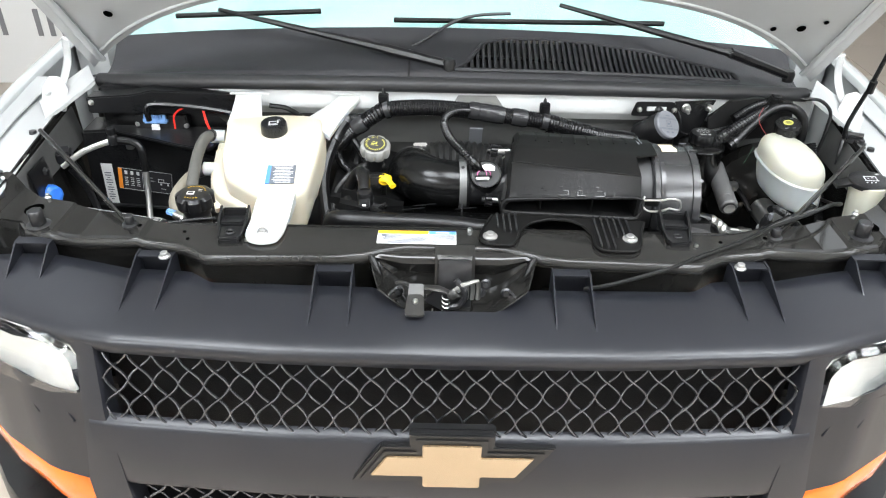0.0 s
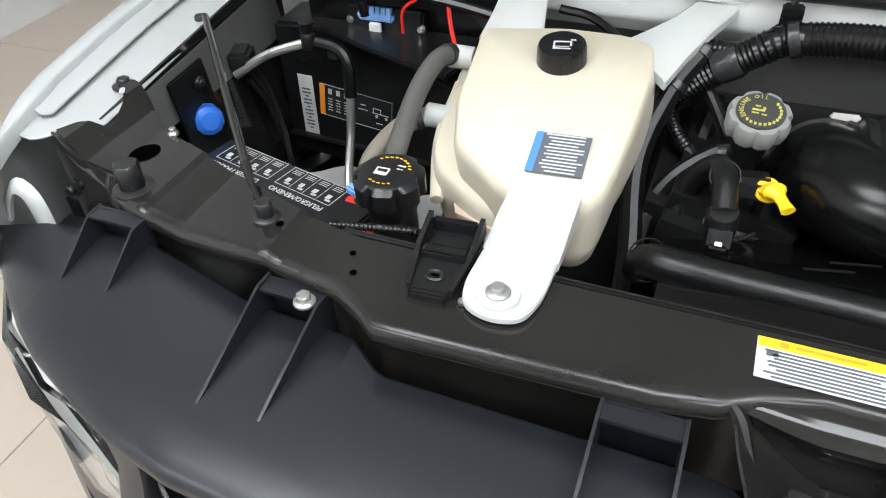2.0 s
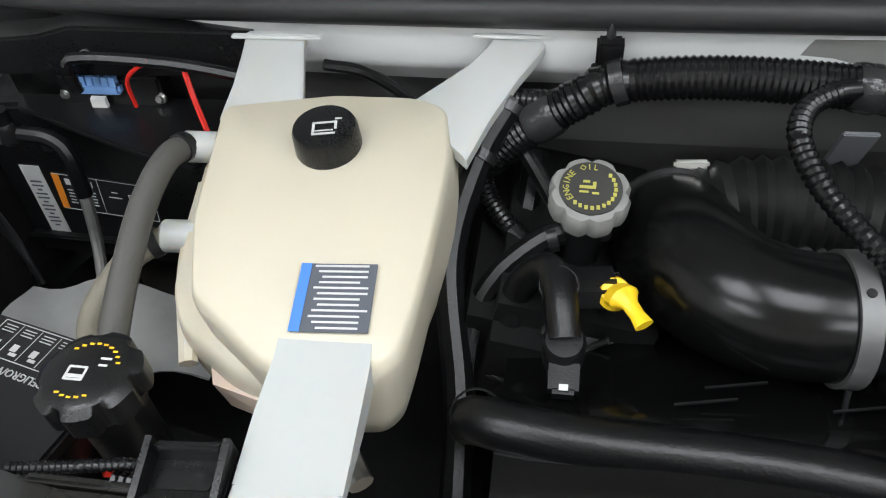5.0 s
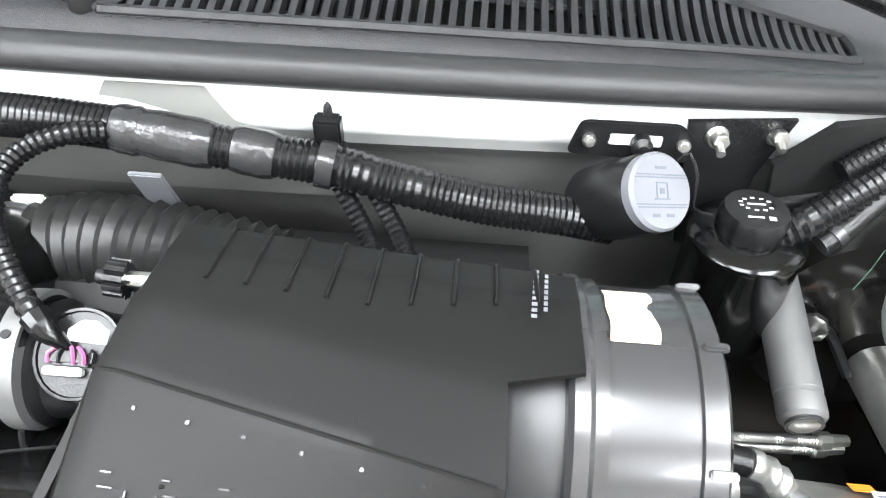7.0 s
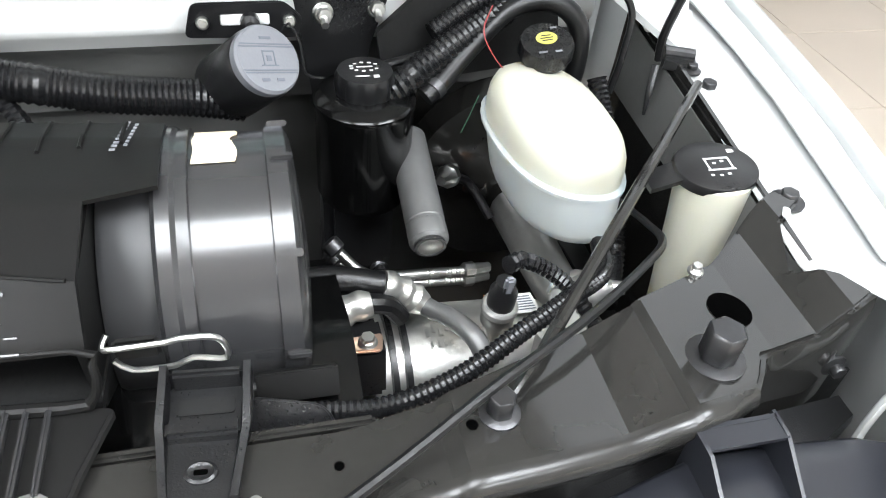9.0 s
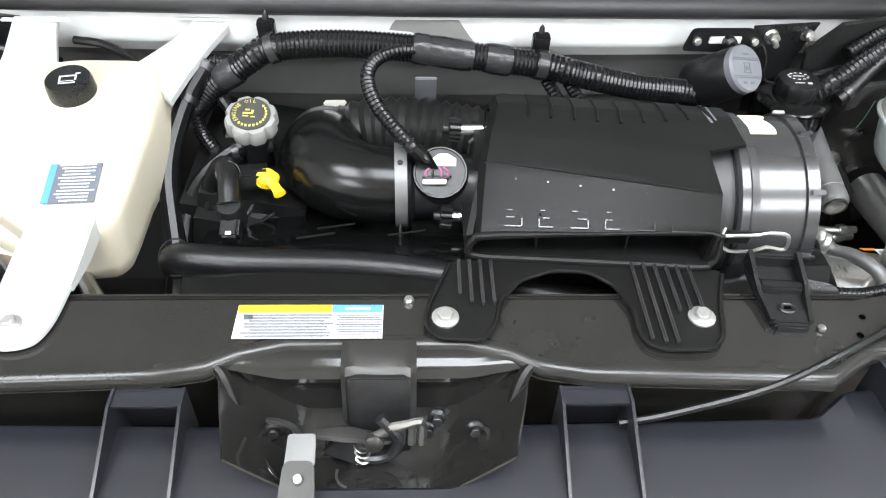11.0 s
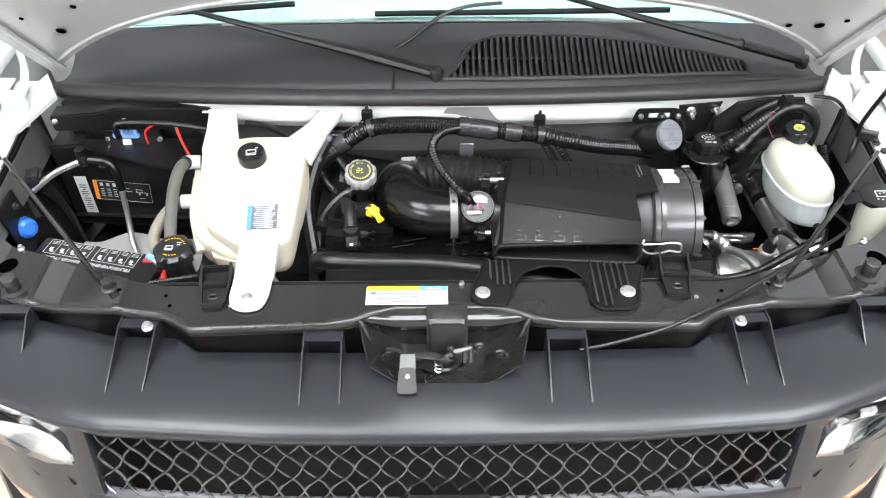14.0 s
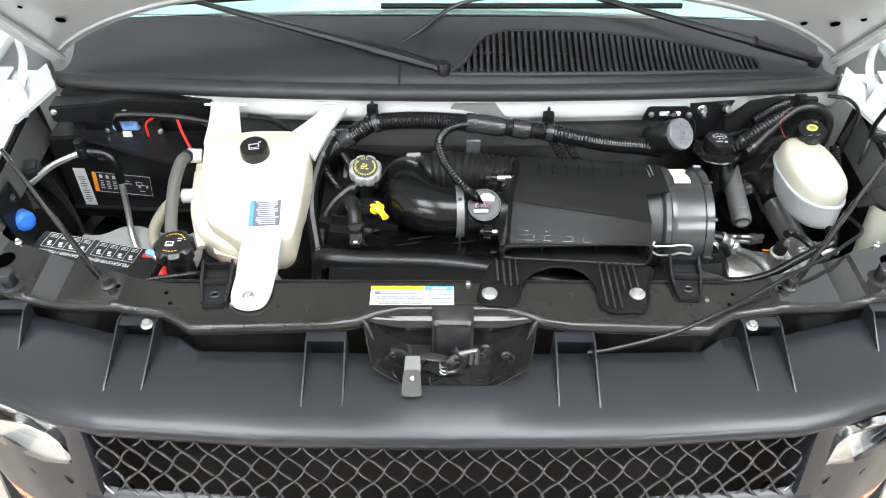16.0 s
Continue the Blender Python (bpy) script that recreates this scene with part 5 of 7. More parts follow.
# ---- filler cap on the radiator ----
rc = thing("surge_cap", (-0.44, 1.12, 0.93), "black ribbed pressure cap with yellow warning print", "filler cap")
RM = frame_to((-0.441, 1.128, 1.000), (0.0, -0.04, 1.0)) @ Matrix.Diagonal((0.80, 0.80, 0.82, 1))
part("neck", lathe([(0.027, -0.09), (0.027, -0.02), (0.030, -0.018), (0.030, 0.003)], RM, 24), PLASTIC, rc)
rcap = part("cap", lathe([(0.032, -0.004), (0.0405, 0.000), (0.0405, 0.022), (0.034, 0.0265), (0.030, 0.0285), (0.0, 0.0285)], RM, 112, wave=(7, 0.0070, -0.001, 0.0235)), PLASTIC, rc)
bars([(0.024 * math.cos(radians(a)), 0.024 * math.sin(radians(a)), 0.0035, 0.0016) for a in (20, 34, 48, 62, 76, 90, 104, 118, 132, 240, 254, 268, 282, 296)], RM @ at(0, 0, 0.0288), LBL_YELLOW, rcap, "warning_ring")
bars([(-0.006, 0.002, 0.014, 0.0018), (-0.006, -0.009, 0.014, 0.0018), (-0.013, -0.0035, 0.0018, 0.012), (0.001, -0.0035, 0.0018, 0.012), (-0.006, -0.006, 0.012, 0.003), (0.012, 0.005, 0.007, 0.0018), (0.012, 0.011, 0.009, 0.0018)], RM @ at(0, 0, 0.0288), LBL_WHITE, rcap, "level_symbol")
part("loom", tube([(-0.475, 1.076, 0.992), (-0.43, 1.079, 0.998), (-0.40, 1.083, 0.999), (-0.372, 1.086, 0.995)], 0.0042, 10, rib=(0.004, 0.0009)), LOOM, rc)
part("spigot", lathe([(0.007, 0), (0.008, 0.004), (0.007, 0.008), (0.008, 0.012), (0.007, 0.022)], frame_to((-0.475, 1.15, 0.955), (-1, 0.5, 0.15)), 14), STEEL, rc)
part("blue_clip", box((0.022, 0.010, 0.010), at(-0.503, 1.168, 0.957, 0, 0, -25), bevel=0.002), BLUE_PALE, rc, "pale blue hose clip")

# ---- battery ----
bat = thing("battery", (-0.645, 1.177, 0.75), "black car battery with white danger print and red lead", "battery")
BM = at(-0.6430, 1.186, 0.0, 0, 0, -13.5)
part("case", box((0.245, 0.14, 0.14), BM @ at(0, 0, 0.818), bevel=0.004), PLASTIC, bat)
lid = part("lid", box((0.250, 0.145, 0.016), BM @ at(0, 0, 0.893), bevel=0.003), PLASTIC, bat)
words("PELIGRO/VENENO", 0.0100, BM @ at(0.034, 0.024, 0.9016, 0, 0, 180), LBL_WHITE, lid)
words("DANGER / POISON", 0.0092, BM @ at(-0.065, 0.024, 0.9016, 0, 0, 180), LBL_WHITE, lid)
for x0, w in ((0.034, 0.084), (-0.064, 0.088)):
    rowsx = []
    for sx_, sy_, ww, hh in ((0, 0.0335, w, 0.0008), (0, 0.0685, w, 0.0008), (-w / 2, 0.051, 0.0008, 0.035), (w / 2, 0.051, 0.0008, 0.035), (-w / 4, 0.051, 0.0006, 0.032), (0, 0.051, 0.0006, 0.032), (w / 4, 0.051, 0.0006, 0.032)):
        rowsx.append((x0 + sx_, sy_, ww, hh))
    for k in range(4):
        for q in range(3):
            rowsx.append((x0 - w * 3 / 8 + k * w / 4, 0.0585 + q * 0.003, w / 6.5, 0.0009))
        rowsx.append((x0 - w * 3 / 8 + k * w / 4, 0.0455, w / 13, 0.007))
        rowsx.append((x0 - w * 3 / 8 + k * w / 4 + 0.003, 0.0395, w / 11, 0.003))
    bars(rowsx, BM @ at(0, 0, 0.9013), LBL_WHITE, lid, "danger_print", 0.0003)
part("red_lead", tube([(-0.548, 1.220, 0.897), (-0.522, 1.215, 0.895), (-0.510, 1.185, 0.875), (-0.508, 1.155, 0.84)], 0.009, 10, flat=0.6), RED, bat, "red positive lead cover")
part("grey_leads", tube([(-0.52, 1.21, 0.86), (-0.49, 1.17, 0.84), (-0.475, 1.14, 0.80)], 0.010, 8), HOSE_GREY, bat)
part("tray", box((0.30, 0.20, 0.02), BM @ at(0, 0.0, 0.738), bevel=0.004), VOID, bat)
tow = thing("white_cover", (-0.60, 1.33, 0.80), "crumpled pale grey insulating sheet behind the battery", "insulation")
part("sheet", sheet(lambda u, v: Vector((-0.75 + 0.25 * u, 1.295 + 0.10 * v, 0.775 + 0.014 * math.sin(9 * u + 4 * v) + 0.02 * v)), 14, 8, 0.003), mat("grey_insulation", (0.30, 0.30, 0.29), 0.7, var=0.3, vscale=14, bump=0.5, bscale=60), tow)

# ---- heater box on the firewall ----
hv = thing("heater_box", (-0.63, 1.46, 0.85), "black plastic heater box with printed labels on the firewall", "heater box")
HMX = Matrix(((1, 0, 0, 0), (0, 0, 1, 0), (0, 1, 0, 0), (0, 0, 0, 1)))
part("lower_case", prism([(-0.80, 0.755), (-0.50, 0.735), (-0.455, 0.765), (-0.455, 0.895), (-0.505, 0.905), (-0.700, 0.972), (-0.795, 0.965)], 0.08, Matrix.Translation((0, 1.481, 0)) @ HMX, bevel=0.005), PLASTIC, hv)
part("top_ledge", prism([(-0.715, 1.462), (-0.560, 1.400), (-0.490, 1.38), (-0.465, 1.49), (-0.73, 1.49)], 0.007, at(0, 0, 0.972), bevel=0.002), PLASTIC, hv)
part("ledge", box((0.33, 0.012, 0.006), at(-0.63, 1.474, 0.783, 0, 3), bevel=0.002), PLASTIC, hv)
part("upper_case", prism([(-0.745, 0.955), (-0.44, 0.90), (-0.44, 1.048), (-0.60, 1.062), (-0.745, 1.058)], 0.07, Matrix.Translation((0, 1.500, 0)) @ HMX, bevel=0.006), PLASTIC, hv)
part("top_cover", prism([(-0.755, 1.015), (-0.44, 1.02), (-0.44, 1.066), (-0.62, 1.068), (-0.66, 1.058), (-0.755, 1.050)], 0.04, Matrix.Translation((0, 1.462, 0)) @ HMX, bevel=0.003), PLASTIC, hv)
for x in (-0.745, -0.612):
    bolt(hv, (x, 1.4615, 1.040), 0.004, 0.004, 0.006, STEEL, (0, -1, 0.2))
mod = part("control_module", box((0.11, 0.03, 0.048), at(-0.615, 1.490, 0.982, -8), bevel=0.003), PLASTIC, hv)
con = part("blue_connector", box((0.052, 0.014, 0.012), at(-0.625, 1.476, 0.997, -8), bevel=0.003), BLUE_PALE, mod, "pale blue connector")
for k in range(6):
    box((0.006, 0.006, 0.012), at(-0.645 + 0.008 * k, 1.474, 1.004, -8), bm=(bmx := bmesh.new()))
    part("connector_pin", bmx, BLUE_PALE, con)
part("connector_latch", loft([[(-0.633, 1.471, 0.990), (-0.617, 1.471, 0.990), (-0.617, 1.467, 0.988), (-0.633, 1.467, 0.988)], [(-0.634, 1.470, 0.966), (-0.616, 1.470, 0.966), (-0.616, 1.466, 0.966), (-0.634, 1.466, 0.966)]]), LBL_WHITE, mod)
for x, y, z in ((-0.665, 1.479, 0.987), (-0.563, 1.479, 0.985), (-0.500, 1.494, 0.965), (-0.68, 1.494, 1.045), (-0.58, 1.494, 1.05)):
    bolt(hv, (x, y, z), 0.004, 0.004, 0.006, STEEL, (0, -1, 0.2))
part("white_label", box((0.024, 0.0008, 0.104), at(-0.758, 1.480, 0.838, 0, 2)), LBL_WHITE, hv, "white barcode label")
bars([(0.0, -0.036 + 0.006 * k, 0.014 if k % 3 else 0.006, 0.0022) for k in range(12)], at(-0.758, 1.479, 0.838, 90, 2), LBL_GREY, hv)
dl = part("warning_label", box((0.118, 0.0008, 0.053), at(-0.677, 1.480, 0.849, 0, 7)), LBL_BLACK, hv, "black label with orange warning strip")
DM = at(-0.677, 1.479, 0.849, 90, 7) @ Matrix.Diagonal((0.76, 0.94, 1, 1))
bars([(-0.072, 0.0, 0.011, 0.054)], DM, LBL_ORANGE, dl, "orange_strip")
rows_ = [(0.0775 - 0.002, 0, 0.0007, 0.054), (0, 0.0272, 0.152, 0.0007), (0, -0.0272, 0.152, 0.0007), (-0.008, 0, 0.0007, 0.054)]
rows_ += [(-0.055 + 0.017 * k, 0.017, 0.008, 0.009) for k in range(3)]
rows_ += [(-0.055 + 0.017 * k, 0.004 - 0.005 * q, 0.010 - 0.002 * q % 0.004, 0.0015) for k in range(3) for q in range(5)]
rows_ += [(0.015, 0.002, 0.020, 0.0012), (0.015, 0.010, 0.010, 0.0012), (0.052, 0.001, 0.034, 0.0014), (0.044, 0.009, 0.016, 0.0014), (0.037, 0.005, 0.0014, 0.009), (0.052, 0.005, 0.0014, 0.009), (0.044, -0.004, 0.005, 0.005), (0.064, -0.004, 0.005, 0.005), (0.05, -0.016, 0.014, 0.0014)]
bars(rows_, DM, LBL_WHITE, dl, "pickup_symbol", 0.0005)

pipe = thing("refrigerant_pipe", (-0.68, 1.40, 0.9), "silver aluminium refrigerant pipe with black fitting", "pipe")
part("rear_run", tube([(-0.80, 1.385, 0.930), (-0.76, 1.405, 0.955), (-0.715, 1.42, 0.970), (-0.690, 1.425, 0.974)], 0.0062, 10), ALU, pipe)
part("fitting", lathe([(0.008, -0.012), (0.010, -0.010), (0.010, 0.006), (0.008, 0.010), (0.009, 0.012), (0.009, 0.024), (0.0, 0.026)], at(-0.700, 1.422, 0.978), 16), PLASTIC, pipe, "black service port cap")
part("black_bend", tube([(-0.690, 1.425, 0.974), (-0.660, 1.424, 0.970), (-0.645, 1.420, 0.955), (-0.642, 1.412, 0.91)], 0.0085, 10), RUBBER, pipe)
part("front_run", tube([(-0.642, 1.412, 0.91), (-0.640, 1.395, 0.86), (-0.632, 1.36, 0.81), (-0.60, 1.31, 0.79), (-0.56, 1.27, 0.785)], 0.0062, 10), ALU, pipe)
part("clip", box((0.016, 0.008, 0.016), at(-0.672, 1.432, 0.958), bevel=0.002), STEEL, pipe)
part("pipe_block", box((0.03, 0.04, 0.03), at(-0.80, 1.405, 0.945, 0, 0, 20), bevel=0.005), STEEL_DARK, pipe)
for dz in (0.0, 0.02, 0.04):
    part("thin_pipe", tube([(-0.80, 1.41, 0.95 - dz), (-0.79, 1.43, 0.90 - dz), (-0.775, 1.43, 0.83 - dz), (-0.765, 1.42, 0.80 - dz)], 0.004, 8), STEEL_DARK, pipe)

bl = thing("vacuum_canister", (-0.77, 1.29, 0.9), "blue plastic cap on a black wing bracket", "canister")
part("bracket", box((0.004, 0.075, 0.12), at(-0.79, 1.29, 0.925, 0, -6, 4), bevel=0.002), PLASTIC, bl)
part("cap", lathe([(0.020, 0.0), (0.021, 0.006), (0.019, 0.024), (0.012, 0.030), (0.0, 0.031)], frame_to((-0.793, 1.300, 0.914), (0.75, -0.55, 0.25)) @ Matrix.Diagonal((0.98, 0.98, 0.9, 1)), 10), BLUE, bl, "bright blue plastic cap")
bolt(bl, (-0.787, 1.30, 0.965), 0.005, 0.004, 0.008, STEEL_DARK, (1, -0.2, 0))

wires = thing("red_wiring", (-0.5, 1.44, 1.0), "red battery wires and black loom on the heater box", "wiring")
part("black_loom", tube([(-0.628, 1.450, 1.008), (-0.628, 1.449, 1.034), (-0.61, 1.452, 1.043), (-0.53, 1.455, 1.038), (-0.46, 1.45, 1.03), (-0.40, 1.44, 1.02)], 0.0065, 8, rib=(0.005, 0.0008)), LOOM, wires)
part("red_wire", tube([(-0.582, 1.462, 0.985), (-0.575, 1.455, 1.020), (-0.545, 1.452, 1.042)], 0.0022, 6), RED, wires)
part("red_wire", tube([(-0.515, 1.456, 1.035), (-0.508, 1.445, 1.010), (-0.49, 1.42, 0.985)], 0.0028, 6), RED, wires)
part("blue_plug", box((0.018, 0.012, 0.010), at(-0.488, 1.415, 0.983), bevel=0.002), BLUE_PALE, wires)
part("rear_cable", tube([(-0.37, 1.43, 1.055), (-0.33, 1.425, 1.050), (-0.29, 1.42, 1.02), (-0.275, 1.41, 0.98)], 0.005, 8), RUBBER, wires)

# ---- mounting brackets on the crossmember ----
for sgn, x0, y0 in ((-1, -0.3595, 1.050), (1, 0.3675, 1.064)):
    br = thing("radiator_mount", (x0, 1.05, 1.0), "black plastic radiator mounting bracket on the crossmember", "bracket", "radiator mounts")
    tilt = sgn * -4
    F = at(x0, y0, 0.998, 0, 0, tilt) @ Matrix.Diagonal((0.90, 0.94, 1, 1))
    part("base", prism(rounded([(-0.021, -0.036), (0.021, -0.036), (0.022, -0.008), (0.027, 0.012), (0.027, 0.045), (-0.027, 0.045), (-0.027, 0.012), (-0.022, -0.008)], 0.007), 0.006, F, bevel=0.0015), PLASTIC, br)
    part("front_drop", box((0.034, 0.006, 0.012), F @ at(0, -0.038, 0.000), bevel=0.002), PLASTIC, br)
    for sx_ in (-1, 1):
        part("side_wall", loft([[F @ Vector((sx_ * (a + 0.14 * min(0.0, y - 0.008)), y, z)) for y, z in ((-0.034, 0.004), (-0.034, 0.008), (0.0, 0.011), (0.008, 0.014), (0.045, 0.022), (0.047, 0.004))] for a in (0.0225, 0.0270)]), PLASTIC, br)
    part("step", box((0.044, 0.012, 0.010), F @ at(0, 0.008, 0.008), bevel=0.002), PLASTIC, br)
    part("slot", prism(rounded([(-0.017, -0.006), (0.017, -0.006), (0.017, 0.006), (-0.017, 0.006)], 0.003), 0.0006, F @ at(0, 0.026, 0.0062)), VOID, br, "dark open slot")
    part("bar", box((0.044, 0.006, 0.018), F @ at(0, 0.042, 0.010), bevel=0.002), PLASTIC, br)
    part("boss", lathe([(0.0095, 0.0), (0.0095, 0.0045), (0.0075, 0.0055), (0.0055, 0.0045)], F @ at(0, -0.018, 0.003) @ Matrix.Diagonal((1, 0.75, 1, 1)), 24), PLASTIC, br)
    part("boss_slot", prism(rounded([(-0.004, -0.0018), (0.004, -0.0018), (0.004, 0.0018), (-0.004, 0.0018)], 0.0015), 0.0008, F @ at(0, -0.018, 0.0068)), HOLE, br)
    part("screw", lathe([(0.004, 0), (0.004, 0.003), (0.0, 0.004)], F @ at(0.030, -0.036, 0.0), 10), STEEL, br)

# ---- warning label on the crossmember ----
lb = thing("crossmember_label", (-0.058, 1.04, 0.9975), "white warning sticker with yellow and blue header on the crossmember", "sticker")
part("sheet", box((0.128, 0.038, 0.0006), at(-0.0585, 1.039, 0.9975)), LBL_WHITE, lb)
part("yellow_header", box((0.082, 0.009, 0.0004), at(-0.0810, 1.0535, 0.9980)), LBL_YELLOW, lb)
part("blue_header", box((0.044, 0.009, 0.0004), at(-0.0172, 1.0535, 0.9980)), LBL_BLUE, lb)
bars([(-0.078 + 0.002 * (k % 2), 1.0462 - 0.0034 * k, 0.078 - 0.006 * (k % 3), 0.0017) for k in range(8)] + [(-0.015, 1.046 - 0.0027 * k, 0.040 - 0.004 * (k % 2), 0.0013) for k in range(9)] + [(-0.112, 1.0435, 0.008, 0.005)], at(0, 0, 0.9979), LBL_GREY, lb)
bars([(-0.075, 1.0535, 0.045, 0.0025), (-0.105, 1.0535, 0.006, 0.005)], at(0, 0, 0.9982), LBL_ORANGE, lb, "header_print")
bars([(-0.017, 1.0535, 0.022, 0.003)], at(0, 0, 0.9982), LBL_WHITE, lb, "header_print")
bolt(lb, (0.028, 1.062, 0.997), 0.004, 0.003, 0.005, STEEL)

# ---- air cleaner ----
air = thing("air_cleaner", (0.25, 1.18, 0.93), "black plastic air cleaner box with round filter can and feet", "air cleaner")
LEFT = [(1.119, 1.026), (1.120, 1.030), (1.185, 1.066), (1.222, 1.078), (1.258, 1.083), (1.286, 1.077), (1.303, 1.058), (1.310, 1.02), (1.31, 0.95)]
RIGHT = [(1.107, 1.038), (1.108, 1.042), (1.127, 1.071), (1.180, 1.081), (1.238, 1.080), (1.266, 1.073), (1.284, 1.055), (1.290, 1.02), (1.29, 0.95)]


def air_top(u, v):
    f = v * 8
    k = min(int(f), 7)
    pts = []
    for prof in (LEFT, RIGHT):
        a, b = prof[k], prof[k + 1]
        pts.append((a[0] + (b[0] - a[0]) * (f - k), a[1] + (b[1] - a[1]) * (f - k)))
    (ya, za), (yb, zb) = pts
    e = 1 - (1 - min(1, u / 0.05)) ** 2
    xl = 0.080 + 0.030 * min(1.0, v / 0.5)
    xr = 0.313 + 0.039 * min(1.0, max(0.0, (v - 0.376) / 0.019))
    return Vector((xl + (xr - xl) * u, ya + (yb - ya) * u, za + (zb - za) * u - 0.012 * (1 - e)))


part("top_shell", sheet(air_top, 32, 48, 0.003), AIRBOX, air, "ribbed top shell with embossed marks", angle=30)
# near-black filler body: shade under the shell painted in
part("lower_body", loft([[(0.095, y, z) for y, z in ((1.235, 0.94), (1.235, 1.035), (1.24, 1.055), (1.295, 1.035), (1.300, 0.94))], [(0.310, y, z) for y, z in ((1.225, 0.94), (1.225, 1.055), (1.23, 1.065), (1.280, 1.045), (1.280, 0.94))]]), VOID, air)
part("left_cheek", loft([[(x + 0.030 * min(1, max(0, (y - 1.122) / 0.13)), y, z) for y, z in ((1.124, 0.985), (1.122, 1.024), (1.185, 1.052), (1.215, 1.062), (1.258, 1.068), (1.30, 1.045), (1.305, 0.95), (1.17, 0.95))] for x in (0.081, 0.087)]), AIRBOX, air)
part("right_cheek", loft([[(x, y, z) for y, z in ((1.112, 0.985), (1.108, 1.036), (1.127, 1.066), (1.24, 1.074), (1.28, 1.05), (1.285, 0.95), (1.17, 0.95))] for x in (0.308, 0.3125)]), AIRBOX, air)
# lip in the same near-black, so the mouth's shade is in its colour
part("lower_lip", loft([[(x, y, z) for y, z in ((1.118 - 0.016 * k, 0.994), (1.117 - 0.016 * k, 0.998), (1.118 - 0.016 * k, 1.002), (1.24, 0.985), (1.24, 0.977))] for x, k in ((0.082, 0), (0.16, 0.3), (0.24, 0.7), (0.314, 1))]), VOID, air, "lower lip of the intake mouth, painted near-black for its shade")
mouth = [(0.100, 1.1145, 1.003), (0.2, 1.107, 1.004), (0.298, 1.099, 1.005), (0.310, 1.0985, 1.009), (0.315, 1.100, 1.018), (0.315, 1.104, 1.032), (0.306, 1.1085, 1.0395), (0.2, 1.114, 1.0335), (0.102, 1.1185, 1.027), (0.089, 1.1185, 1.023), (0.0835, 1.1175, 1.013), (0.086, 1.1155, 1.005), (0.100, 1.1145, 1.003)]
part("mouth_rim", tube(mouth, [0.0042] * 5 + [0.003, 0.0022, 0.0022, 0.0022, 0.003, 0.0042, 0.0042, 0.0042], 10, 0.008), AIRBOX, air, "rolled rim of the intake mouth")
for x in (0.150, 0.238):
    part("mouth_divider", box((0.0025, 0.04, 0.046), at(x, 1.150, 1.020)), AIRBOX, air)
feet = [(0.069, 1.112), (0.046, 1.053), (0.042, 1.030), (0.053, 1.016), (0.092, 1.013), (0.104, 1.032), (0.110, 1.058), (0.130, 1.084), (0.162, 1.097), (0.195, 1.095), (0.216, 1.078), (0.228, 1.050), (0.227, 1.022), (0.233, 1.008), (0.246, 1.002), (0.288, 1.003), (0.300, 1.016), (0.307, 1.052), (0.323, 1.098)]
part("foot_plate", prism(rounded(feet, 0.008, 3), 0.004, at(0, 0, 0.9985), bevel=0.0012), AIRBOX, air, "flat foot plate bolted to the crossmember")
foot_rim = [(x, y, 1.0035) for x, y in rounded(feet, 0.008, 3)]
part("foot_rim", tube(foot_rim[3:-3], 0.0022, 6, 0.01), AIRBOX, air)
for x, a, b in ((0.074, 1.062, 1.108), (0.084, 1.052, 1.108), (0.094, 1.050, 1.108), (0.104, 1.052, 1.108), (0.236, 1.010, 1.104), (0.247, 1.006, 1.104), (0.2575, 1.006, 1.104), (0.268, 1.042, 1.104), (0.278, 1.044, 1.104), (0.289, 1.046, 1.102)):
    part("foot_rib", box((0.0032, b - a, 0.008), at(x, (a + b) / 2, 1.0050), bevel=0.0014), CAN, air)
for x in (0.060, 0.2865):
    bolt(air, (x, 1.038, 1.0028), 0.0075, 0.005, 0.0120, ZINC, name="foot_bolt", label="bright zinc foot bolt")
for k in range(9):
    u = 0.16 + 0.093 * k
    part("top_rib", tube([air_top(u, v) + Vector((0, 0, 0.0008)) for v in np.linspace(0.44 + 0.012 * max(0, k - 4), 0.80, 12)], 0.0014, 6, 0.01), AIRBOX, air)
part("crease", tube([air_top(u, 0.25) + Vector((0, -0.0005, 0.0005)) for u in np.linspace(0.02, 0.98, 14)], 0.0013, 6, 0.03), AIRBOX, air)


def on_slope(u, v):
    p, px, py = air_top(u, v), air_top(u + 0.01, v), air_top(u, v + 0.01)
    x, y = (px - p).normalized(), (py - p).normalized()
    z = x.cross(y).normalized()
    m = Matrix((x, z.cross(x), z)).transposed().to_4x4()
    m.translation = p + z * 0.0006
    return m


for k in range(6):
    u = 0.16 + 0.135 * k
    w = 0.008 - 0.0015 * (k % 2)
    bars([(0.0, -0.0080, 2 * w, 0.0011), (0.003 * (k % 3 - 1), 0.0005, w, 0.0009), (-0.5 * w, 0.0075, 0.7 * w, 0.0009), (w * (1 - k % 2 * 2), -0.004, 0.0010, 0.008)], on_slope(u, 0.150), CAN, air, "embossed_mark", 0.0026)
    bars([(0.0, 0.0, 0.0020, 0.0020)], on_slope(u, 0.222), CAN, air, "embossed_dot", 0.0016)
bars([(0.0, 0.006 * k, 0.003, 0.003) for k in range(-4, 5)] + [(0.006, 0.006 * k + 0.002, 0.002, 0.0035) for k in range(-3, 4)], on_slope(0.90, 0.52), CAP_GREY, air, "scuffed_print", 0.0006)
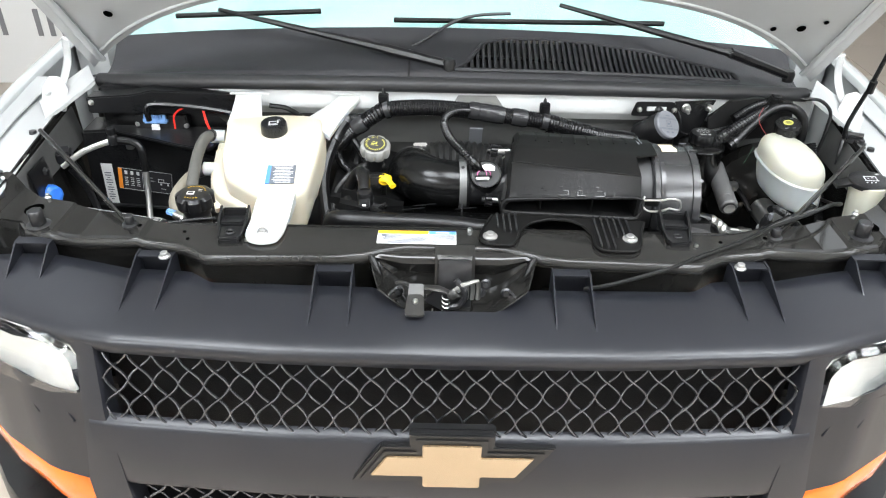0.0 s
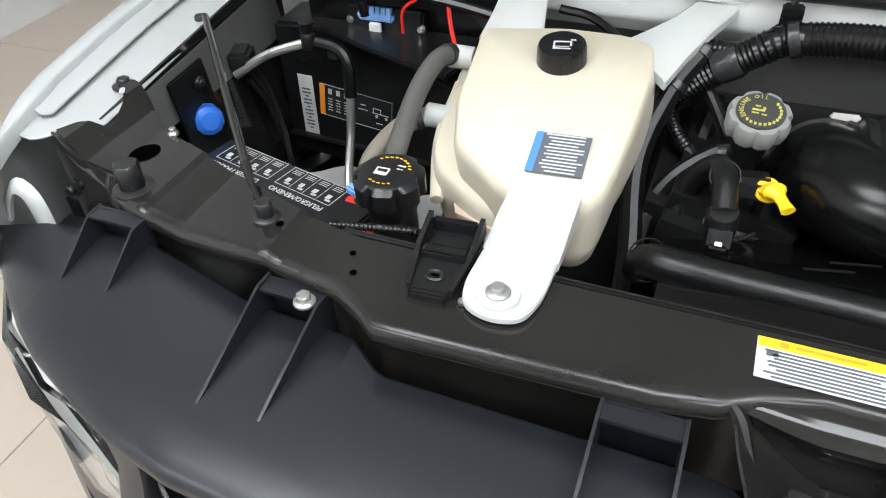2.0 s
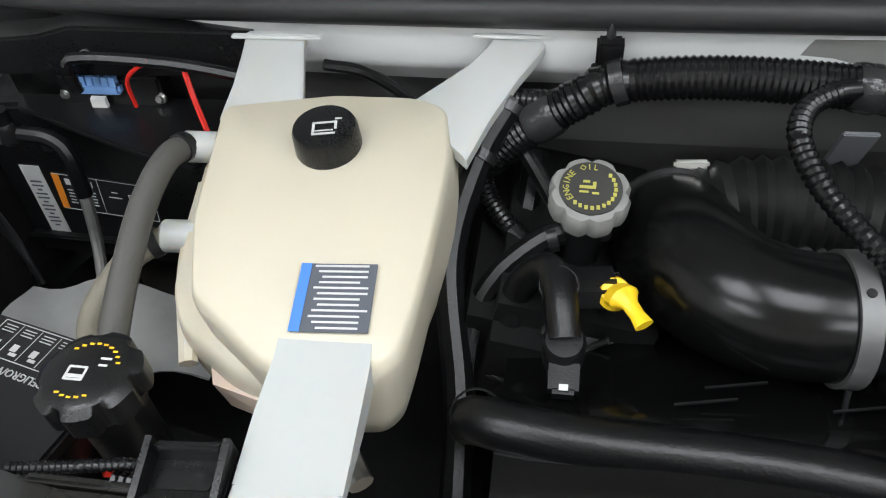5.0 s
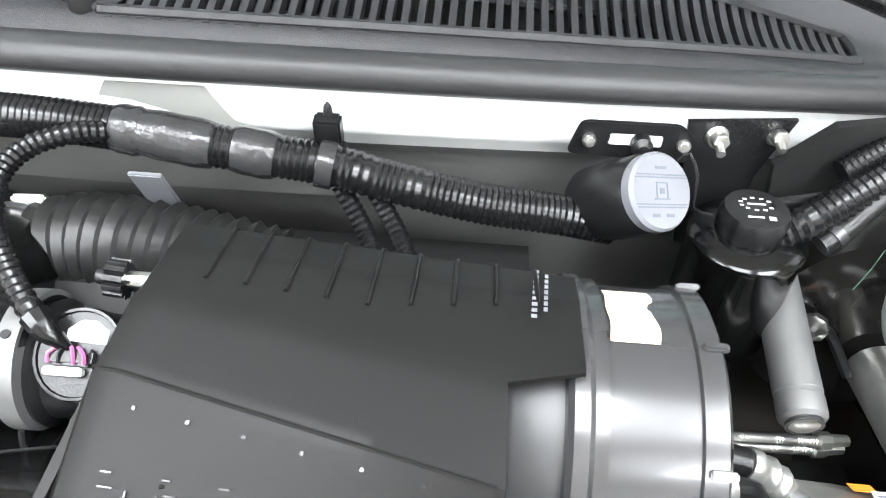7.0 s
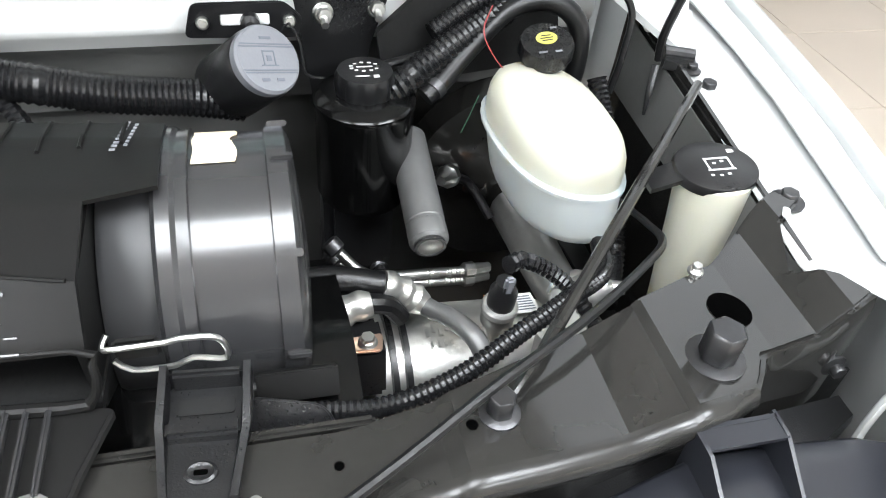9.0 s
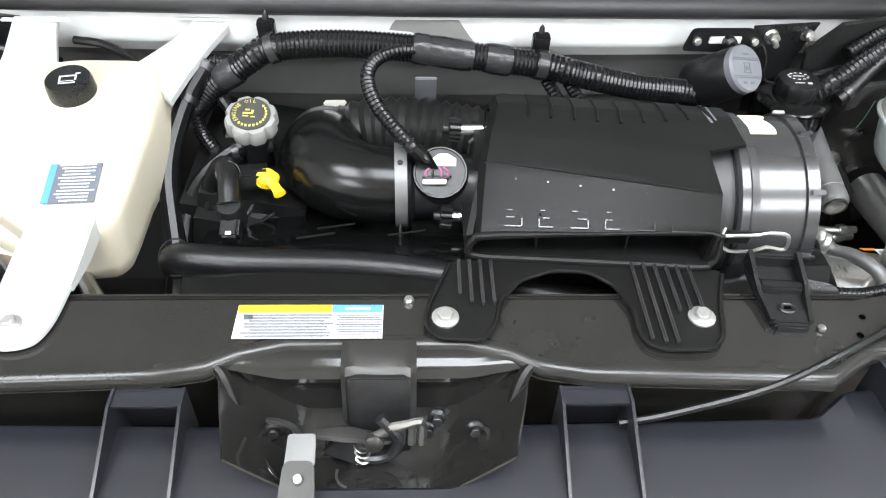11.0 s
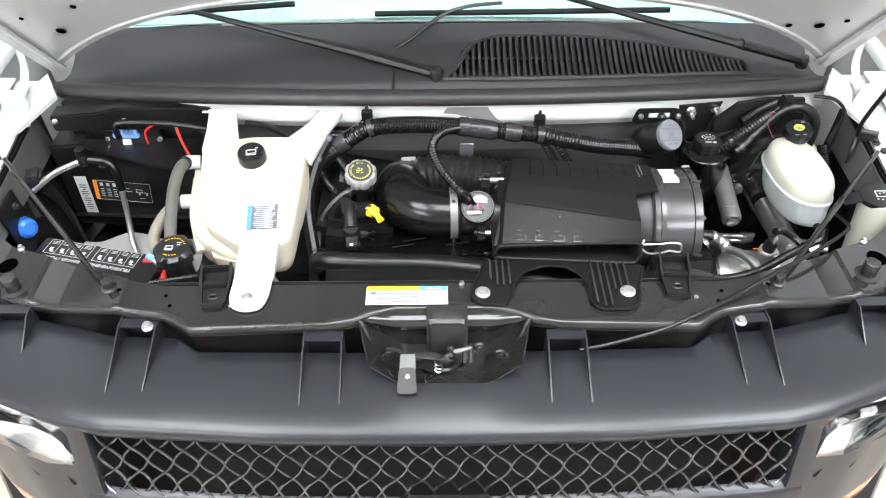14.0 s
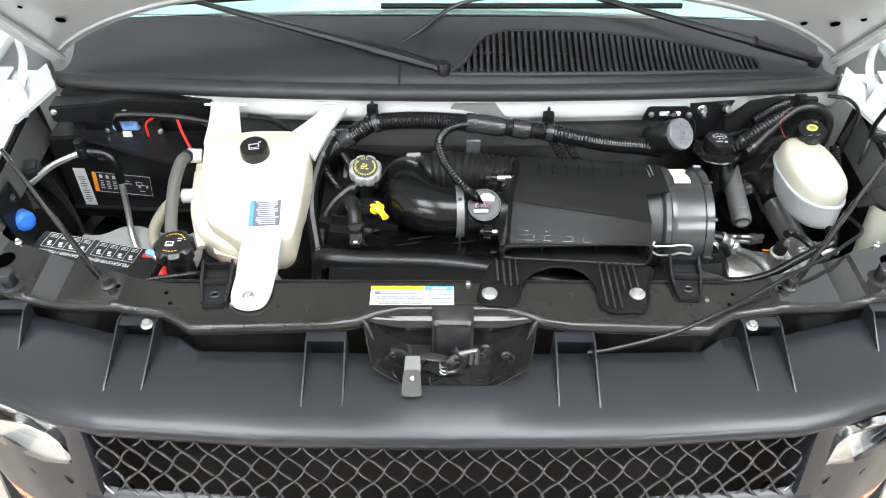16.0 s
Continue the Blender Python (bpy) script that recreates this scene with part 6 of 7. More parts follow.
# filter can
CY, CZ, CR = 1.226, 0.980, 0.093
CANM = frame_to((0.0, CY, CZ), (1, 0, 0))
part("neck_step", lathe([(CR - 0.02, 0.3128), (CR - 0.007, 0.3135), (CR - 0.004, 0.318), (CR - 0.004, 0.346), (CR - 0.02, 0.348)], CANM, 56), CAN_MATT, air)
part("clamp_ring", lathe([(CR - 0.006, 0.344), (CR + 0.002, 0.345), (CR + 0.005, 0.348), (CR + 0.005, 0.356), (CR + 0.0025, 0.359), (CR + 0.003, 0.366), (CR - 0.006, 0.368)], CANM, 56), CAN, air, "raised clamp ring")
can = part("filter_can", lathe([(CR - 0.003, 0.352), (CR - 0.001, 0.354), (CR - 0.001, 0.414), (CR - 0.004, 0.418)], CANM, 56), CAN, air, "round filter can")
part("can_lid", lathe([(CR - 0.004, 0.412), (CR + 0.002, 0.414), (CR + 0.002, 0.426), (CR - 0.005, 0.430), (CR - 0.02, 0.432), (0.03, 0.436), (0.0, 0.436)], CANM, 56), CAN, can)
for a in (55, 95, 135, 175):
    part("lid_rib", box((0.014, 0.005, 0.004), CANM @ at(0, 0, 0.423) @ pose(0, 0, 0, 0, 0, a) @ at(CR + 0.003, 0, 0, 0, 90), bevel=0.001), CAN, can)
part("tape_patch", sheet(lambda u, v: CANM @ Vector(((CR + 0.0004) * math.cos(radians(64 + 30 * v)), (CR + 0.0004) * math.sin(radians(64 + 30 * v)), 0.369 + (0.026 + 0.0012 * math.sin(9 * v) - 0.002 * (0.3 < v < 0.5)) * u + 0.0006 * math.sin(11 * v))), 6, 16, 0.0006), TAPE, can, "torn piece of beige masking tape")
clip = part("spring_clip", tube([(0.322, 1.118, 1.038), (0.319, 1.113, 1.033), (0.326, 1.110, 1.035), (0.352, 1.110, 1.036), (0.360, 1.108, 1.040), (0.379, 1.109, 1.036), (0.382, 1.110, 1.018), (0.364, 1.111, 1.020), (0.354, 1.112, 1.014), (0.331, 1.114, 1.012), (0.322, 1.117, 1.018)], 0.0018, 7, 0.004), STEEL, can, "bright wire spring clip")
part("clip_tongue", box((0.024, 0.006, 0.016), at(0.336, 1.116, 1.028, 8), bevel=0.002), AIRBOX, can)
part("side_lug", box((0.05, 0.02, 0.006), at(0.420, 1.118, 0.975, 60), bevel=0.001), AIRBOX, can)

# ---- intake duct ----
duct = thing("intake_duct", (-0.02, 1.25, 0.95), "glossy black intake elbow with clamps and sensor", "intake duct")
DUCT_BLACK = mat("glossy_black_duct", (0.004, 0.004, 0.004), 0.22, var=0.3, bump=0.08, bscale=90, ior=1.38)
part("elbow", tube([(0.024, 1.245, 0.986), (-0.018, 1.246, 0.987), (-0.050, 1.262, 0.985), (-0.070, 1.298, 0.976), (-0.076, 1.340, 0.957), (-0.073, 1.380, 0.935)], [0.042, 0.043, 0.046, 0.049, 0.051, 0.051], 32, 0.008), DUCT_BLACK, duct)
part("bellows", tube([(-0.055, 1.380, 0.950), (-0.020, 1.382, 0.962), (0.03, 1.378, 0.965), (0.09, 1.372, 0.96), (0.14, 1.37, 0.95)], 0.042, 24, rib=(0.012, 0.005)), BELLOWS, duct, "corrugated rubber bellows")
part("elbow_clamp", lathe([(0.050, -0.005), (0.0545, -0.005), (0.0545, 0.005), (0.050, 0.005)], frame_to((-0.074, 1.370, 0.941), (0.08, 0.86, -0.50)), 48), STEEL_DARK, duct)
part("clamp_screw", box((0.028, 0.009, 0.007), at(-0.065, 1.400, 0.990, -30, 0, 4), bevel=0.002), STEEL, duct, "bright clamp screw")
part("hose_clamp", lathe([(0.042, -0.0065), (0.0455, -0.0065), (0.0455, 0.0065), (0.042, 0.0065)], frame_to((0.018, 1.245, 0.986), (1, 0.03, 0)), 44), DRYER, duct, "wide steel band clamp")
part("clamp_hole", lathe([(0.0, 0), (0.003, 0), (0.003, 0.0008), (0, 0.0008)], frame_to((0.018, 1.228, 1.0286), (0, -0.37, 0.93)), 12), VOID, duct)
part("clamp_tail", tube([(0.018, 1.203, 0.966), (0.018, 1.199, 0.956), (0.019, 1.198, 0.946)], 0.0020, 6), STEEL_DARK, duct)
part("sensor_body", lathe([(0.041, 0.025), (0.042, 0.029), (0.036, 0.033), (0.034, 0.066), (0.036, 0.072), (0.036, 0.10)], frame_to((0.0, 1.248, 0.980), (1, 0, 0)), 36), PLASTIC, duct)
SM = frame_to((0.060, 1.230, 1.012), (-0.06, -0.56, 0.82), (1, 0, 0)) @ Matrix.Diagonal((1.17, 1.17, 1.0, 1))
part("sensor_dome", lathe([(0.025, -0.04), (0.025, 0.002), (0.023, 0.006), (0.0, 0.006)], SM, 36), PLASTIC, duct, "round flow sensor cover")
part("sensor_rim", lathe([(0.0215, 0.005), (0.0225, 0.0075), (0.024, 0.0075), (0.0248, 0.004)], SM, 36, caps=False), DUCT_BLACK, duct)
part("white_sticker", prism([(-0.011, -0.005), (0.011, -0.006), (0.0115, 0.001), (0.004, 0.006), (-0.004, 0.006), (-0.011, 0.001)], 0.0006, SM @ at(0.003, 0.0115, 0.0062)), LBL_WHITE, duct)
plug = part("plug", box((0.026, 0.009, 0.008), SM @ at(-0.003, -0.002, 0.009), bevel=0.002), PLASTIC, duct)
part("plug_clip", box((0.021, 0.0045, 0.006), SM @ at(-0.005, -0.0095, 0.009), bevel=0.001), LBL_WHITE, plug)
for k, m_ in enumerate((PINK, RUBBER, PINK, PINK)):
    part("wire", tube([SM @ Vector((-0.0125 + 0.0058 * k + 0.002 * (k > 1), -0.0055, 0.0125)), SM @ Vector((-0.0125 + 0.0058 * k + 0.002 * (k > 1), -0.001, 0.0145)), SM @ Vector((-0.008 + 0.0035 * k, 0.003, 0.0135))], 0.0012, 5), m_, plug)
for x, y, z in ((0.075, 1.267, 1.043), (0.066, 1.205, 0.975)):
    kn = part("knob", lathe([(0.0125, -0.006), (0.0125, 0.006), (0.006, 0.007), (0.005, 0.013), (0.0, 0.013)], frame_to((x, y, z), (-1, 0, 0.1)), 96, wave=(12, 0.0035, -0.02, 0.0065)), PLASTIC, duct, "ribbed thumb screw")
    part("shank", tube([(x + 0.006, y, z), (x + 0.03, y, z)], 0.0055, 10), STEEL, kn)
part("stay_rod", tube([(0.09, 1.255, 1.035), (0.13, 1.285, 1.055)], 0.0015, 5), STEEL, duct)

# ---- wiring loom along the firewall ----
loom = thing("wiring_loom", (0.05, 1.385, 1.06), "black corrugated wiring loom along the firewall flange", "wiring loom")
part("main_loom", tube([(-0.235, 1.395, 0.985), (-0.200, 1.392, 1.022), (-0.158, 1.393, 1.053), (-0.130, 1.394, 1.067), (-0.057, 1.392, 1.074), (0.026, 1.391, 1.070), (0.097, 1.391, 1.061), (0.180, 1.392, 1.050), (0.215, 1.393, 1.041), (0.245, 1.394, 1.033), (0.300, 1.398, 1.019), (0.357, 1.404, 1.009), (0.40, 1.41, 0.998)], 0.0165, 16, rib=(0.0048, 0.0017)), LOOM, loom)
for x, y, z, w in ((0.075, 1.391, 1.064, 0.05), (0.13, 1.3915, 1.0565, 0.03), (-0.185, 1.3925, 1.034, 0.022), (0.04, 1.391, 1.069, 0.02)):
    part("tape_wrap", tube([(x - w / 2, y, z + 0.16 * w / 2 * (1 if x > 0 else -4)), (x + w / 2, y, z - 0.16 * w / 2 * (1 if x > 0 else -4))], [0.0168, 0.0182, 0.0178, 0.0185, 0.0168], 14, 0.005), VINYL_TAPE, loom, "glossy black tape wrap")
part("band", lathe([(0.0168, -0.006), (0.0178, -0.006), (0.0178, 0.006), (0.0168, 0.006)], frame_to((0.181, 1.392, 1.0498), (1, 0.02, -0.2)), 20), VINYL_TAPE, loom)
part("band", lathe([(0.0168, -0.005), (0.0178, -0.005), (0.0178, 0.005), (0.0168, 0.005)], frame_to((-0.13, 1.394, 1.067), (1, 0, 0.35)), 20), VINYL_TAPE, loom)
part("sensor_branch", tube([(0.034, 1.384, 1.072), (0.012, 1.366, 1.080), (-0.010, 1.345, 1.080), (-0.018, 1.318, 1.074), (-0.008, 1.285, 1.062), (0.012, 1.258, 1.050), (0.030, 1.240, 1.040), (0.040, 1.232, 1.034)], 0.0082, 10, rib=(0.0052, 0.0014)), LOOM, loom, "thin corrugated branch to the flow sensor")
part("branch_boot", tube([(0.034, 1.237, 1.038), (0.044, 1.230, 1.031), (0.056, 1.226, 1.022)], [0.0092, 0.0080, 0.0025], 10), DUCT_BLACK, loom)
part("down_branch", tube([(-0.235, 1.395, 0.985), (-0.225, 1.37, 0.965), (-0.20, 1.34, 0.955), (-0.185, 1.34, 0.94)], 0.009, 10, rib=(0.005, 0.0012)), LOOM, loom)
part("left_branch", tube([(-0.17, 1.392, 1.048), (-0.22, 1.41, 1.038), (-0.27, 1.43, 1.030)], 0.011, 10, rib=(0.005, 0.0012)), LOOM, loom)
for k, x in enumerate((0.21, 0.235)):
    part("lower_branch", tube([(x - 0.02, 1.394, 1.03), (x, 1.375, 1.005), (x + 0.02, 1.345, 0.98), (x + 0.04, 1.33, 0.95)], 0.008, 8, rib=(0.005, 0.0012)), LOOM, loom)
for x, y, z in ((-0.138, 1.412, 1.078), (0.181, 1.409, 1.066)):
    lc = part("loom_clip", box((0.020, 0.014, 0.026), at(x, y, z + 0.002, 10), bevel=0.002), PLASTIC, loom, "black plastic loom clip")
    part("clip_pin", lathe([(0.004, 0), (0.003, 0.008), (0.0, 0.012)], at(x, y + 0.002, z + 0.014), 8), PLASTIC, lc)
    part("clip_step", box((0.026, 0.010, 0.008), at(x, y - 0.004, z - 0.010, 10), bevel=0.001), PLASTIC, lc)
part("grey_tab", box((0.026, 0.004, 0.05), at(0.046, 1.393, 1.014, 25), bevel=0.001), CAP_GREY, loom, "grey steel tab under the loom")

# ---- firewall right: horn canister, power steering tank, dryer ----
horn = thing("accumulator_canister", (0.40, 1.39, 1.02), "black canister with round grey printed cap on a slotted bracket", "canister")
KM = frame_to((0.404, 1.406, 1.027), (0.44, -0.52, 0.60), (1, 0, 0)) @ Matrix.Diagonal((0.84, 0.84, 0.92, 1))
part("body", lathe([(0.0, -0.045), (0.030, -0.045), (0.036, -0.035), (0.036, 0.030), (0.034, 0.034)], KM, 40), PLASTIC, horn)
hc = part("cap", lathe([(0.033, 0.030), (0.0345, 0.034), (0.0345, 0.042), (0.032, 0.045), (0.0, 0.045)], KM, 48), CAP_GREY, horn, "grey round cap with printed symbol")
bars([(0, 0.014, 0.056, 0.0012), (0, 0.0115, 0.060, 0.0012), (0, -0.0115, 0.060, 0.0012), (0, -0.014, 0.056, 0.0012)], KM @ at(0, 0, 0.0452, 0, 0, 8), LBL_GREY, hc, "cap_line")
bars([(-0.006, 0.0, 0.0012, 0.013), (0.006, 0.0, 0.0012, 0.013), (0, 0.007, 0.013, 0.0012), (0, -0.007, 0.018, 0.0012), (0, 0.0, 0.005, 0.005), (-0.008, -0.021, 0.008, 0.003), (0.008, -0.021, 0.008, 0.003), (0, 0.020, 0.012, 0.0025)], KM @ at(0, 0, 0.0452, 0, 0, 8), LBL_GREY, hc, "cap_print")
part("slotted_plate", prism(rounded([(0.358, 1.050), (0.366, 1.080), (0.440, 1.081), (0.456, 1.066), (0.452, 1.048)], 0.006), 0.003, Matrix.Translation((0, 1.428, 0)) @ HMX, bevel=0.001), PLASTIC, horn)
part("plate_slot", box((0.040, 0.002, 0.010), at(0.408, 1.4275, 1.066), bevel=0.001), WHITE_DUSTY, horn)
part("slot_boss", lathe([(0.008, 0), (0.008, 0.010), (0.004, 0.014), (0.0, 0.014)], frame_to((0.412, 1.427, 1.065), (0, -1, 0.1)), 12), PLASTIC, horn)
for x in (0.374, 0.444):
    bolt(horn, (x, 1.4275, 1.064), 0.004, 0.003, 0.0055, STEEL, (0, -1, 0.2))
part("cap_wire", tube([(0.436, 1.405, 1.066), (0.442, 1.402, 1.074), (0.450, 1.395, 1.060), (0.453, 1.39, 1.035), (0.468, 1.39, 1.03)], 0.0012, 5), RUBBER, horn)

ps = thing("power_steering_tank", (0.49, 1.385, 0.90), "black cylindrical power steering tank with ribbed cap", "fluid tank")
PX, PY = 0.505, 1.405
part("body", lathe([(0.030, 0.890), (0.041, 0.896), (0.0445, 0.904), (0.0445, 0.992), (0.046, 0.996), (0.046, 1.001), (0.043, 1.004), (0.026, 1.008), (0.0, 1.008)], at(PX, PY, 0), 48), GLOSS_BLACK, ps)
pcap = part("cap", lathe([(0.024, 1.004), (0.0265, 1.008), (0.0265, 1.022), (0.024, 1.0275), (0.0, 1.0285)], at(PX, PY, 0), 60, wave=(10, 0.002, 1.006, 1.024)), PLASTIC, ps)
bars([(0.012 * math.cos(a), 0.004 + 0.0075 * math.sin(a), 0.003, 0.0016) for a in np.linspace(0, 2 * math.pi, 12)] + [(0, 0.004, 0.014, 0.0014), (-0.004, -0.012, 0.012, 0.0016), (0.008, -0.013, 0.005, 0.004)], at(PX, PY, 1.0288), LBL_WHITE, pcap, "steering_symbol")
part("lower_bracket", box((0.07, 0.05, 0.10), at(PX - 0.005, PY + 0.012, 0.845), bevel=0.01), PLASTIC, ps)
bolt(ps, (0.462, 1.345, 0.852), 0.006, 0.007, 0.009, STEEL, (0, -1, 0.3))
bolt(ps, (0.512, 1.345, 0.845), 0.006, 0.007, 0.009, STEEL_DARK, (0, -1, 0.3))
plate = part("bracket_plate", loft([[(x, y, z) for x, y, z in ((0.449, 1.446, 1.074), (0.535, 1.458, 1.074), (0.517, 1.457, 1.022), (0.511, 1.455, 0.952), (0.466, 1.448, 0.952), (0.457, 1.446, 1.022))], [(x, y + 0.004, z) for x, y, z in ((0.449, 1.446, 1.074), (0.535, 1.458, 1.074), (0.517, 1.457, 1.022), (0.511, 1.455, 0.952), (0.466, 1.448, 0.952), (0.457, 1.446, 1.022))]]), PLASTIC, ps, "black bracket plate on two studs")
for x, y in ((0.474, 1.450), (0.522, 1.460)):
    bolt(plate, (x, y, 1.060), 0.007, 0.010, 0.0095, STEEL, (0.1, -1, 0.15), name="stud_nut")
    part("stud", tube([(x, y - 0.008, 1.061), (x, y - 0.022, 1.058)], 0.0035, 8), STEEL, plate)

dry = thing("receiver_dryer", (0.55, 1.36, 0.92), "bare aluminium receiver dryer cylinder", "dryer")
DA, DB = Vector((0.546, 1.291, 0.918)), Vector((0.549, 1.425, 0.945))
DMX = frame_to(DA, DB - DA)
part("body", lathe([(0.0, 0.002), (0.009, 0.002), (0.0095, 0.0), (0.0115, 0.0), (0.012, 0.002), (0.0145, 0.002), (0.0175, 0.005), (0.018, 0.008), (0.018, 0.020), (0.0172, 0.021), (0.0172, 0.024), (0.018, 0.025), (0.018, 0.130), (0.0, 0.132)], DMX, 40), DRYER, dry)
part("end_disc", lathe([(0.0, -0.002), (0.010, -0.002), (0.0115, -0.001), (0.0115, 0.001)], DMX, 32), STEEL, dry)
part("end_ring", lathe([(0.0125, -0.0012), (0.0140, -0.0012), (0.0140, 0.001), (0.0125, 0.001)], DMX, 32), STEEL_DARK, dry)

# ---- brake master cylinder ----
brk = thing("brake_fluid_tank", (0.675, 1.36, 0.87), "milky white brake fluid tank with black cap", "fluid tank")


def oval(cx, cy, a, b, z, n=36, turn=-14, tilt=0.0):
    c, s = math.cos(radians(turn)), math.sin(radians(turn))
    out = []
    for k in range(n):
        t = 2 * math.pi * k / n
        x = a * math.copysign(abs(math.cos(t)) ** 0.85, math.cos(t))
        y = b * math.copysign(abs(math.sin(t)) ** 0.85, math.sin(t))
        out.append((cx + c * x - s * y, cy + s * x + c * y, z + tilt * y - 0.21 * x))
    return out


BX, BY = 0.667, 1.346
part("upper_half", loft([oval(BX, BY, 0.058 * k, 0.074 * m, z, turn=8, tilt=0.10 + 0.5 * (z - 0.98)) for k, m, z in ((1, 1, 0.980), (1, 1, 0.994), (0.975, 0.98, 1.005), (0.91, 0.93, 1.014), (0.78, 0.82, 1.021), (0.52, 0.57, 1.026), (0.1, 0.1, 1.027))]), BRAKE_TOP, brk, "yellowed upper half", angle=60)
part("moulded_seam", loft([oval(BX, BY, 0.058 * k, 0.074 * k, z, turn=8, tilt=0.10) for k, z in ((1.03, 0.9765), (1.065, 0.9785), (1.065, 0.9815), (1.03, 0.9835))]), BRAKE_LOW, brk)
part("lower_half", loft([oval(BX + dx, BY - 0.004, 0.058 * k, 0.074 * k, z, turn=8, tilt=0.10) for k, z, dx in ((0.5, 0.921, 0.010), (0.86, 0.922, 0.009), (0.925, 0.926, 0.008), (0.96, 0.936, 0.006), (0.98, 0.955, 0.003), (1.0, 0.979, 0))]), BRAKE_LOW, brk, "bluish white lower half", angle=60)
BC = at(0.668, 1.402, 1.042, 14, -6)
bcap = part("cap", lathe([(0.022, -0.020), (0.024, -0.009), (0.030, -0.008), (0.033, -0.004), (0.033, 0.008), (0.031, 0.012), (0.0, 0.013)], BC @ Matrix.Diagonal((0.76, 0.76, 0.9, 1)), 64, wave=(8, 0.003, -0.006, 0.010)), PLASTIC, brk, "black ribbed cap")
part("yellow_mark", lathe([(0.0, 0.0115), (0.0085, 0.0115), (0.0085, 0.0122), (0.0, 0.0122)], BC @ Matrix.Diagonal((1.15, 0.9, 1, 1)) @ at(0.0, 0.003, 0), 24), OLIVE, bcap, "olive yellow printed disc")
for dy, w in ((0.0055, 0.009), (0.0025, 0.012), (-0.0005, 0.010)):
    bars([(0.0, dy, w, 0.0012)], BC @ at(0, 0, 0.0123), LBL_BLACK, bcap)
for row in ((-0.008, -0.014, 0.008, 0.002), (0.006, -0.015, 0.006, 0.002), (0.010, 0.015, 0.006, 0.002)):
    bars([row], BC @ at(0, 0, 0.0117), CAP_GREY, bcap)
part("master_cylinder", tube([(0.675, 1.20, 0.868), (0.675, 1.30, 0.850), (0.672, 1.42, 0.845)], [0.014, 0.022, 0.024, 0.026], 16), ALU, brk, "cast aluminium master cylinder")
part("booster", lathe([(0.0, 0.0), (0.05, 0.0), (0.11, 0.02), (0.115, 0.05), (0.10, 0.06)], frame_to((0.672, 1.43, 0.86), (0, 1, 0)), 40), PAINT_BLACK, brk, "black brake booster")
part("sensor_plug", lathe([(0.010, 0), (0.012, 0.004), (0.012, 0.026), (0.006, 0.034), (0.006, 0.05)], frame_to((0.672, 1.262, 0.885), (0.9, -0.4, 0.1)), 16), ALU, brk)
part("lower_tab", box((0.016, 0.008, 0.03), at(0.665, 1.27, 0.865, 15), bevel=0.002), BRAKE_LOW, brk)
part("pipe_nut", lathe([(0.009, 0), (0.012, 0.003), (0.012, 0.012), (0.008, 0.016), (0.005, 0.03)], frame_to((0.594, 1.408, 0.905), (-0.5, -0.7, 0.3)), 8), STEEL, brk)
part("brake_pipe", tube([(0.60, 1.41, 0.90), (0.62, 1.42, 0.88), (0.64, 1.40, 0.85)], 0.005, 8), STEEL_DARK, brk)

vh = thing("vacuum_hose", (0.65, 1.43, 1.03), "thick black rubber vacuum hose behind the brake tank", "hose")
part("tube", tube([(0.558, 1.397, 1.003), (0.575, 1.405, 1.014), (0.60, 1.42, 1.035), (0.645, 1.445, 1.062), (0.685, 1.45, 1.066), (0.715, 1.445, 1.045), (0.72, 1.44, 1.0), (0.71, 1.44, 0.95)], 0.0098, 12), RUBBER, vh)
part("hose_clamp", lathe([(0.0099, -0.004), (0.0112, -0.004), (0.0112, 0.004), (0.0099, 0.004)], frame_to((0.5680, 1.402, 1.0095), (0.6, 0.4, 0.4)), 18), STEEL_DARK, vh)
cl = thing("corner_loom", (0.58, 1.42, 1.03), "black corrugated loom with clip in the firewall corner", "wiring loom")
part("big_loom", tube([(0.515, 1.40, 1.000), (0.545, 1.405, 1.018), (0.59, 1.425, 1.040), (0.64, 1.45, 1.058)], 0.0145, 12, rib=(0.006, 0.002)), LOOM, cl)
part("second_loom", tube([(0.57, 1.435, 1.045), (0.61, 1.45, 1.065), (0.66, 1.465, 1.075)], 0.010, 10, rib=(0.005, 0.0015)), LOOM, cl)
part("cable", tube([(0.52, 1.42, 1.022), (0.58, 1.43, 1.035), (0.64, 1.455, 1.065)], 0.004, 8), RUBBER, cl)
part("clip", box((0.028, 0.018, 0.024), at(0.652, 1.452, 1.078, 15, 10, 15), bevel=0.003), PLASTIC, cl)
part("red_wire", tube([(0.622, 1.43, 1.072), (0.612, 1.415, 1.055), (0.622, 1.40, 1.035), (0.64, 1.385, 1.02)], 0.0006, 6), DARK_RED, cl)
part("green_wire", tube([(0.61, 1.40, 1.0), (0.60, 1.39, 0.985), (0.592, 1.385, 0.97)], 0.0004, 6), GREEN, cl)
# flat near-black plate, added to paint the recess's shade
part("firewall_recess", loft([[(0.52, 1.437, 1.045), (0.56, 1.445, 1.078), (0.62, 1.455, 1.082), (0.70, 1.475, 1.068), (0.72, 1.48, 0.99), (0.53, 1.44, 0.99)], [(0.52, 1.446, 1.045), (0.56, 1.454, 1.078), (0.62, 1.464, 1.082), (0.70, 1.484, 1.068), (0.72, 1.489, 0.99), (0.53, 1.449, 0.99)]]), VOID, cl, "near-black plate painting the shade of the firewall recess")
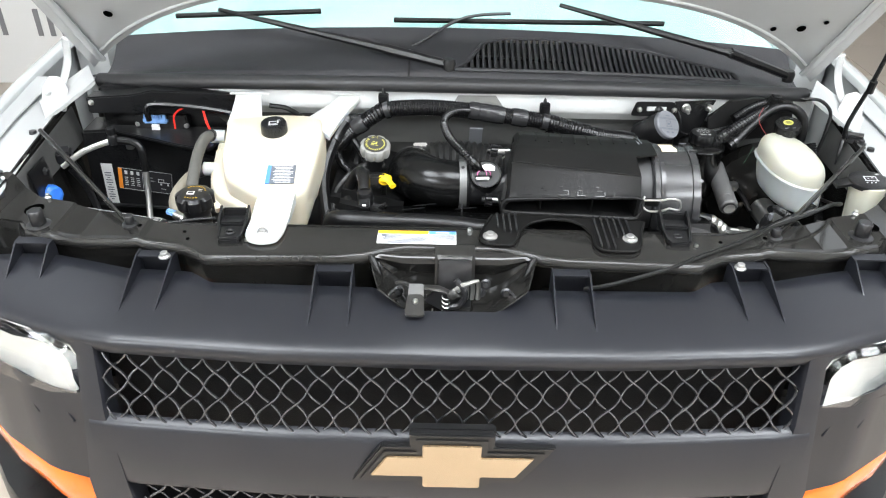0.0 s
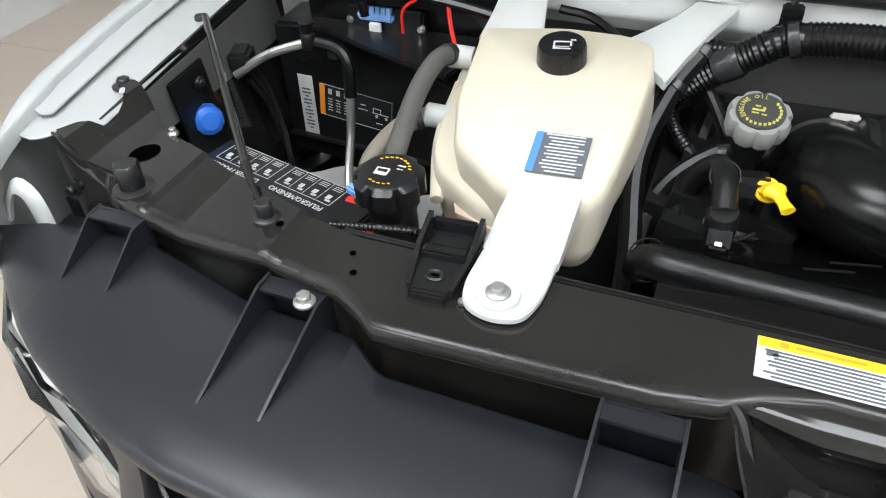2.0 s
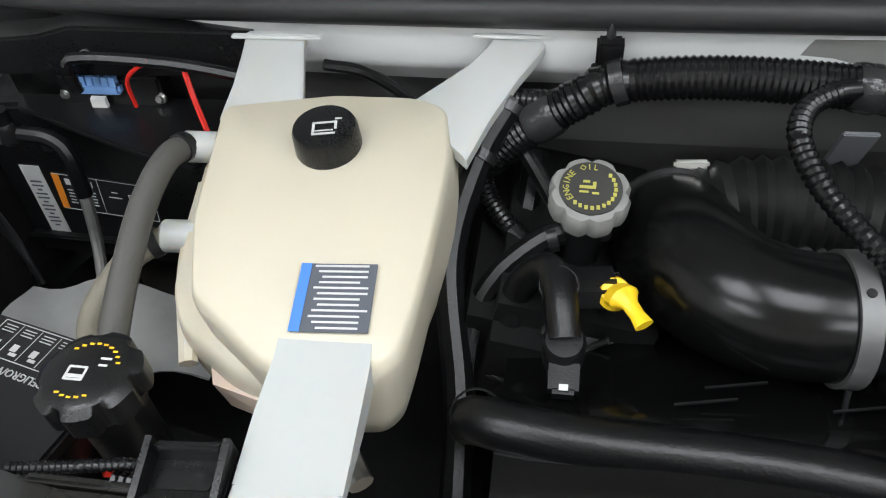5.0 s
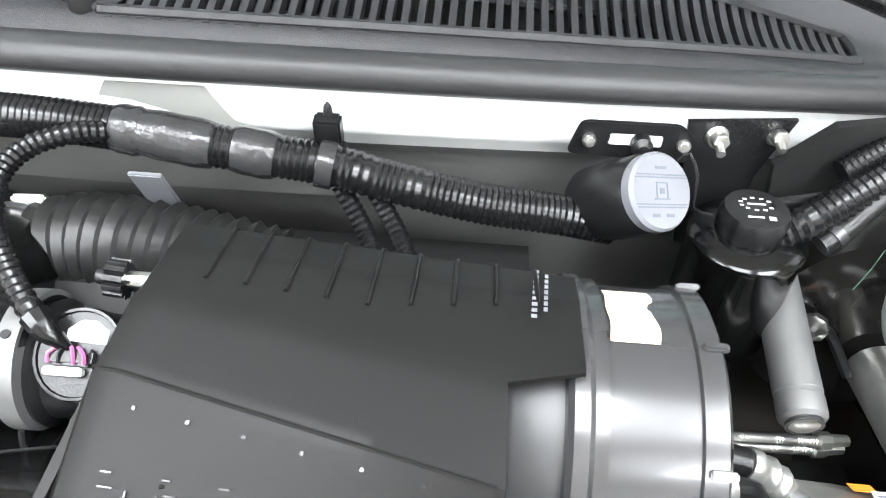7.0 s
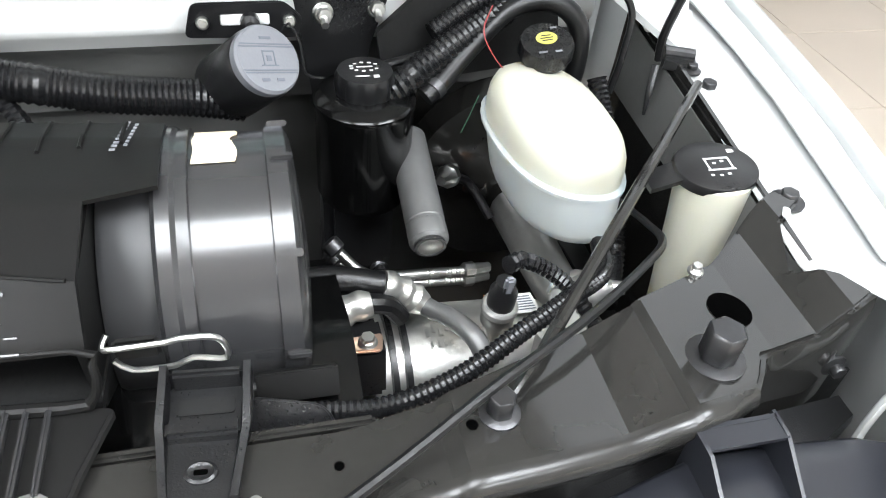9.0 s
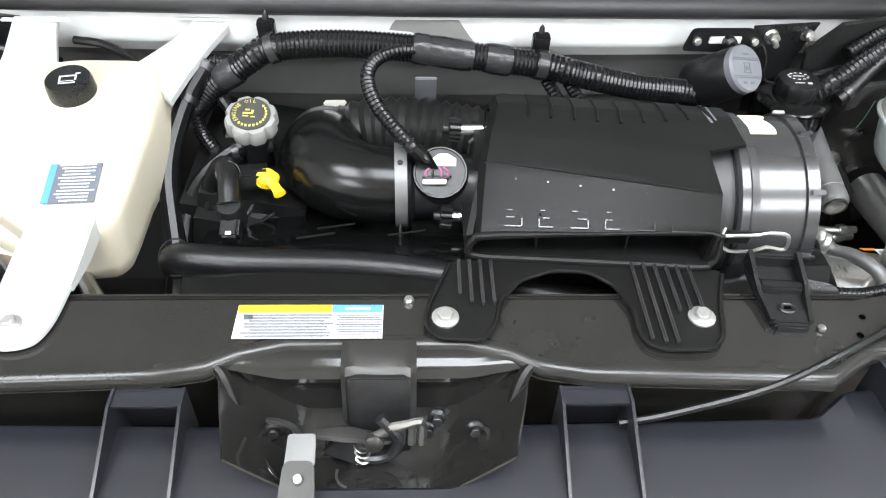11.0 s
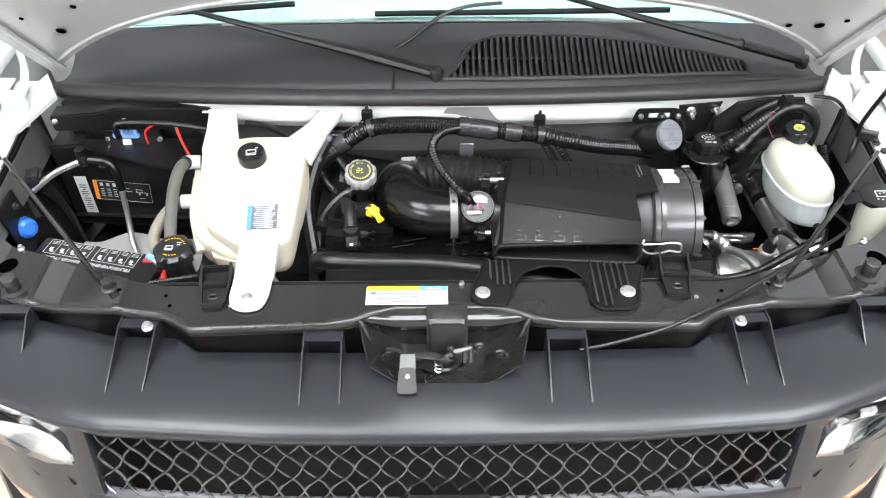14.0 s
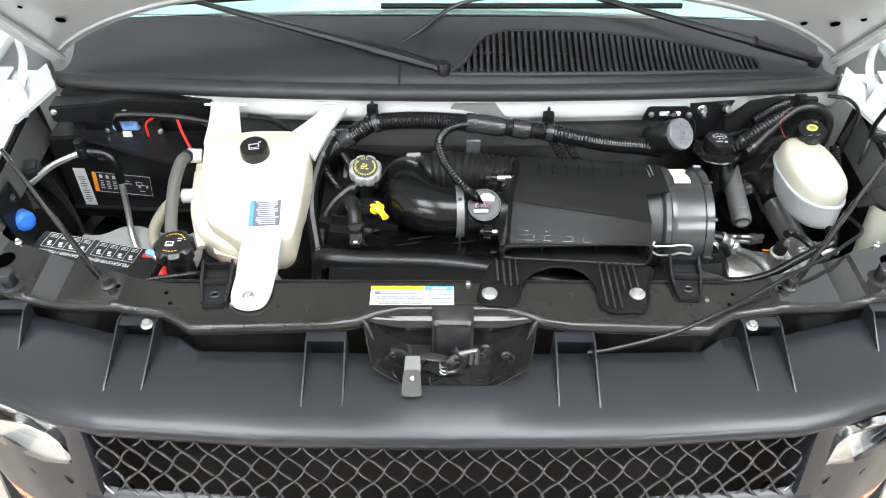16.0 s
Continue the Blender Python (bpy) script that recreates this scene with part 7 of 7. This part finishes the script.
part("vertical_loom", tube([(0.735, 1.42, 1.0), (0.745, 1.36, 0.93), (0.735, 1.30, 0.88), (0.71, 1.25, 0.86)], 0.010, 10, rib=(0.005, 0.0015)), LOOM, cl)

wf = thing("washer_filler", (0.805, 1.28, 0.9), "off-white washer filler neck with black flip cap", "washer filler")
part("neck", lathe([(0.030, -0.16), (0.031, -0.06), (0.0325, -0.004), (0.030, -0.002)], frame_to((0.788, 1.272, 0.992), (-0.03, 0.10, 0.99)), 28), BRAKE_TOP, wf)
WM = frame_to((0.788, 1.274, 0.992), (0.0, -0.10, 0.99))
wcap = part("cap", lathe([(0.034, -0.006), (0.040, -0.004), (0.041, 0.001), (0.039, 0.005), (0.030, 0.0075), (0.0, 0.008)], WM @ Matrix.Diagonal((0.97, 0.80, 1, 1)), 40), PLASTIC, wf, "black flip cap with washer symbol")
part("cap_tab", loft([[WM @ Vector(p) for p in ((-0.036, -0.012, -0.002), (-0.036, 0.012, -0.002), (-0.036, 0.012, 0.003), (-0.036, -0.012, 0.003))], [WM @ Vector(p) for p in ((-0.066, -0.016, -0.006), (-0.066, 0.004, -0.006), (-0.066, 0.004, -0.001), (-0.066, -0.016, -0.001))]]), PLASTIC, wf)
bars([(0.0, 0.006, 0.024, 0.0016), (-0.011, -0.001, 0.0016, 0.012), (0.011, -0.001, 0.0016, 0.012), (0, -0.008, 0.026, 0.0016), (-0.004, 0.0, 0.003, 0.002), (0.004, 0.002, 0.003, 0.002), (-0.012, -0.014, 0.003, 0.002), (-0.004, -0.015, 0.003, 0.002), (0.004, -0.014, 0.003, 0.002), (0.018, 0.014, 0.006, 0.004)], WM @ at(0, 0, 0.0083), LBL_WHITE, wcap, "washer_symbol")

# ---- compressor and pipework low in the bay ----
comp = thing("compressor", (0.56, 1.22, 0.80), "dusty cast aluminium compressor with sensor and orange label", "compressor")
part("body", loft([[(x, 1.250 + r * math.cos(a), 0.805 + r * math.sin(a)) for a in np.linspace(0, 2 * math.pi, 24, endpoint=False)] for x, r in ((0.480, 0.045), (0.486, 0.055), (0.55, 0.058), (0.60, 0.056), (0.655, 0.050), (0.662, 0.04))]), ALU, comp)
part("orange_label", box((0.018, 0.012, 0.0006), at(0.610, 1.282, 0.8555, -32)), LBL_ORANGE, comp)
part("white_label", box((0.03, 0.03, 0.0006), at(0.628, 1.262, 0.8635, -12)), LBL_WHITE, comp)
bars([(0, 0.010 - 0.004 * k, 0.024, 0.0015) for k in range(6)], at(0.628, 1.262, 0.8640, -12), LBL_GREY, comp)
part("terminal_block", box((0.036, 0.045, 0.05), at(0.474, 1.215, 0.872, -10), bevel=0.004), PLASTIC, comp)
part("terminal_lug", prism(rounded([(-0.022, -0.008), (0.014, -0.011), (0.018, 0.011), (-0.022, 0.008)], 0.005), 0.003, at(0.474, 1.205, 0.8985, -10), bevel=0.0008), mat("copper_terminal", (0.62, 0.44, 0.34), 0.3, metal=0.9, var=0.2, vscale=60), comp, "copper ring terminal")
bolt(comp, (0.478, 1.205, 0.901), 0.006, 0.006, 0.008, STEEL)
part("terminal_wire", tube([(0.455, 1.205, 0.90), (0.435, 1.20, 0.885), (0.42, 1.195, 0.86)], 0.005, 8), RED, comp)
part("cable_boot", tube([(0.446, 1.203, 0.893), (0.425, 1.197, 0.868), (0.415, 1.195, 0.84)], 0.008, 8), PLASTIC, comp)
for dx in (0.0, 0.012):
    part("flange", lathe([(0.052, 0), (0.063, 0.001), (0.063, 0.006), (0.052, 0.007)], frame_to((0.500 + dx, 1.250, 0.805), (1, 0, 0)), 40), PLASTIC, comp, "black flange")
bars([(0.006 * k, 0.004 * (k % 2), 0.003, 0.008) for k in range(-2, 3)] + [(0.006 * k + 0.002, -0.012, 0.002, 0.006) for k in range(-2, 2)], at(0.548, 1.240, 0.8635, 8), STEEL, comp, "cast_mark", 0.001)
part("sensor_base", lathe([(0.010, -0.05), (0.010, 0.010), (0.014, 0.012), (0.014, 0.022), (0.012, 0.025)], frame_to((0.585, 1.212, 0.893), (0, -0.1, 1)), 20), STEEL, comp)
part("sensor_collar", lathe([(0.0110, 0.0), (0.0140, 0.001), (0.0150, 0.004), (0.0150, 0.008), (0.0135, 0.010), (0.0110, 0.010)], frame_to((0.585, 1.210, 0.916), (0, -0.1, 1)), 24), ZINC, comp, "zinc collar")
part("sensor_top", lathe([(0.0115, 0.0), (0.0115, 0.024), (0.008, 0.030), (0.008, 0.036), (0.0, 0.037)], frame_to((0.585, 1.210, 0.917), (0, -0.1, 1)), 16), PLASTIC, comp, "black pressure sensor")
part("sensor_latch", box((0.008, 0.006, 0.018), at(0.585, 1.200, 0.955, 8), bevel=0.002), CAP_GREY, comp)
part("sensor_loom", tube([(0.588, 1.215, 0.962), (0.605, 1.222, 0.958), (0.635, 1.215, 0.94), (0.655, 1.190, 0.92), (0.665, 1.165, 0.905)], 0.0075, 8, rib=(0.005, 0.0012)), LOOM, comp)
part("bracket", box((0.06, 0.05, 0.06), at(0.655, 1.20, 0.865, 0, 0, 20), bevel=0.008), ALU, comp)
part("bracket_cap", lathe([(0.016, 0), (0.018, 0.004), (0.018, 0.04), (0.010, 0.05)], frame_to((0.655, 1.235, 0.885), (0.9, 0.3, 0.1)), 20), ALU, comp)

lines = thing("refrigerant_lines", (0.5, 1.28, 0.88), "braided steel lines and crimped rubber hose", "pipework")
for k, dz in enumerate((0.0, 0.012)):
    part("braided_line", tube([(0.470, 1.325, 0.890 - dz), (0.490, 1.315, 0.872 - dz), (0.515, 1.318, 0.860 - dz), (0.56, 1.326, 0.850 - dz), (0.595, 1.332, 0.842 - dz)], 0.0052, 10, rib=(0.003, 0.0005)), STEEL, lines, "braided steel line")
    part("line_end", lathe([(0.006, 0), (0.008, 0.002), (0.008, 0.012), (0.006, 0.014), (0.005, 0.03)], frame_to((0.593, 1.332, 0.843 - dz), (0.95, 0.15, -0.1)), 8), STEEL, lines)
    part("line_elbow", lathe([(0.006, 0), (0.009, 0.002), (0.009, 0.012), (0.006, 0.014)], frame_to((0.470, 1.325, 0.890 - dz), (-0.6, 0.5, 0.6)), 12), STEEL_DARK, lines)
part("crimped_hose", tube([(0.40, 1.264, 0.910), (0.45, 1.264, 0.918), (0.499, 1.260, 0.909)], 0.0115, 12), RUBBER, lines)
part("crimp", tube([(0.497, 1.260, 0.909), (0.510, 1.260, 0.902), (0.523, 1.259, 0.892), (0.535, 1.256, 0.883)], [0.013, 0.0145, 0.012, 0.0145, 0.012, 0.0145, 0.012, 0.010], 12, 0.003), ALU, lines, "silver crimped sleeve")
part("hard_line", tube([(0.533, 1.257, 0.884), (0.541, 1.244, 0.887), (0.550, 1.226, 0.897), (0.564, 1.198, 0.900), (0.572, 1.180, 0.885)], 0.0085, 12), DRYER, lines)
part("second_hose", tube([(0.405, 1.235, 0.865), (0.432, 1.236, 0.888), (0.458, 1.236, 0.904)], 0.0115, 12), RUBBER, lines)
part("second_crimp", tube([(0.456, 1.236, 0.903), (0.470, 1.237, 0.909), (0.486, 1.238, 0.911)], [0.012, 0.014, 0.012, 0.0135, 0.010], 12, 0.003), ALU, lines)
part("second_line", tube([(0.484, 1.238, 0.911), (0.500, 1.240, 0.905), (0.512, 1.243, 0.885)], 0.0085, 10), RUBBER, lines)

fl = thing("front_loom", (0.5, 1.10, 0.96), "black corrugated loom behind the crossmember", "wiring loom")
part("tube", tube([(0.385, 1.115, 0.955), (0.42, 1.098, 0.972), (0.47, 1.092, 0.975), (0.52, 1.105, 0.978), (0.57, 1.130, 0.985), (0.61, 1.150, 0.99), (0.645, 1.175, 0.985), (0.67, 1.23, 0.96)], 0.0072, 12, rib=(0.0042, 0.0012)), LOOM, fl)
part("support_tab", prism(rounded([(-0.04, -0.02), (0.045, -0.03), (0.03, 0.02), (-0.03, 0.025)], 0.012), 0.003, at(0.405, 1.082, 0.975, 50, 0, -10), bevel=0.001), PLASTIC, fl)

# ---- braces, hood release cable, prop rod ----
for sgn in (-1, 1):
    bc = thing("fender_brace", (sgn * 0.68, 1.22, 1.0), "black steel brace rod from fender to crossmember", "brace", "fender braces")
    part("rod", tube([(sgn * 0.816, 1.374, 1.016), (sgn * 0.58, 1.108, 1.010)], [0.0045, 0.0048, 0.0048, 0.0045], 10, 0.03), PAINT_BLACK, bc)
    part("flat_end", tube([(sgn * 0.582, 1.110, 1.010), (sgn * 0.555, 1.082, 1.006), (sgn * 0.531, 1.060, 1.0005)], [0.0050, 0.003, 0.003], 8, flat=1.2), PAINT_BLACK, bc)
cab_ = thing("hood_release_cable", (0.45, 1.02, 1.0), "thin black hood release cable over the crossmember", "cable")
part("cable", tube([(0.205, 0.958, 0.960), (0.25, 0.962, 0.968), (0.33, 0.972, 0.990), (0.40, 0.998, 1.004), (0.46, 1.030, 1.006), (0.53, 1.068, 1.016), (0.60, 1.108, 1.016), (0.66, 1.152, 1.010), (0.705, 1.20, 0.985), (0.73, 1.26, 0.95), (0.735, 1.34, 0.92)], 0.0034, 8), RUBBER, cab_)
prop = thing("hood_prop_rod", (0.815, 1.44, 1.0), "black hood prop rod in its hinge clip on the fender", "prop rod")
part("rod", tube([(0.812, 1.445, 1.004), (0.808, 1.442, 1.03), (0.812, 1.44, 1.06), (0.82, 1.43, 1.12), (0.815, 1.40, 1.20), (0.80, 1.33, 1.36)], 0.0045, 8, 0.02), PLASTIC, prop)
part("rod_collar", tube([(0.821, 1.428, 1.11), (0.8195, 1.422, 1.135)], 0.0075, 8), RUBBER, prop)
part("rod_tail", tube([(0.808, 1.440, 1.0), (0.800, 1.425, 0.975), (0.798, 1.42, 0.955)], [0.0045, 0.004, 0.002], 8), PLASTIC, prop)
part("hinge_clip", box((0.034, 0.022, 0.014), at(0.832, 1.44, 1.003, 0, 0, -25), bevel=0.003), STEEL_DARK, prop)
part("clip_roll", tube([(0.818, 1.447, 1.012), (0.846, 1.436, 1.012)], 0.006, 10), STEEL_DARK, prop)
bolt(prop, (0.840, 1.425, 1.0), 0.006, 0.006, 0.010, STEEL_DARK)
thinl = thing("hood_lamp_wire", (0.755, 1.46, 1.05), "thin black wire hanging by the hood hinge", "wire")
part("wire", tube([(0.715, 1.475, 1.075), (0.745, 1.455, 1.08), (0.765, 1.44, 1.06), (0.762, 1.43, 1.02), (0.755, 1.425, 0.98)], 0.0035, 8), RUBBER, thinl)

# ---- floor tiles, last ----
tile_me = None
n = 0
for i in range(int((X1 - X0) / 0.6) + 1):
    for j in range(int((Y1 - Y0) / 0.6) + 1):
        x, y = X0 + 0.3 + 0.6 * i, Y0 + 0.3 + 0.6 * j
        if x > X1 or y > Y1:
            continue
        shared("tile", "floor_tile", lambda: box((0.597, 0.597, 0.01), at(0, 0, -0.003), bevel=0.0015, seg=1), BEIGE, floor, at(x, y, -0.002))
        n += 1
